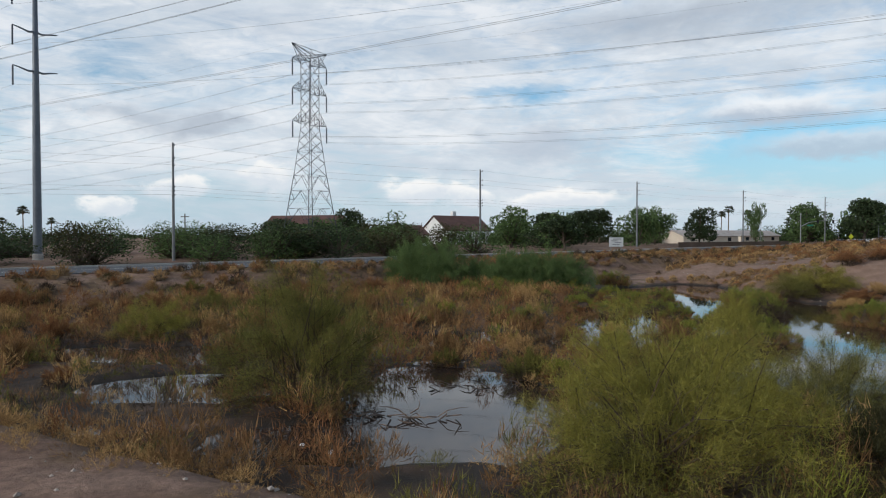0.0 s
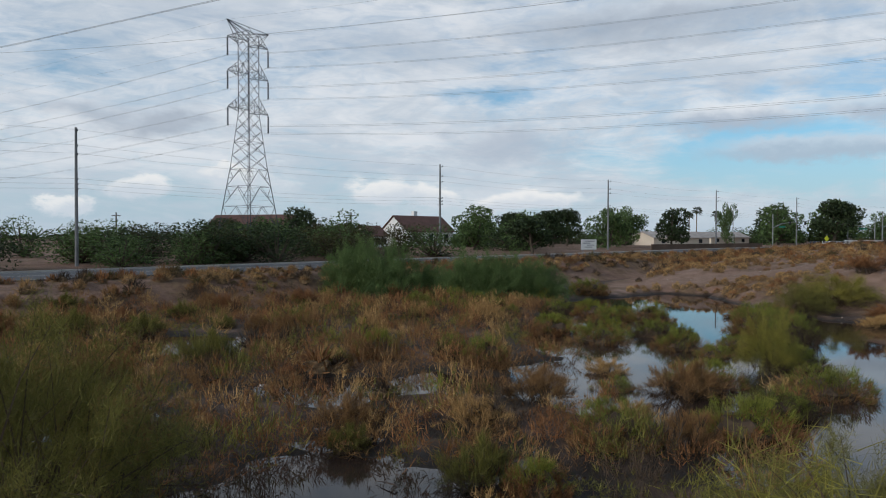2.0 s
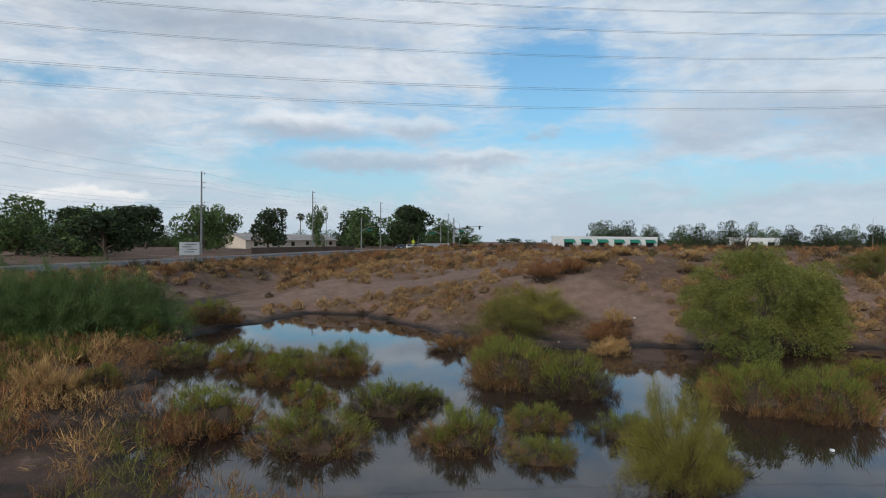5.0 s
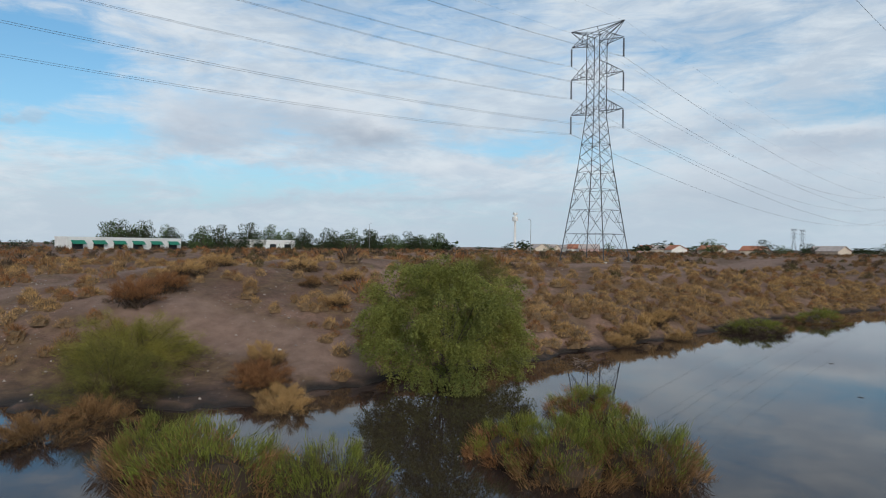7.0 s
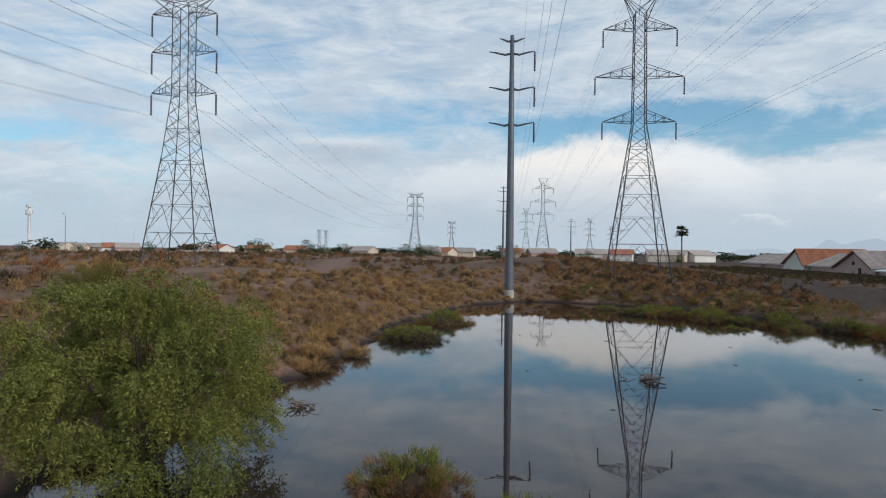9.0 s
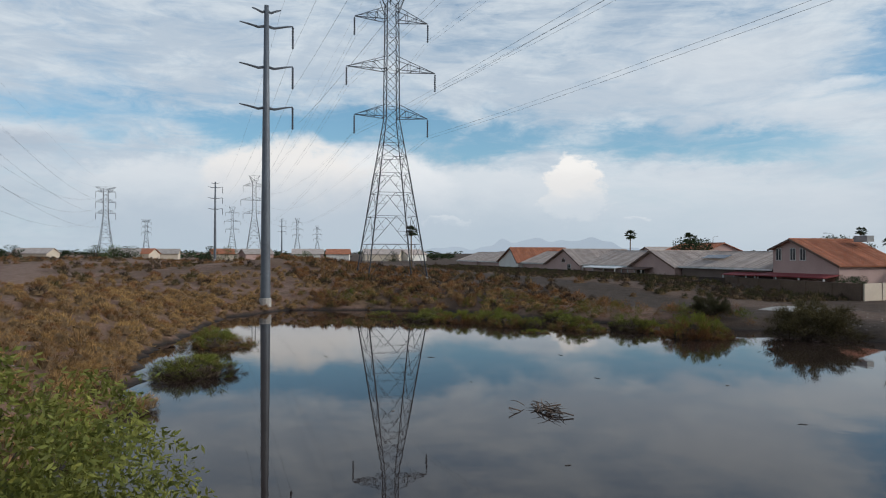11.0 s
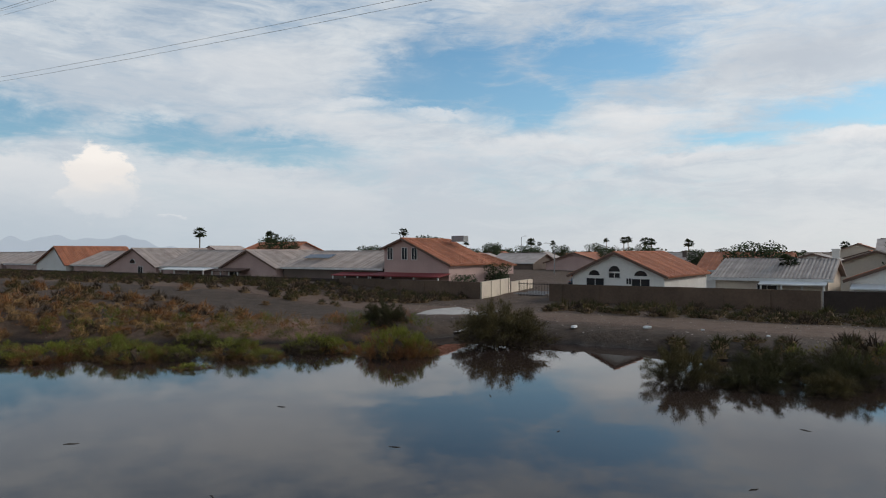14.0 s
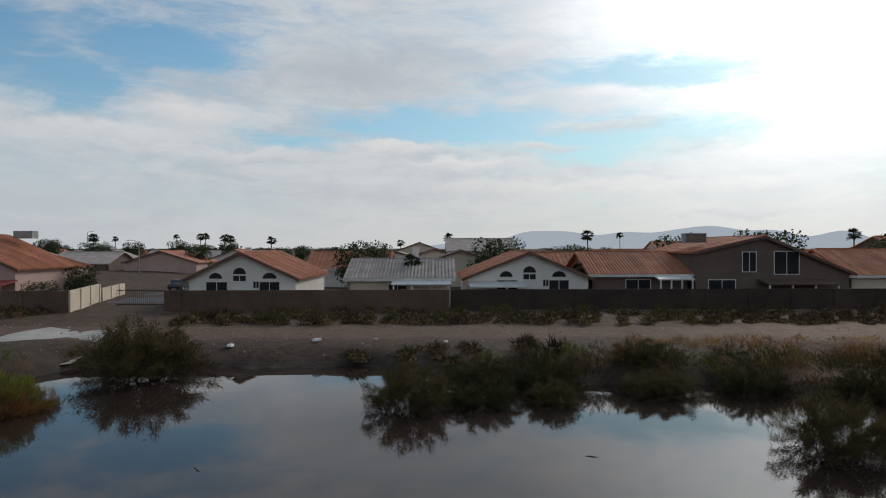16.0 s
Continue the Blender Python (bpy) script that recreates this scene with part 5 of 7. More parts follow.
# garden trees of the estate
for n in range(46):
    es, ed = rng.uniform(-70, 240), rng.uniform(-250, -82)
    if 76 < es < 94:
        continue
    tx, ty = xy(es, ed)
    tree(GARDEN[0], tx, ty, rng.uniform(4, 8), rng.uniform(4.5, 7.0), n * 57, "dark garden tree between the estate houses", group="estate trees")
# distant trees, too far to tell apart
rng = np.random.RandomState(8)
vs, qs, o = [], [], 0
for n in range(400):
    a, far = rng.uniform(0, 2 * math.pi), rng.uniform(330, 950)
    tx, ty, w, h = 40 + far * math.cos(a), 10 + far * math.sin(a), rng.uniform(9, 20), rng.uniform(3.5, 7.0)
    lobes = [(rng.uniform(-0.35, 0.35), rng.uniform(-0.35, 0.35), rng.uniform(0.2, 0.7)) for _ in range(6)]
    v, q = leaf_cloud(rng, lobes, [0.28] * 6, 150, 0.095)
    vs.append(v * [w, w, h] + [tx, ty, ground_at(tx, ty)])
    qs.append(q + o)
    o += len(v)
tagged(put("far_woods", mesh_arrays("far_woods", np.concatenate(vs), [np.concatenate(qs)], M["dark_leaf"])), "low dark green belt of distant trees", "trees", kind="stuff")


# ---- palms ----
def palm_meshes(seed, trunk):
    rng = np.random.RandomState(seed)
    tb = Build()
    tb.tube([(0, 0, -0.3), (0.05, 0, trunk * 0.4), (0.0, 0.08, trunk * 0.8), (0, 0.1, trunk)], [0.26, 0.19, 0.17, 0.2], 9)
    vs, qs, o = [], [], 0
    for k in range(52):
        a, el = rng.uniform(0, 2 * math.pi), rng.uniform(-0.6, 1.25)
        d = np.array([math.cos(a) * math.cos(el), math.sin(a) * math.cos(el), math.sin(el)])
        side = np.array([-math.sin(a), math.cos(a), 0])
        ln = rng.uniform(1.5, 2.1)
        stem_end = np.array([0, 0.1, trunk]) + d * ln * 0.55
        for j in range(11):
            fan = (j - 5) / 5 * 1.15
            e = d * math.cos(fan) + side * math.sin(fan)
            tip = stem_end + e * ln * 0.62 + np.array([0, 0, -0.25 * ln * (1 - 0.3 * math.sin(max(el, 0)))])
            w = np.cross(e, d + 0.01) * 0.0 + np.array([0, 0, 0.045])
            vs += [stem_end - side * 0.03, stem_end + side * 0.03, (stem_end + tip) / 2 + w + side * 0.10, tip, (stem_end + tip) / 2 - w - side * 0.10]
            qs.append([o, o + 1, o + 2, o + 3, o + 4])
            o += 5
        vs += [np.array([0, 0.1, trunk]) - side * 0.04, np.array([0, 0.1, trunk]) + side * 0.04, stem_end + side * 0.02, stem_end - side * 0.02, stem_end - d * 0.01]
        qs.append([o, o + 1, o + 2, o + 4, o + 3])
        o += 5
    skirt = Build().lathe([(0.28, trunk - 1.3), (0.5, trunk - 0.9), (0.42, trunk - 0.2), (0.15, trunk)], 9)
    return tb.mesh("trunk", M["palm_skirt"], True), mesh_arrays("frond_head", np.array(vs), [np.array(qs)], M["palm_leaf"]), skirt.mesh("dead_skirt", M["palm_skirt"])


PALMS = [palm_meshes(70, 10.0), palm_meshes(71, 12.0), palm_meshes(72, 8.0)]


def palm(k, x, y, scale, turn, z):
    ob = thing("fan_palm", pose(x, y, z, 0, 0, turn) @ Matrix.Diagonal((scale, scale, scale, 1)), "tall fan palm with a green head and bare trunk", "palm", "fan palms")
    for name, me in zip(("trunk", "frond_head", "dead_skirt"), PALMS[k]):
        put(name, me, ob)


PALM_ROWS = [(0, 172, -84, 1.05), (0, 152, -149, 1.05), (2, 122, -126, 1.05), (1, 118, -235, 1.1), (2, 71, -247, 1.1), (1, 36, -380, 1.0),
             (0, 34, -262, 1.0), (2, 30, -240, 1.1), (2, 26, -256, 1.1), (0, -24, -173, 1.0), (2, -47, -270, 1.1), (0, -40, -128, 1.0)]
PALM_ROWS_2 = [(1, -164, -268, 1.15), (0, -86, -92, 1.0), (0, 65, -356, 1.0), (0, 77, -476, 1.1), (0, 35, -271, 1.0), (1, -117, 162, 1.0), (0, -149, 221, 1.0),
               (0, -167, 219, 1.0), (1, 116, 294, 1.15), (1, 115, 281, 1.3), (1, 124, 284, 1.15), (2, 95, -178, 1.0), (2, 20, -210, 1.0), (0, 108, -330, 1.0)]
for n, (k, px, py, sc) in enumerate(PALM_ROWS + PALM_ROWS_2):
    palm(k, px, py, sc * 0.86, n * 47, ground_at(px, py))
palm(2, 35.9, -55.6, 0.52, 30, ground_at(35.9, -55.6))
palm(2, 19.5, -49.5, 0.42, 80, ground_at(19.5, -49.5))
palm(2, 12.0, -46.0, 0.42, 10, ground_at(12.0, -46.0))


# ---- ground cover: nobody could count it ----
def tuft_kinds(seed, n, kinds, tilt, length, width, lift, heart=0.0):
    """A few tufts of unit size: triangle corners, and how many triangles are the dull heart."""
    out = []
    for k in range(kinds):
        rng = np.random.RandomState(seed + k)
        if heart:
            way0 = spread_ways(rng, n, 3, 88)
            p = way0 * (heart * rng.uniform(0.55, 1.0, n))[:, None]
            p[:, 2] = np.maximum(p[:, 2], 0.0)
            way = unit(way0 * 0.8 + np.array([0, 0, lift]) + rng.normal(0, 0.42, (n, 3)))
            core = mound(rng, heart * 0.86, segs=7, rings=2)
            out.append((np.concatenate([core, sprig_tris(rng, p, way, length * rng.uniform(0.5, 1.3, n), width)]), len(core) // 3))
        else:
            _, _, _, p, way, ln = shrub_points(rng, 30, n, tilt, length, lift, 0.3, 0.3, 0.6)
            out.append((sprig_tris(rng, p, way, ln, width), 0))
    return out


def cover(name, label, mats, spots, kinds, r, h, seed):
    """Tufts at spots (x, y, size), each a turned and scaled kind; one mesh."""
    rng = np.random.RandomState(seed)
    z = height(spots[:, 0], spots[:, 1])
    vs, which = [], []
    kind = rng.randint(0, len(kinds), len(spots))
    mat = rng.randint(0, len(mats), len(spots))
    turn = rng.uniform(0, 6.283, len(spots))
    tall = rng.uniform(0.7, 1.3, len(spots))
    for k, (v, core) in enumerate(kinds):
        here = np.nonzero(kind == k)[0]
        c, sn = np.cos(turn[here])[:, None], np.sin(turn[here])[:, None]
        size = spots[here, 2][:, None]
        x = (v[:, 0] * c - v[:, 1] * sn) * r * size + spots[here, 0][:, None]
        y = (v[:, 0] * sn + v[:, 1] * c) * r * size + spots[here, 1][:, None]
        zz = v[:, 2] * h * size * tall[here][:, None] + z[here][:, None] - 0.04
        vs.append(np.stack([x, y, zz], -1).reshape(-1, 3))
        slot = np.repeat(mat[here][:, None], len(v) // 3, 1)
        slot[:, :core] = len(mats)
        which.append(slot.ravel())
    ob = put(name, tri_mesh(name, np.concatenate(vs), mats + [M["tuft_heart"]], np.concatenate(which)))
    return tagged(ob, label, "vegetation", kind="stuff")


def scatter(n, seed, x0, x1, y0, y1, keep):
    rng = np.random.RandomState(seed)
    x, y = rng.uniform(x0, x1, n), rng.uniform(y0, y1, n)
    s, d, q = x * SU[0] + y * SU[1], x * SV[0] + y * SV[1], (y - x) * 0.7071
    k = keep(x, y, s, d, q, height(x, y), rng.uniform(0, 1, n), pond_distance(s, d))
    return np.c_[x, y, rng.uniform(0.55, 1.25, n)][k]


def scatter_sd(n, seed, s0, s1, d0, d1):
    rng = np.random.RandomState(seed)
    s, d = rng.uniform(s0, s1, n), rng.uniform(d0, d1, n)
    return np.c_[s * SU[0] + d * SV[0], s * SU[1] + d * SV[1], rng.uniform(0.55, 1.25, n)]


def thinned(spots, gap):
    """One spot a cell of a ragged grid, so that tufts stand apart."""
    cell = np.floor((spots[:, :2] + 0.3 * np.sin(spots[:, 1::-1] * 1.7)) / gap).astype(int)
    _, first = np.unique(cell[:, 0] * 10000 + cell[:, 1], return_index=True)
    return spots[np.sort(first)]


def marsh_keep(x, y, s, d, q, z, u, w):
    return (marsh_amount(x, y, s, d, q) > 0.5) & (z > -0.07) & (w > 0.3) & (u < 0.8 + 0.45 * fbm(x, y, 7, 3, 6.0)) & (d > -5.5)


BRUSH = tuft_kinds(200, 250, 6, 84, 0.27, 0.020, 0.6)
GRASS = tuft_kinds(210, 190, 7, 89, 0.36, 0.042, 0.5, 0.74)
SCRUB = tuft_kinds(220, 140, 6, 84, 0.46, 0.045, 0.45, 0.55)
FAR_SCRUB = tuft_kinds(230, 75, 6, 84, 0.50, 0.070, 0.45, 0.55)
cover("marsh_brush", "rust and tan dry marsh brush on wet mud", [M["rust_sprig"], M["dry_sprig"], M["rust_sprig"], M["straw_sprig"], M["dead_sprig"], M["dry_sprig"], M["olive_sprig"]],
      thinned(scatter(7200, 1, -45, 42, -15, 46, marsh_keep), 0.78), BRUSH, 0.98, 1.05, 11)
cover("marsh_greens", "yellow-green marsh shrubs on wet mud", [M["olive_sprig"], M["lime_sprig"], M["olive_sprig"]],
      scatter(2000, 2, -45, 42, -15, 46, lambda x, y, s, d, q, z, u, w: marsh_keep(x, y, s, d, q, z, u, w) & (fbm(x, y, 17, 2, 8.0) + 0.03 * (x - 18) > 0.25)), BRUSH, 0.9, 1.15, 12)
BARE = lambda x, y, s, d: (np.abs(d - 66 - 5 * np.sin(s / 22)) < 2.4) | ((d < -6) & (d > -16.5)) | ((s > 30) & (s < 35) & (d > 48) & (d < 62))
cover("bank_tufts", "straw-coloured dry grass tufts on the dirt bank", [M["straw_sprig"], M["dry_sprig"], M["straw_sprig"], M["tan_sprig"], M["rust_sprig"], M["tan_sprig"]],
      scatter(24000, 3, 0, 135, -35, 90, lambda x, y, s, d, q, z, u, w: (w > 0.3) & (w < 42) & (marsh_amount(x, y, s, d, q) < 0.4) & (q < 31) & (d > 8)
              & (u < 0.20 + 0.85 * np.exp(-w / 4.0) + 0.34 * fbm(x, y, 9, 3, 3.0) + 0.15 * (1 - smooth(20, 40, s))) & ~BARE(x, y, s, d)), GRASS, 0.60, 0.60, 13)
cover("shore_tufts", "rounded tan dry grass tufts lining the shore", [M["straw_sprig"], M["tan_sprig"], M["straw_sprig"], M["dry_sprig"]],
      scatter(9000, 23, 30, 125, -10, 70, lambda x, y, s, d, q, z, u, w: (w > 0.4) & (w < 9) & (s > 40) & (d > 24) & (u < 0.72 * np.exp(-w / 5.0) + 0.25 * fbm(x, y, 6, 2, 3.0))), GRASS, 0.85, 0.78, 23)
cover("desert_scrub", "sparse brown desert scrub on the flat land", [M["rust_sprig"], M["dead_sprig"], M["dry_sprig"], M["rust_sprig"], M["drab_sprig"], M["dead_sprig"]],
      scatter(7000, 4, -10, 330, -160, 220, lambda x, y, s, d, q, z, u, w: (w > 10) & ((d > 14) | ((s > 92) & (d > -5))) & (q < 31) & (u < 0.6 + 0.6 * fbm(x, y, 30, 2, 3.3)) & ~BARE(x, y, s, d)), FAR_SCRUB, 1.25, 1.05, 14)
verge = np.concatenate([scatter_sd(1500, 5, -40, 210, -25.0, -15.2), scatter_sd(260, 25, 90, 210, -16.8, -8), scatter_sd(36, 26, 44, 58, -5.0, -2.0)])
verge_s = verge[:, :2] @ SU
verge = verge[(height(verge[:, 0], verge[:, 1]) > 0.12) & ((verge_s < 73) | (verge_s > 87))]
# only the darkest sprigs here, so the colours carry the backlit shade
cover("verge_scrub", "brown scrub below the garden walls, backlit shade in its colours", [M["dead_sprig"], M["shade_sprig"], M["dead_sprig"], M["shade_sprig"], M["drab_sprig"]], verge, FAR_SCRUB, 1.0, 0.8, 15)
waterside = scatter_sd(300, 28, 28, 54, -1.5, 7.0)
waterside = waterside[height(waterside[:, 0], waterside[:, 1]) > -0.14]
cover("waterside_brush", "olive-brown brush crowding the muddy shore", [M["drab_sprig"], M["shade_sprig"], M["drab_sprig"], M["dead_sprig"]], waterside, BRUSH, 1.1, 0.85, 28)
far_bank = scatter_sd(900, 29, 88, 190, 2.0, 30.0)
far_bank = far_bank[height(far_bank[:, 0], far_bank[:, 1]) > 0.3]
cover("far_bank_scrub", "rust and dark brown scrub on the far bank", [M["rust_sprig"], M["dead_sprig"], M["rust_sprig"], M["dry_sprig"], M["dead_sprig"], M["drab_sprig"]], far_bank, FAR_SCRUB, 1.1, 0.85, 29)
edge = scatter_sd(260, 27, -10, 42, -6.6, -3.6)
cover("bank_edge_straw", "straw-coloured dry grass along the gravel bank", [M["straw_sprig"], M["dry_sprig"], M["straw_sprig"]], edge, BRUSH, 0.55, 0.5, 18)
cover("shore_weeds", "low green weeds along the flooded shore", [M["green_sprig"], M["olive_sprig"], M["dry_sprig"], M["rust_sprig"]],
      scatter(7000, 6, 25, 120, -40, 12, lambda x, y, s, d, q, z, u, w: (w > 0.1) & (w < 5.5) & (s > 34) & (d < 32) & (d > -2.0) & (u < 0.75) & ((s < 56) | (s > 72))), BRUSH, 0.8, 0.85, 16)
cover("roadside_scrub", "reddish dry brush between marsh and road", [M["rust_sprig"], M["dead_sprig"], M["dry_sprig"], M["tan_sprig"], M["rust_sprig"], M["tan_sprig"], M["drab_sprig"]],
      scatter(16000, 8, -90, 112, -40, 132, lambda x, y, s, d, q, z, u, w: (q > 15) & (q < 32.4) & (w > 3) & ((marsh_amount(x, y, s, d, q) < 0.5))), SCRUB, 1.0, 0.95, 17)
rng = np.random.RandomState(19)
spots = scatter(420, 9, -30, 40, -4, 46, lambda x, y, s, d, q, z, u, w: marsh_keep(x, y, s, d, q, z, u, w))[:85]
for n, (bx, by, size) in enumerate(spots):
    if math.hypot(bx - 21, by) < 0.5 or min(math.hypot(bx - a, by - b) - c for a, b, c, _ in PALO) < 0.4:
        continue
    green = bx > 21 + 8 * math.sin(by * 0.3)
    if green:
        shrub("marsh_shrub", BROOM[n % 4], bx, by, 1.1 * size, 1.35 * size, n * 33, "green and tan desert broom shrub in the marsh", group="marsh shrubs")
    else:
        shrub("marsh_shrub", TAN[n % 4], bx, by, 1.15 * size, 1.3 * size, n * 33, "rusty dry shrub rising from the marsh mud", group="marsh shrubs")


# ---- houses ----
def house(s0, s1, d_front, depth, eave, ridge, wall, roof, label, ridge_s=None, axis="d", base=0.95, windows=(), eave_r=None, far=False,
          canopy=None, chimney=None, tiles=True, name="house"):
    """A stuccoed house. s0..s1 along the row, front wall at d_front, ridge across the row (axis d: gable faces the pond) or along it."""
    ox, oy = xy(s1, d_front)
    hs = thing(name, pose(ox, oy, base, 0, 0, ALONG + 180), label, "house", "houses along the wash")
    W, D, e, r = s1 - s0, depth, eave - base, ridge - base
    er = (eave_r if eave_r is not None else eave) - base
    t, ov = 0.2, 0.5
    # local x from s1 towards s0, local y away from the pond
    if axis == "d":
        p = s1 - ridge_s if ridge_s is not None else W / 2
        outline = [(0, 0), (0, e), (p, r), (W, er), (W, 0)]
        part("front_wall", Build().prism(outline, 0, t), wall, hs)
        part("rear_wall", Build().prism(outline, D - t, D), wall, hs)
        part("side_wall", Build().box(0, t, 0, t, D - t, e - 0.06), wall, hs)
        part("side_wall", Build().box(W - t, t, 0, W, D - t, er - 0.06), wall, hs)
        k1, k2 = (r - e) / p, (r - er) / (W - p)
        slopes = [((-ov, e - k1 * ov), (p, r)), ((p, r), (W + ov, er - k2 * ov))]
        for (xa, za), (xb, zb) in slopes:
            part("roof_slope", Build().slab([(xa, -ov, za + 0.16), (xb, -ov, zb + 0.16), (xb, D + ov, zb + 0.16), (xa, D + ov, za + 0.16)], 0.14), roof, hs)
            if tiles:
                rows = Build()
                ln = math.hypot(xb - xa, zb - za)
                n = max(2, int((D + 2 * ov) / (0.33 if not far else 0.66)))
                for i in range(n):
                    y = -ov + (i + 0.5) * (D + 2 * ov) / n
                    rows.beam((xa, y, za + 0.19), (xb, y, zb + 0.19), 0.17, 0.09)
                part("roof_tiles", rows, roof, hs)
            fascia = Build().beam((xa, -ov - 0.02, za + 0.05), (xb, -ov - 0.02, zb + 0.05), 0.06, 0.26)
            part("bargeboard", fascia, M["trim_brown"], hs)
        caps = Build()
        for i in range(int(D / 0.4)):
            caps.box(p - 0.13, -ov + i * 0.42, r + 0.14, p + 0.13, -ov + i * 0.42 + 0.38, r + 0.27)
        part("ridge_tiles", caps, roof, hs)
    else:
        part("front_wall", Build().box(0, 0, 0, W, t, e), wall, hs)
        part("rear_wall", Build().box(0, D - t, 0, W, D, e), wall, hs)
        gable = [(0, 0), (0, e), (D / 2, r), (D, e), (D, 0)]
        for x in (0, W - t):
            g = Build()
            k = len(gable)
            g.add([(x, y, z) for y, z in gable] + [(x + t, y, z) for y, z in gable],
                  [tuple(range(k))[::-1], tuple(range(k, 2 * k))] + [(i, (i + 1) % k, k + (i + 1) % k, k + i) for i in range(k)])
            part("side_wall", g, wall, hs)
        kk = (r - e) / (D / 2)
        for ya, za, yb, zb in ((-ov, e - kk * ov, D / 2, r), (D / 2, r, D + ov, e - kk * ov)):
            part("roof_slope", Build().slab([(-ov, ya, za + 0.16), (W + ov, ya, za + 0.16), (W + ov, yb, zb + 0.16), (-ov, yb, zb + 0.16)], 0.14), roof, hs)
            if tiles and ya < 0:
                rows = Build()
                n = int((W + 2 * ov) / (0.33 if not far else 0.66))
                for i in range(n):
                    x = -ov + (i + 0.5) * (W + 2 * ov) / n
                    rows.beam((x, ya, za + 0.19), (x, yb, zb + 0.19), 0.17, 0.09)
                part("roof_tiles", rows, roof, hs)
        part("fascia", Build().box(-ov, -ov - 0.05, e - kk * ov - 0.1, W + ov, -ov - 0.005, e - kk * ov + 0.17), M["trim_white"], hs)
        caps = Build()
        for i in range(int(W / 0.4)):
            caps.box(i * 0.42, D / 2 - 0.13, r + 0.14, i * 0.42 + 0.38, D / 2 + 0.13, r + 0.27)
        part("ridge_tiles", caps, roof, hs)
    for wk, ws, wz, ww, wh in windows:
        x, z = s1 - ws, wz - base
        win = new("window")
        win.parent = hs
        win.matrix_basis = pose(x, 0, z)
        if wk == "arch":
            arc = [(ww / 2 * math.cos(math.pi * i / 12), wh * math.sin(math.pi * i / 12)) for i in range(13)]
            part("frame", Build().prism([(a * 1.14, b * 1.12 - 0.05) for a, b in arc], -0.05, 0.02), M["trim_white"], win)
            part("pane", Build().prism(arc, -0.065, 0.0), M["window_glass"], win, "dark glass pane")
        else:
            fr = Build()
            for a in ((-ww / 2 - 0.07, -wh / 2 - 0.07, ww / 2 + 0.07, -wh / 2), (-ww / 2 - 0.07, wh / 2, ww / 2 + 0.07, wh / 2 + 0.07),
                      (-ww / 2 - 0.07, -wh / 2, -ww / 2, wh / 2), (ww / 2, -wh / 2, ww / 2 + 0.07, wh / 2), (-0.03, -wh / 2, 0.03, wh / 2)):
                fr.box(a[0], -0.07, a[1], a[2], 0.03, a[3])
            part("frame", fr, M["trim_white"], win)
            for x0, x1 in ((-ww / 2, -0.03), (0.03, ww / 2)):
                part("pane", Build().box(x0, -0.045, -wh / 2, x1, 0.01, wh / 2), M["window_glass"], win, "dark glass pane")
    if canopy:
        cs0, cs1, cz, cd, cm = canopy
        x0, x1 = s1 - cs1, s1 - cs0
        part("patio_roof", Build().slab([(x0, -cd, cz - base - 0.25), (x1, -cd, cz - base - 0.25), (x1, 0.0, cz - base + 0.1), (x0, 0.0, cz - base + 0.1)], 0.12), cm, hs, "flat patio roof")
        for x in np.linspace(x0 + 0.2, x1 - 0.2, 4):
            part("patio_post", Build().box(x - 0.07, -cd + 0.1, 0, x + 0.07, -cd + 0.24, cz - base - 0.3), M["trim_white"], hs)
    if chimney:
        cs, cd, ch = chimney
        x = s1 - cs
        part("chimney", Build().box(x - 0.6, cd, 0, x + 0.6, cd + 0.8, ch - base).box(x - 0.72, cd - 0.1, ch - base, x + 0.72, cd + 0.9, ch - base + 0.25), wall, hs)
    return hs


W_, P_, C_, B_ = M["stucco_white"], M["stucco_pink"], M["stucco_cream"], M["stucco_brown"]
TT, TP, TG = M["tile_terracotta"], M["tile_pale"], M["tile_grey"]
arches = lambda c, z: (("arch", c + 2.3, z, 1.25, 0.55), ("arch", c, z + 0.42, 1.25, 0.62), ("arch", c - 2.9, z, 1.35, 0.55),
                       ("rect", c, z + 0.0, 1.2, 0.5), ("rect", c + 2.2, z - 0.95, 2.0, 1.2), ("rect", c - 2.9, z - 0.95, 1.9, 1.2), ("rect", c - 1.6, z - 0.6, 0.5, 0.6))
house(66.8, 77.1, -32, 17, 3.75, 6.15, W_, TT, "white stucco house with terracotta gable roof and arched windows", 72.1, windows=arches(72.2, 3.75))
house(38.2, 50.2, -33, 17, 3.7, 6.15, W_, TT, "white stucco house with arched windows and red tile roof", 44.0, windows=arches(44.0, 3.85), canopy=(44.6, 50.0, 3.3, 2.6, M["white_paint"]))
house(51.8, 61.6, -31.5, 12, 3.75, 5.4, C_, TG, "low cream house with pale grey tile roof", axis="s", windows=(("rect", 56.9, 2.75, 1.7, 0.9),), canopy=(51.8, 57.4, 3.55, 1.6, M["white_paint"]))
house(93.2, 103.6, -31, 10.5, 6.75, 7.95, P_, TT, "two-storey pink stucco house with orange tile roof", 100.4, eave_r=4.75,
      windows=(("rect", 102.6, 6.1, 0.8, 1.5), ("rect", 100.2, 6.1, 0.8, 1.5), ("rect", 98.6, 6.1, 0.8, 1.5)), canopy=(93.0, 104.5, 3.55, 2.6, M["red_canopy"]))
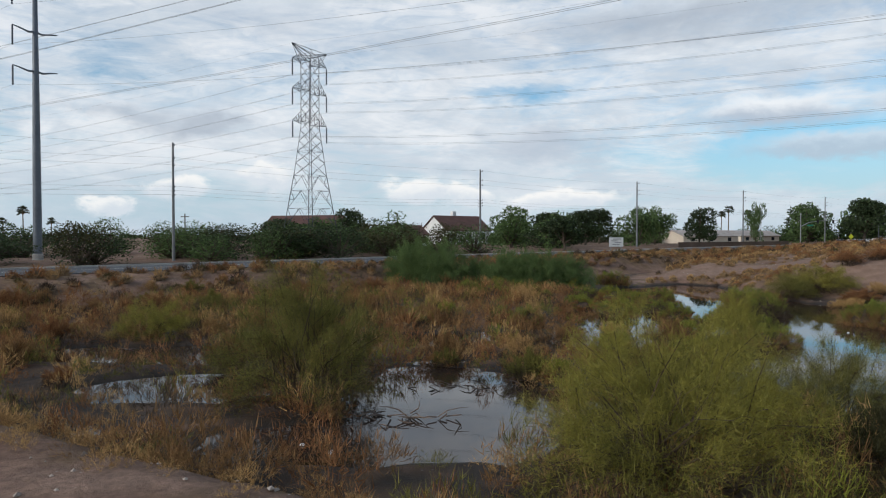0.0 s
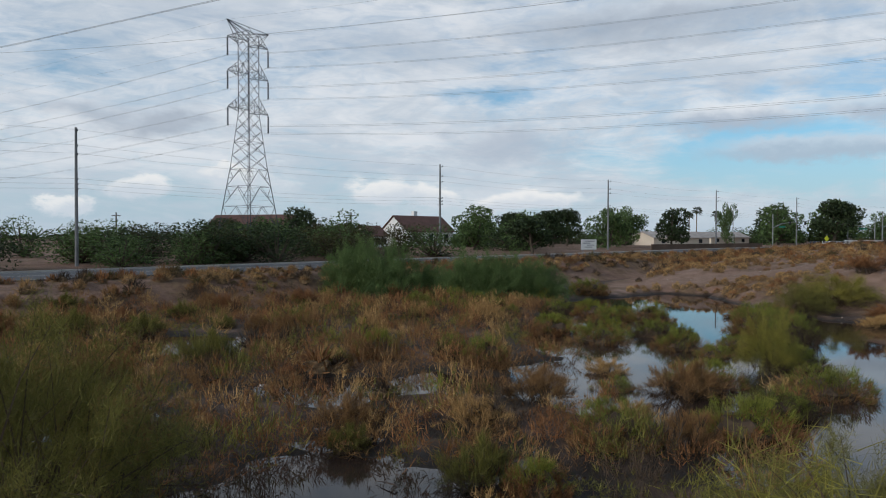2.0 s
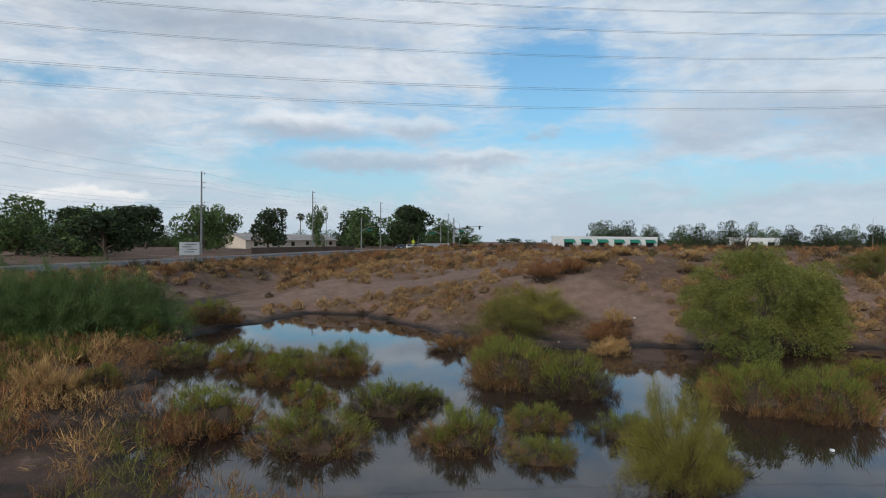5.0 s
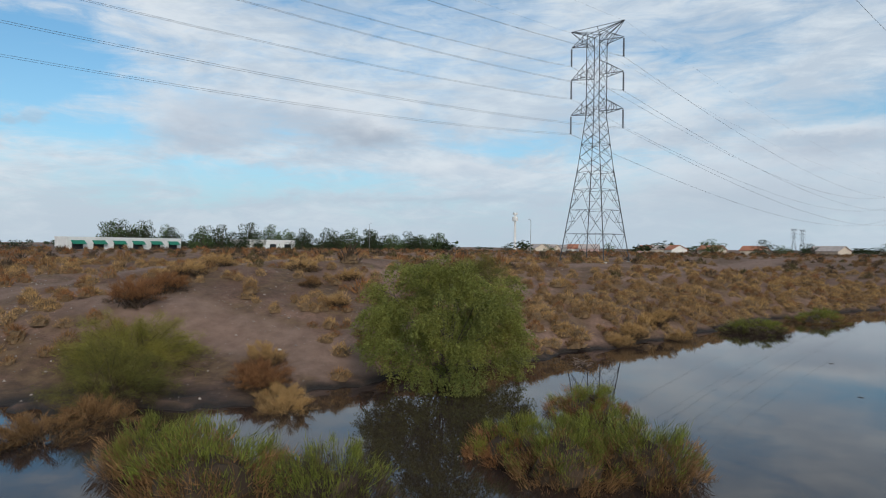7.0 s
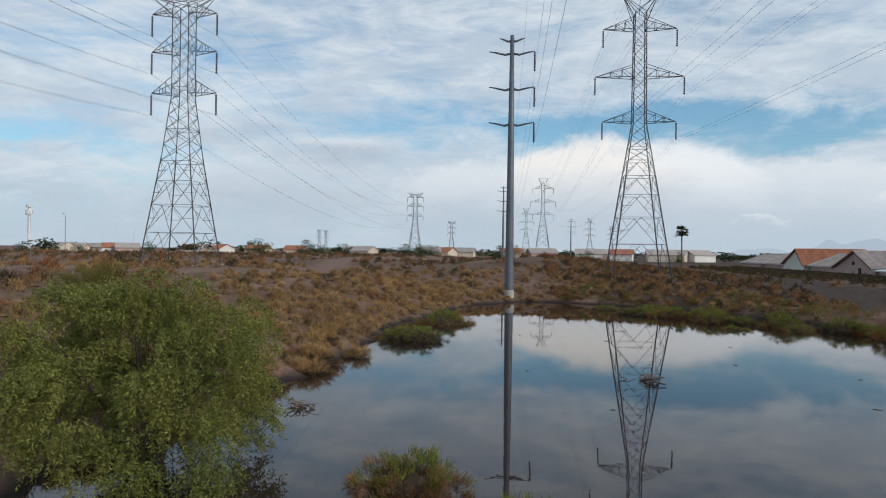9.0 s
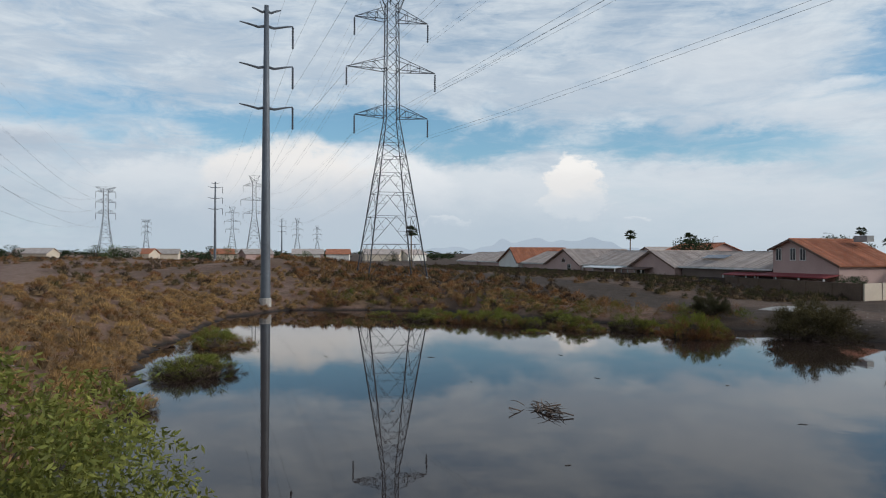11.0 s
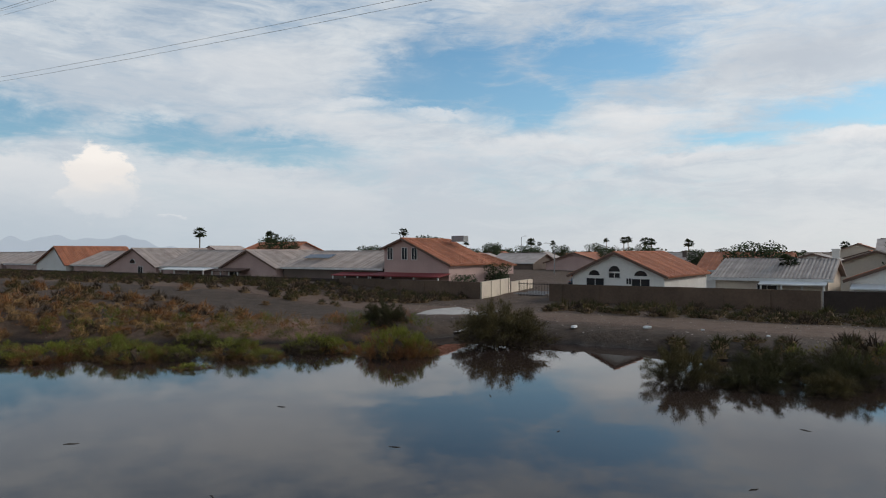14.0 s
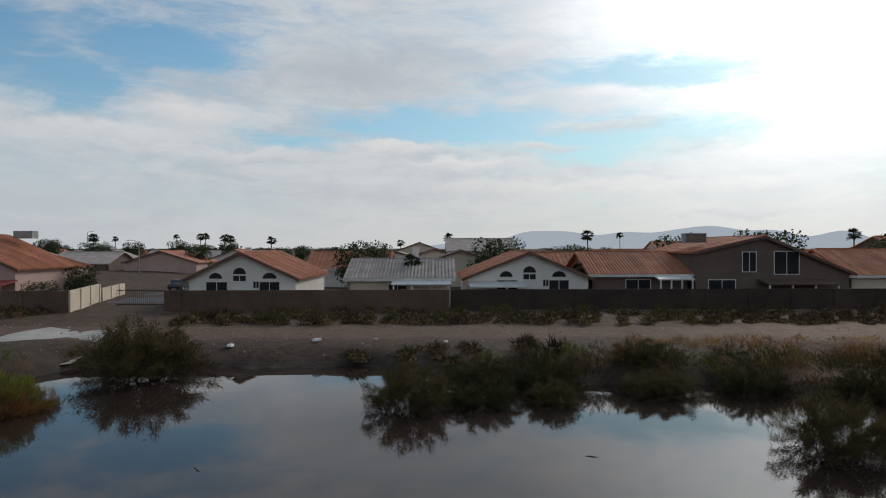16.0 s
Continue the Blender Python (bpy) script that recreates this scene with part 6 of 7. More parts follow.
house(12.4, 27.6, -33, 15, 6.2, 7.7, B_, TT, "dark brown two-storey house with balcony doors and red tile roof", 20.9, eave_r=4.2,
      windows=(("rect", 22.3, 5.3, 1.3, 1.9), ("rect", 18.6, 5.2, 2.4, 2.2), ("rect", 25.0, 2.6, 2.6, 1.8)), canopy=(14.5, 21.5, 3.5, 2.4, M["trim_brown"]))
house(28.0, 37.6, -34, 13, 4.05, 6.1, B_, TT, "brown stucco house with red tile roof", axis="s", canopy=(28.0, 31.5, 3.9, 2.0, M["white_paint"]), windows=(("rect", 33.0, 2.9, 2.4, 1.2),))
house(-1.0, 11.6, -34, 13, 3.95, 6.4, C_, TT, "cream stucco house with red tile roof", axis="s", windows=(("rect", 6.0, 2.8, 2.0, 1.2),))
house(-17, -4, -34, 13, 3.9, 6.2, C_, TT, "cream stucco house with red tile roof", axis="s")
house(124.6, 137.0, -31, 14, 3.9, 6.5, P_, TP, "pale pink stucco house with bleached tile roof", 130.9, windows=(("rect", 134.2, 2.6, 2.2, 1.4),), canopy=(130.5, 137, 3.7, 2.4, M["trim_brown"]))
house(104.8, 124.2, -32, 13, 4.1, 6.3, B_, TP, "brown stucco house with pale tile roof and a solar panel", axis="s", canopy=(104.8, 112, 3.45, 2.4, M["red_canopy"]))
house(155.4, 170.5, -31, 15, 3.8, 6.9, P_, TP, "pale stucco house with arched gable window and bleached tiles", 162.0, windows=(("arch", 162.5, 4.3, 1.6, 0.8), ("rect", 160.0, 3.0, 1.4, 1.6)))
house(138.5, 155.0, -32, 13, 3.9, 6.5, P_, TP, "pink stucco house with pale tile roof", axis="s", canopy=(140, 152, 3.7, 2.6, M["white_paint"]))
house(186, 198, -31, 15, 4.0, 7.4, W_, TT, "white stucco house with orange tile roof", 190)
house(172, 185, -32, 13, 3.9, 6.4, P_, TP, "pink stucco house with pale tile roof", axis="s")
house(200, 214, -32, 13, 3.9, 6.4, P_, TP, "pink stucco house with pale tile roof", axis="s")
house(216, 232, -32, 13, 3.9, 6.2, P_, TP, "pale stucco house with bleached tile roof", axis="s")
# solar panel on the pale roof
so = thing("solar_panel", Matrix.Translation((*xy(119.5, -35.0), 4.1 + 2.2 * 3.5 / 6.5 + 0.42)) @ pose(0, 0, 0, 0, 0, ALONG + 180) @ pose(0, 0, 0, 18.7), "dark blue solar panel mounted on pale roof tiles", "solar panel")
part("frame", Build().box(-2.7, -0.85, -0.05, 2.7, 0.85, 0.0), M["metal_grey"], so)
for k in range(5):
    part("panel", Build().box(-2.65 + k * 1.07, -0.8, 0.004, -2.65 + k * 1.07 + 1.02, 0.8, 0.03), M["solar_glass"], so)
# rooftop cooler
ac = thing("rooftop_cooler", pose(*xy(26.3, -37), 7.2, 0, 0, ALONG), "grey evaporative cooler box on the roof", "air cooler")
part("cabinet", Build().box(-1.1, -0.6, 0, 1.1, 0.6, 1.0), M["metal_grey"], ac)
for k in range(7):
    part("louvre", Build().box(-1.0, 0.6, 0.1 + k * 0.12, 1.0, 0.64, 0.17 + k * 0.12), M["trim_brown"], ac)
ac2 = thing("rooftop_cooler", pose(*xy(97.5, -40), 7.75, 0, 0, ALONG), "grey evaporative cooler box on the roof", "air cooler")
part("cabinet", Build().box(-1.0, -0.6, 0, 1.0, 0.6, 0.8), M["metal_grey"], ac2)

# second and further rows of the estate
rng = np.random.RandomState(21)
for row, (d0, s_lo, s_hi) in enumerate(((-62, -40, 230), (-98, -60, 240), (-128, -60, 240), (-165, -80, 240))):
    s = s_lo
    while s < s_hi:
        w = rng.uniform(11, 15)
        if not (78 < s < 92 or 78 < s + w < 92):
            two = rng.uniform() < 0.12
            e = rng.uniform(3.6, 4.0) + (2.4 if two else 0)
            house(s, s + w, d0 - rng.uniform(0, 4), 12, e, e + rng.uniform(1.8, 2.4), rng.choice([W_, P_, C_, B_]), rng.choice([TT, TT, TP, TG]),
                  "stuccoed house with tile roof further into the estate", axis="d" if rng.uniform() < 0.5 else "s", far=True, tiles=row < 1,
                  chimney=(s + 3, 2.0, e + 2.6) if rng.uniform() < 0.3 else None)
        s += w + rng.uniform(2.0, 4.5)

for n, (gs, gd, gw, gh) in enumerate(((110.5, -49, 8, 7.0), (92.5, -41, 4.5, 4.0), (89.5, -29, 3.2, 2.8), (23.3, -50, 6, 7.8), (45, -60, 7, 7.5), (63, -60, 8, 7.0), (10, -55, 9, 8.5), (-2, -46, 8, 7.5), (150, -55, 8, 7.5))):
    tx, ty = xy(gs, gd)
    tree(GARDEN[0], tx, ty, gw, gh, n * 63, "dense dark garden tree behind the block wall", group="estate trees")
# estate street
st = put("street", Build().box(-3.6, -170, -0.2, 3.6, 0, 0.04).mesh("street", M["asphalt"]), None, "", pose(*xy(85, -36), 1.02, 0, 0, ALONG))
tagged(st, "dark asphalt estate street between houses", "road", kind="structure")


# ---- garden walls ----
def garden_wall(s0, d0, s1, d1, h, mat, label, base=0.9, pilasters=4.0):
    a, b = xy(s0, d0), xy(s1, d1)
    ln, ang = math.hypot(b[0] - a[0], b[1] - a[1]), math.degrees(math.atan2(b[1] - a[1], b[0] - a[0]))
    w = thing("garden_wall", pose(*a, base, 0, 0, ang), label, "wall", "garden walls")
    part("wall_body", Build().box(0, -0.1, -0.4, ln, 0.1, h), mat, w)
    courses = Build()
    for k in range(int(h / 0.2)):
        courses.box(0, 0.1, 0.01 + k * 0.2, ln, 0.112, 0.185 + k * 0.2).box(0, -0.112, 0.01 + k * 0.2, ln, -0.1, 0.185 + k * 0.2)
    part("block_courses", courses, mat, w)
    for k in range(int(ln / pilasters) + 1):
        x = min(k * pilasters, ln - 0.2)
        part("pilaster", Build().box(x, -0.2, -0.4, x + 0.4, 0.2, h + 0.06), mat, w)
    cap = Build()
    for k in range(int(ln / 0.41)):
        cap.box(k * 0.41, -0.13, h, k * 0.41 + 0.4, 0.13, h + 0.05)
    part("cap_course", cap, mat, w)
    return w


garden_wall(85.3, -25.5, 108, -27, 2.0, M["block_tan"], "tan block garden wall on weedy verge")
garden_wall(108.2, -27, 232, -29, 1.85, M["block_dark_shade"], "dark block garden wall behind scrub, shade in its colour")
garden_wall(85.3, -25.5, 88.6, -38, 2.0, M["stucco_cream"], "cream rendered wall flanking the street end")
garden_wall(88.6, -38.2, 91, -49, 1.5, M["stucco_cream"], "low cream rendered wall by the street")
garden_wall(52.0, -28, 77.5, -27, 1.95, M["block_tan"], "tan block garden wall below white houses")
garden_wall(-60, -30, 51.8, -28.2, 1.95, M["block_dark_shade"], "dark block garden wall with deep shade in its colour")
gate = thing("iron_fence", pose(*xy(84.5, -33), 1.0, 0, 0, ALONG + 180), "black iron bar fence across the street end", "fence")
part("rail", Build().box(0, -0.03, 1.5, 6.5, 0.03, 1.56), M["tyre"], gate)
part("rail", Build().box(0, -0.03, 0.15, 6.5, 0.03, 0.21), M["tyre"], gate)
for k in range(33):
    part("bar", Build().box(k * 0.2, -0.012, 0, k * 0.2 + 0.024, 0.012, 1.7), M["tyre"], gate)

# concrete spillway into the pond
sp = Build()
n = 14
for i in range(n + 1):
    t = i / n
    for k in range(7):
        u = (k - 3) / 3
        sp.v.append((u * (2.6 + 1.2 * t), -9.5 + 9.5 * t, 0.95 - 0.95 * smooth(0.35, 1.0, np.array(t)) + 0.25 * u * u))
    sp.n += 7
for i in range(n):
    for k in range(6):
        sp.f[4].append([i * 7 + k, i * 7 + k + 1, i * 7 + k + 8, i * 7 + k + 7])
spill = put("spillway", sp.mesh("spillway", M["concrete"], True), None, "", pose(*xy(77.0, -3.0), 0.1, 0, 0, ALONG))
tagged(spill, "pale concrete spillway apron sloping to the water", "spillway", kind="structure")


# ---- beyond the road and the far side ----
def block_building(x, y, z, w, d, h, turn, mat, label, windows=0, roof=None, awning=None):
    b = thing("low_building", pose(x, y, z, 0, 0, turn), label, "building")
    part("wall", Build().box(0, 0, 0, w, d, h), mat, b)
    part("parapet", Build().box(-0.1, -0.1, h, w + 0.1, d + 0.1, h + 0.35), roof or mat, b)
    for k in range(windows):
        cx = (k + 0.5) * w / windows
        part("window", Build().box(cx - 1.6, -0.05, h * 0.3, cx + 1.6, 0.0, h * 0.72), M["window_glass"], b)
        if awning:
            part("awning", Build().slab([(cx - 2.0, -1.2, h * 0.66), (cx + 2.0, -1.2, h * 0.66), (cx + 2.0, 0, h * 0.88), (cx - 2.0, 0, h * 0.88)], 0.08), awning, b)
    return b


block_building(166.3, 169.5, 2.4, 38, 5, 4.6, -9, M["white_paint"], "long low white commercial building with green awnings", 6, None, M["green_paint"])
block_building(262, 178, 2.4, 22, 14, 5.0, -22, M["white_paint"], "white flat-roofed commercial building", 3)


def plain_house(x, y, z, w, d, e, r, turn, wall, roof, label):
    h = thing("house", pose(x, y, z, 0, 0, turn), label, "house")
    part("wall", Build().box(0, 0, 0, w, d, e), wall, h)
    for y0, z0, y1, z1 in ((-0.5, e - 0.1, d / 2, r), (d / 2, r, d + 0.5, e - 0.1)):
        part("roof_slope", Build().slab([(-0.5, y0, z0), (w + 0.5, y0, z0), (w + 0.5, y1, z1), (-0.5, y1, z1)], 0.18), roof, h)
    for x0 in (0, w - 0.2):
        g = Build().add([(x0, 0, e), (x0, d, e), (x0, d / 2, r - 0.15), (x0 + 0.2, 0, e), (x0 + 0.2, d, e), (x0 + 0.2, d / 2, r - 0.15)],
                        [(0, 2, 1), (3, 4, 5), (0, 3, 5, 2), (1, 2, 5, 4)])
        part("gable", g, wall, h)
    for k in range(3):
        part("window", Build().box(w * (k + 0.5) / 3 - 0.7, -0.04, e * 0.35, w * (k + 0.5) / 3 + 0.7, 0.0, e * 0.8), M["window_glass"], h)
    return h


SD_ = M["shingle_dark"]
big = plain_house(3.9, 169.5, 2.8, 16, 12, 4.3, 8.6, 42, M["white_paint"], SD_, "white gabled house with dark red-brown roof beyond the road")
part("chimney", Build().box(7.2, 6.6, 7.6, 8.4, 7.8, 9.9), M["white_paint"], big, "white chimney stack")
plain_house(-4.5, 156.4, 2.8, 5.5, 8, 3.0, 5.6, 42, M["white_paint"], SD_, "small white gabled house with dark red-brown roof")
plain_house(-36, 132, 2.7, 18, 10, 4.2, 7.6, -12, M["stucco_brown"], SD_, "brown single-storey house with dark roof behind trees")
plain_house(72, 183, 2.9, 22, 9, 2.6, 4.3, 30, M["stucco_cream"], TG, "low cream house with grey roof beyond the road")
plain_house(98, 213, 3.0, 18, 9, 2.6, 4.3, 30, M["stucco_cream"], TG, "low cream house with grey roof beyond the road")
# far pale estate along the eastern skyline
rng = np.random.RandomState(31)
for n in range(44):
    s, d = 330 + rng.uniform(0, 60), 40 + n * 7.5 - 150
    x, y = xy(s, d + 60)
    if n % 5 == 3 or rng.uniform() < 0.22:
        tree(THICKET[n % 2], x - 14, y, rng.uniform(7, 12), rng.uniform(4.5, 7.5), n * 31, "dark tree between distant houses on the skyline", group="skyline trees")
        continue
    plain_house(x, y, 2.4, rng.uniform(9, 13), 9, 3.2, 5.4, ALONG + 90 + rng.uniform(-30, 30), rng.choice([W_, P_, C_, C_]), rng.choice([TP, TP, TG, TT]), "pale distant house with bleached roof on the skyline")

# water tower mast
mast = thing("cell_mast", pose(521, 129, 2.4), "slender white cellular mast on the skyline", "mast")
part("shaft", Build().lathe([(1.1, 0), (0.8, 20), (0.75, 28.5)], 10), M["white_paint"], mast)
part("head", Build().lathe([(2.0, 22.5), (2.0, 25.5)], 10).lathe([(1.7, 27), (1.7, 28.6)], 10), M["white_paint"], mast)

# roadside sign board
sg = thing("sign_board", pose(37.0, 82.5, ground_at(37.0, 82.5), 0, 0, 25), "white notice board on two posts beside the road", "sign")
for x in (-0.9, 0.9):
    part("post", Build().box(x - 0.05, -0.05, -0.3, x + 0.05, 0.05, 1.4), M["metal_grey"], sg)
part("board", Build().box(-1.25, -0.09, 1.2, 1.25, -0.05, 2.6), M["white_paint"], sg)
for k, (x0, x1) in enumerate(((-0.6, 0.9), (-0.9, 0.2), (-0.3, 0.9), (-0.7, 0.6))):
    part("text_bar", Build().box(x0, -0.096, 2.3 - k * 0.27, x1, -0.09, 2.4 - k * 0.27), M["metal_grey"], sg)
ys = thing("warning_sign", pose(104.5, 153.2, ground_at(104.5, 153.2), 0, 0, 20), "fluorescent yellow-green diamond road sign on a post", "sign")
part("post", Build().lathe([(0.05, -0.3), (0.05, 3.2)], 6), M["metal_grey"], ys)
part("plate", Build().add([(0, -0.06, 1.5), (0.75, -0.06, 2.25), (0, -0.06, 3.0), (-0.75, -0.06, 2.25), (0, -0.03, 1.5), (0.75, -0.03, 2.25), (0, -0.03, 3.0), (-0.75, -0.03, 2.25)],
                          [(0, 1, 2, 3), (7, 6, 5, 4), (0, 4, 5, 1), (1, 5, 6, 2), (2, 6, 7, 3), (3, 7, 4, 0)]), M["yellow_paint"], ys)


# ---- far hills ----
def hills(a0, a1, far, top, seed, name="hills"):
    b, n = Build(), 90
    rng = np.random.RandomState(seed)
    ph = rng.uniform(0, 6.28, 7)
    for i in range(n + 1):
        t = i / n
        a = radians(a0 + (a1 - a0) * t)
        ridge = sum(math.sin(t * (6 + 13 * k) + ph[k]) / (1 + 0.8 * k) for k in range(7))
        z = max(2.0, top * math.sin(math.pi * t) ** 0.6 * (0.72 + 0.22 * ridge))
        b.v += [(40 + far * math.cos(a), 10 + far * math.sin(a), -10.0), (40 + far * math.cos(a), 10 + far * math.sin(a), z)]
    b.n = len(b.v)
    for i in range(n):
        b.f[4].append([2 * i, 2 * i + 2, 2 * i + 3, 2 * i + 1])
    return tagged(put(name, b.mesh(name, M["hills"])), "distant mountain range, its blue haze painted as a glow", "mountains", kind="structure")


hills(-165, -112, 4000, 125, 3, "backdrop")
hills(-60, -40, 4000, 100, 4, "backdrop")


# ---- small things ----
def sticks(name, x, y, z, n, spread, length, seed, label, category="driftwood"):
    rng = np.random.RandomState(seed)
    ob = thing(name, pose(x, y, z), label, category)
    for k in range(n):
        a, px, py = rng.uniform(0, 6.28), rng.normal(0, spread), rng.normal(0, spread * 0.45)
        ln, up = length * rng.uniform(0.4, 1.1), rng.uniform(-0.05, 0.35)
        p0 = Vector((px, py, rng.uniform(-0.06, 0.06)))
        d = Vector((math.cos(a), math.sin(a) * 0.6, up)) * ln
        bend = Vector((rng.normal(0, 0.12), rng.normal(0, 0.12), rng.uniform(0, 0.14)))
        r = rng.uniform(0.012, 0.03)
        part("branch", Build().tube([p0, p0 + d * 0.35 + bend, p0 + d * 0.7 + bend * 0.7, p0 + d], [r, r * 0.9, r * 0.6, r * 0.25], 5), M["stick"], ob)
    return ob


M["stick"] = material("bleached_stick", (0.20, 0.145, 0.11), 0.9, (0.10, 0.07, 0.055), 3)
M["foam"] = material("white_litter", (0.78, 0.77, 0.74), 0.6, (0.66, 0.65, 0.62), 4)
sticks("driftwood_raft", 60.15, 4.05, 0.03, 40, 0.6, 1.2, 41, "tangle of bleached branches floating in the water")
sticks("driftwood_raft", 59.0, 20.4, 0.03, 26, 0.45, 0.8, 42, "dark floating clump of twigs near the bank")
sticks("driftwood_raft", 17.3, -5.2, 0.02, 26, 1.0, 0.9, 43, "scattered dark twigs in shallow water")
sticks("driftwood_raft", 19.0, -1.0, 0.02, 22, 1.1, 0.8, 44, "scattered dark twigs in shallow water")
sticks("driftwood_raft", 34.5, 14.9, 0.02, 20, 0.5, 0.7, 45, "pale broken twigs beside a broom bush")
for n, (tx, ty, size) in enumerate([(63.0, -3.5, 0.5), (57.8, -6.4, 0.35), (66.5, 1.8, 0.4), (52.6, -1.2, 0.45), (60.8, -12.0, 0.6), (69.0, -8.4, 0.5), (55.4, 9.0, 0.3), (49.2, -8.0, 0.5), (73.6, -2.0, 0.6), (64.2, 8.4, 0.3), (78.0, 2.4, 0.7), (45.6, 2.0, 0.4)]):
    tw = put("floating_twig", Build().tube([(-size * 0.4, 0, 0.004), (-size * 0.12, size * 0.06, 0.014), (size * 0.16, -size * 0.02, 0.012), (size * 0.4, size * 0.05, 0.004)], [0.006, 0.013, 0.011, 0.004], 5).mesh("floating_twig", M["bark"]), None, "", pose(tx, ty, 0.0, 0, 0, n * 71))
    tagged(tw, "dark wet twig floating on the still water", "twig", "floating twigs")
for n, (tx, ty, size) in enumerate([(52.0, -31.6, 0.42), (57.0, -32.3, 0.40), (16.0, -8.6, 0.18), (15.1, -8.0, 0.12), (24.8, -5.6, 0.22), (43.5, 15.9, 0.1), (63.5, -33.0, 0.2),
                                    (48.5, -30.8, 0.2), (38.9, 14.6, 0.12), (45.2, -27.5, 0.25), (58.2, 26.3, 0.12), (64.0, 23.2, 0.14), (51.5, 33.0, 0.16), (13.3, 10.6, 0.16)]):
    rng = np.random.RandomState(80 + n)
    tr = Build()
    tr.lathe([(size * 0.3, 0), (size * 0.5, size * 0.12), (size * 0.46, size * 0.4), (size * 0.2, size * 0.5)], 7)
    tr.v = [(a * 1.5 + rng.normal(0, size * 0.06), b + rng.normal(0, size * 0.06), c) for a, b, c in tr.v]
    ob = put("litter", tr.mesh("litter", M["foam"]), None, "", pose(tx, ty, max(0.0, ground_at(tx, ty)), 0, 0, n * 50))
    tagged(ob, "crumpled piece of white litter", "litter", "scattered litter")

# loose stones on the bare dirt
rng = np.random.RandomState(90)
sx, sy = np.concatenate([rng.uniform(-5, 75, 5200), rng.uniform(40, 90, 2600)]), np.concatenate([rng.uniform(-62, -4, 5200), rng.uniform(14, 60, 2600)])
ss, sdd = sx * SU[0] + sy * SU[1], sx * SV[0] + sy * SV[1]
okay = ((sdd < -4) & (sdd > -17) & (ss > 0)) | ((sdd > 47) & (pond_distance(ss, sdd) > 0.5))
sx, sy = sx[okay], sy[okay]
sz = height(sx, sy)
size = 0.03 + 0.07 * rng.uniform(0, 1, len(sx)) ** 3
octa = np.array([(1, 0, 0), (0, 1, 0), (-1, 0, 0), (0, -1, 0), (0, 0, 0.7), (0, 0, -0.5)], float)
v = octa[None] * (size[:, None, None] * rng.uniform(0.6, 1.3, (len(sx), 6, 1))) + np.stack([sx, sy, sz + size * 0.2], -1)[:, None]
faces = np.array([(0, 1, 4), (1, 2, 4), (2, 3, 4), (3, 0, 4), (1, 0, 5), (2, 1, 5), (3, 2, 5), (0, 3, 5)])
M["stone"] = material("loose_stone", (0.36, 0.30, 0.25), 0.95, (0.24, 0.19, 0.155), 2, island=0.35)
st = put("loose_stones", mesh_arrays("loose_stones", v.reshape(-1, 3), [(faces[None] + (np.arange(len(sx)) * 6)[:, None, None]).reshape(-1, 3)], M["stone"]))
tagged(st, "small loose stones strewn on bare dirt", "stones", kind="stuff")


# ---- vehicles ----
def car_meshes():
    body = Build()
    side = [(-2.15, 0.35), (-2.2, 0.75), (-1.9, 0.92), (-1.25, 0.98), (-0.75, 1.42), (0.75, 1.45), (1.4, 1.02), (2.1, 0.95), (2.2, 0.6), (2.15, 0.35)]
    body.prism(side, -0.82, 0.82)
    glass = Build().prism([(-1.14, 1.02), (-0.72, 1.37), (0.70, 1.39), (1.26, 1.04)], -0.84, 0.84)
    return body, glass


def car(x, y, z, turn, paint, label):
    c = thing("parked_car", pose(x, y, z, 0, 0, turn), label, "car", "parked cars")
    body, glass = car_meshes()
    part("body", body, paint, c)
    part("side_window", glass, M["window_glass"], c, "dark side windows")
    part("windscreen", Build().slab([(-1.2, -0.72, 1.03), (-0.78, -0.66, 1.41), (-0.78, 0.66, 1.41), (-1.2, 0.72, 1.03)], 0.02), M["window_glass"], c)
    for wx in (-1.35, 1.35):
        for wy in (-0.80, 0.80):
            w = Build()
            w.lathe([(0.33, -0.1), (0.33, 0.1)], 12)
            wh = part("wheel", w, M["tyre"], c, "", pose(wx, wy, 0.33, 90))
            part("rim", Build().lathe([(0.19, -0.115), (0.19, 0.115)], 10), M["metal_grey"], wh)
    for s in (-1, 1):
        part("headlight", Build().box(-2.23, s * 0.6 - 0.18, 0.66, -2.15, s * 0.6 + 0.18, 0.78), M["trim_white"], c)
        part("tail_light", Build().box(2.12, s * 0.62 - 0.16, 0.72, 2.2, s * 0.62 + 0.16, 0.86), M["red_canopy"], c)


M["paint_dark"] = material("dark_car_paint", (0.03, 0.035, 0.045), 0.25, spec=0.6)
M["paint_silver"] = material("silver_car_paint", (0.45, 0.46, 0.48), 0.3, metal=0.5)
for n, (s, d, mat, word) in enumerate([(82.6, -52, "white_paint", "white"), (82.6, -62, "paint_silver", "silver"), (87.6, -58, "paint_dark", "dark"), (87.6, -74, "white_paint", "white"),
                                       (82.6, -78, "white_paint", "white"), (87.6, -92, "white_paint", "white"), (82.6, -96, "paint_dark", "dark"), (82.6, -112, "paint_silver", "silver"), (87.6, -120, "white_paint", "white")]):
    car(*xy(s, d), 1.06, ALONG + 90, M[mat], word + " saloon car parked in the estate street")
for n, (x, y, mat, word) in enumerate([(107, 164, "paint_dark", "dark"), (112, 168, "white_paint", "white"), (116, 172, "paint_silver", "silver"), (121, 177, "white_paint", "white")]):
    car(x, y, float(road_level(170)) + 0.06, 45, M[mat], word + " car waiting on the road by the crossing")


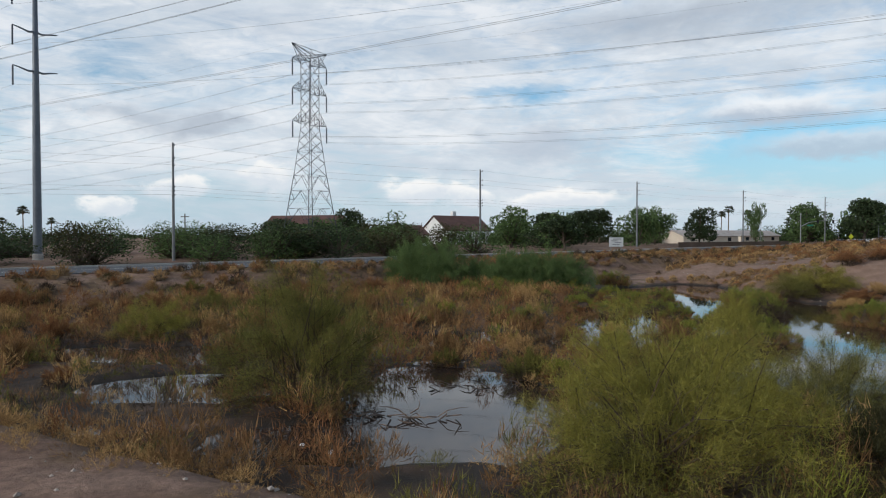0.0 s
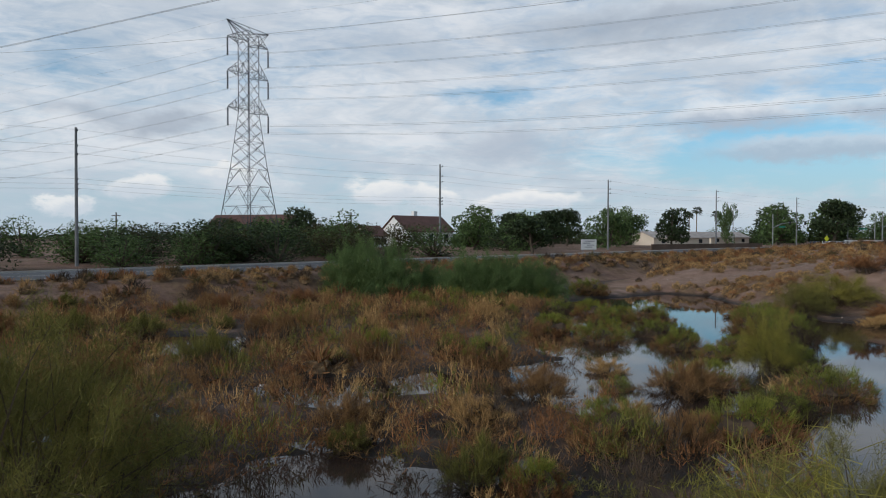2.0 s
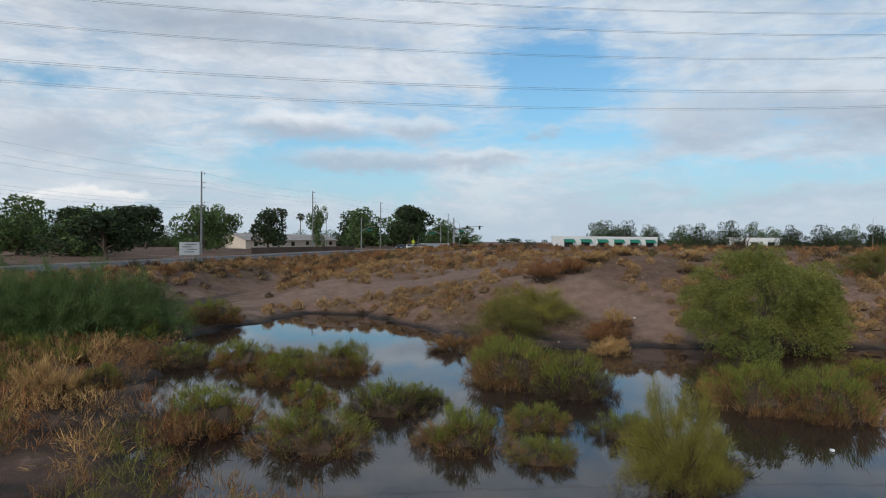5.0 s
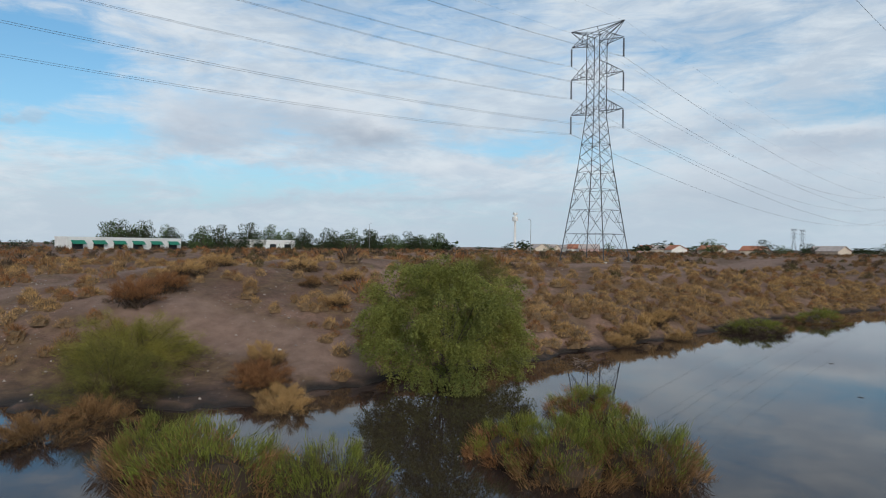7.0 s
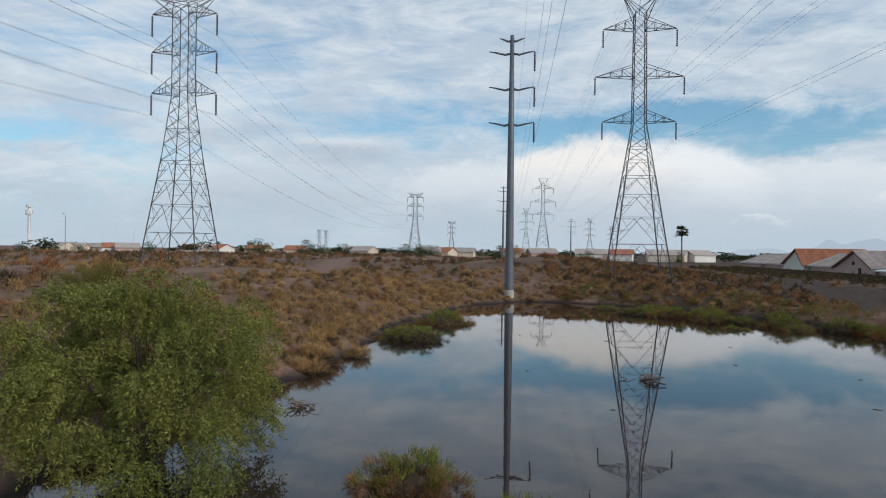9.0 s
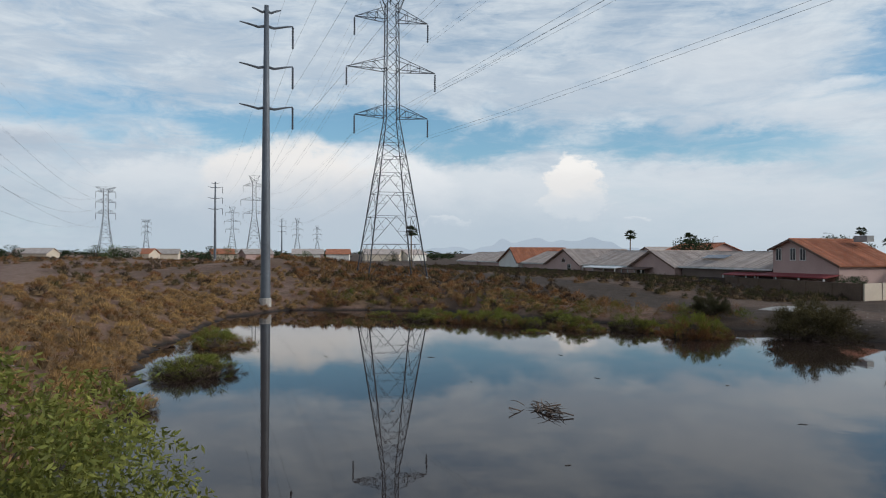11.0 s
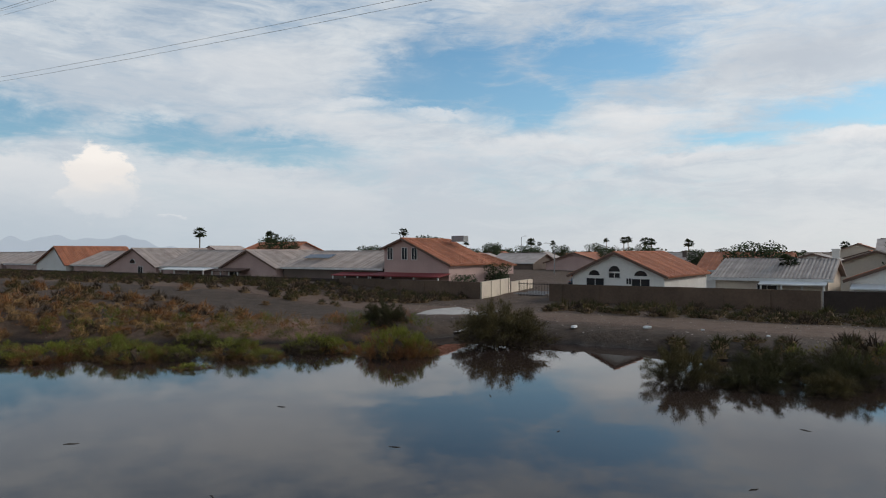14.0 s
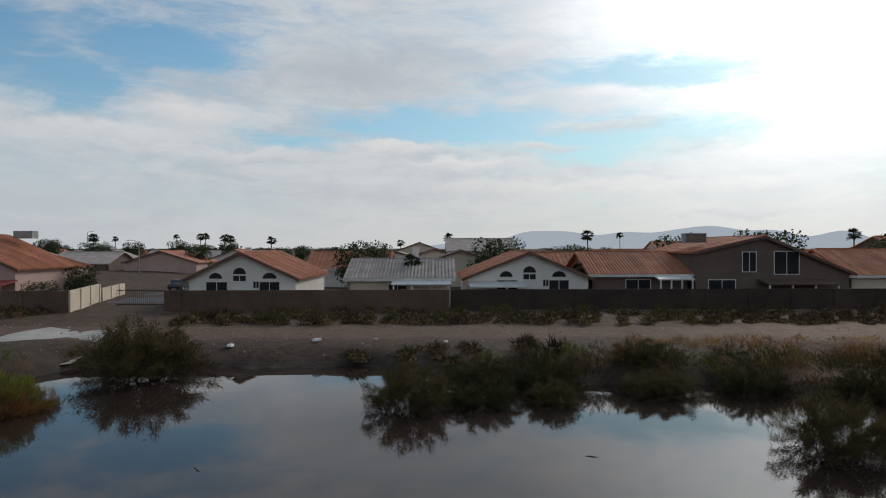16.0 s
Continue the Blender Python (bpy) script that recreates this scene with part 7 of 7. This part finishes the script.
# ---- street furniture ----
def street_lamp(x, y, z, h, turn):
    l = thing("street_lamp", pose(x, y, z, 0, 0, turn), "slim grey street lamp with a curved arm", "street lamp", "street lamps")
    part("post", Build().lathe([(0.11, -0.3), (0.07, h)], 8), M["metal_grey"], l)
    part("arm", Build().tube([(0, 0, h - 0.05), (0.8, 0, h + 0.35), (2.0, 0, h + 0.45)], [0.05, 0.045, 0.04], 6), M["metal_grey"], l)
    part("lamp_head", Build().box(1.9, -0.12, h + 0.36, 2.6, 0.12, h + 0.48), M["metal_grey"], l)


for n, (x, y, h) in enumerate([(310, 148, 12), (150, 205, 10), (92, 178, 9.5), (420, 60, 11), (128, -150, 8), (96, -140, 8), (60, -120, 5.5), (175, 240, 10), (240, 60, 10), (70, -175, 8)]):
    street_lamp(x, y, ground_at(x, y), h, n * 67)


def signal_mast(x, y, turn):
    z = ground_at(x, y)
    g = thing("signal_mast", pose(x, y, z, 0, 0, turn), "grey traffic signal mast with a curved arm and green name plate", "traffic light", "signal masts")
    part("post", Build().lathe([(0.16, -0.3), (0.12, 9.0)], 8), M["metal_grey"], g)
    part("mast_arm", Build().tube([(0, 0, 5.0), (3, 0, 6.2), (7, 0, 6.7), (13, 0, 6.8)], [0.13, 0.11, 0.09, 0.06], 6), M["metal_grey"], g)
    for x0 in (6, 11.5):
        part("signal_head", Build().box(x0 - 0.2, -0.2, 5.9, x0 + 0.2, 0.15, 7.0), M["tyre"], g)
    part("name_plate", Build().box(2.2, -0.05, 5.1, 4.4, 0.0, 5.6), M["green_paint"], g)


signal_mast(106, 186, 20)
signal_mast(150, 214, 160)
signal_mast(127, 170, 15)


def low_wall(x0, y0, x1, y1, h, mat, label):
    ln, ang = math.hypot(x1 - x0, y1 - y0), math.degrees(math.atan2(y1 - y0, x1 - x0))
    w = thing("low_wall", pose(x0, y0, ground_at(x0, y0), 0, 0, ang), label, "wall")
    part("wall_body", Build().box(0, -0.1, -0.5, ln, 0.1, h), mat, w)
    cap = Build()
    for k in range(int(ln / 0.82)):
        cap.box(k * 0.82, -0.14, h, k * 0.82 + 0.8, 0.14, h + 0.07)
    part("cap_course", cap, mat, w)


low_wall(58, 131, 96, 169, 1.1, M["block_tan"], "low tan block wall behind the pavement")
low_wall(126, 186, 150, 208, 1.7, M["white_paint"], "white boundary wall beside the road")
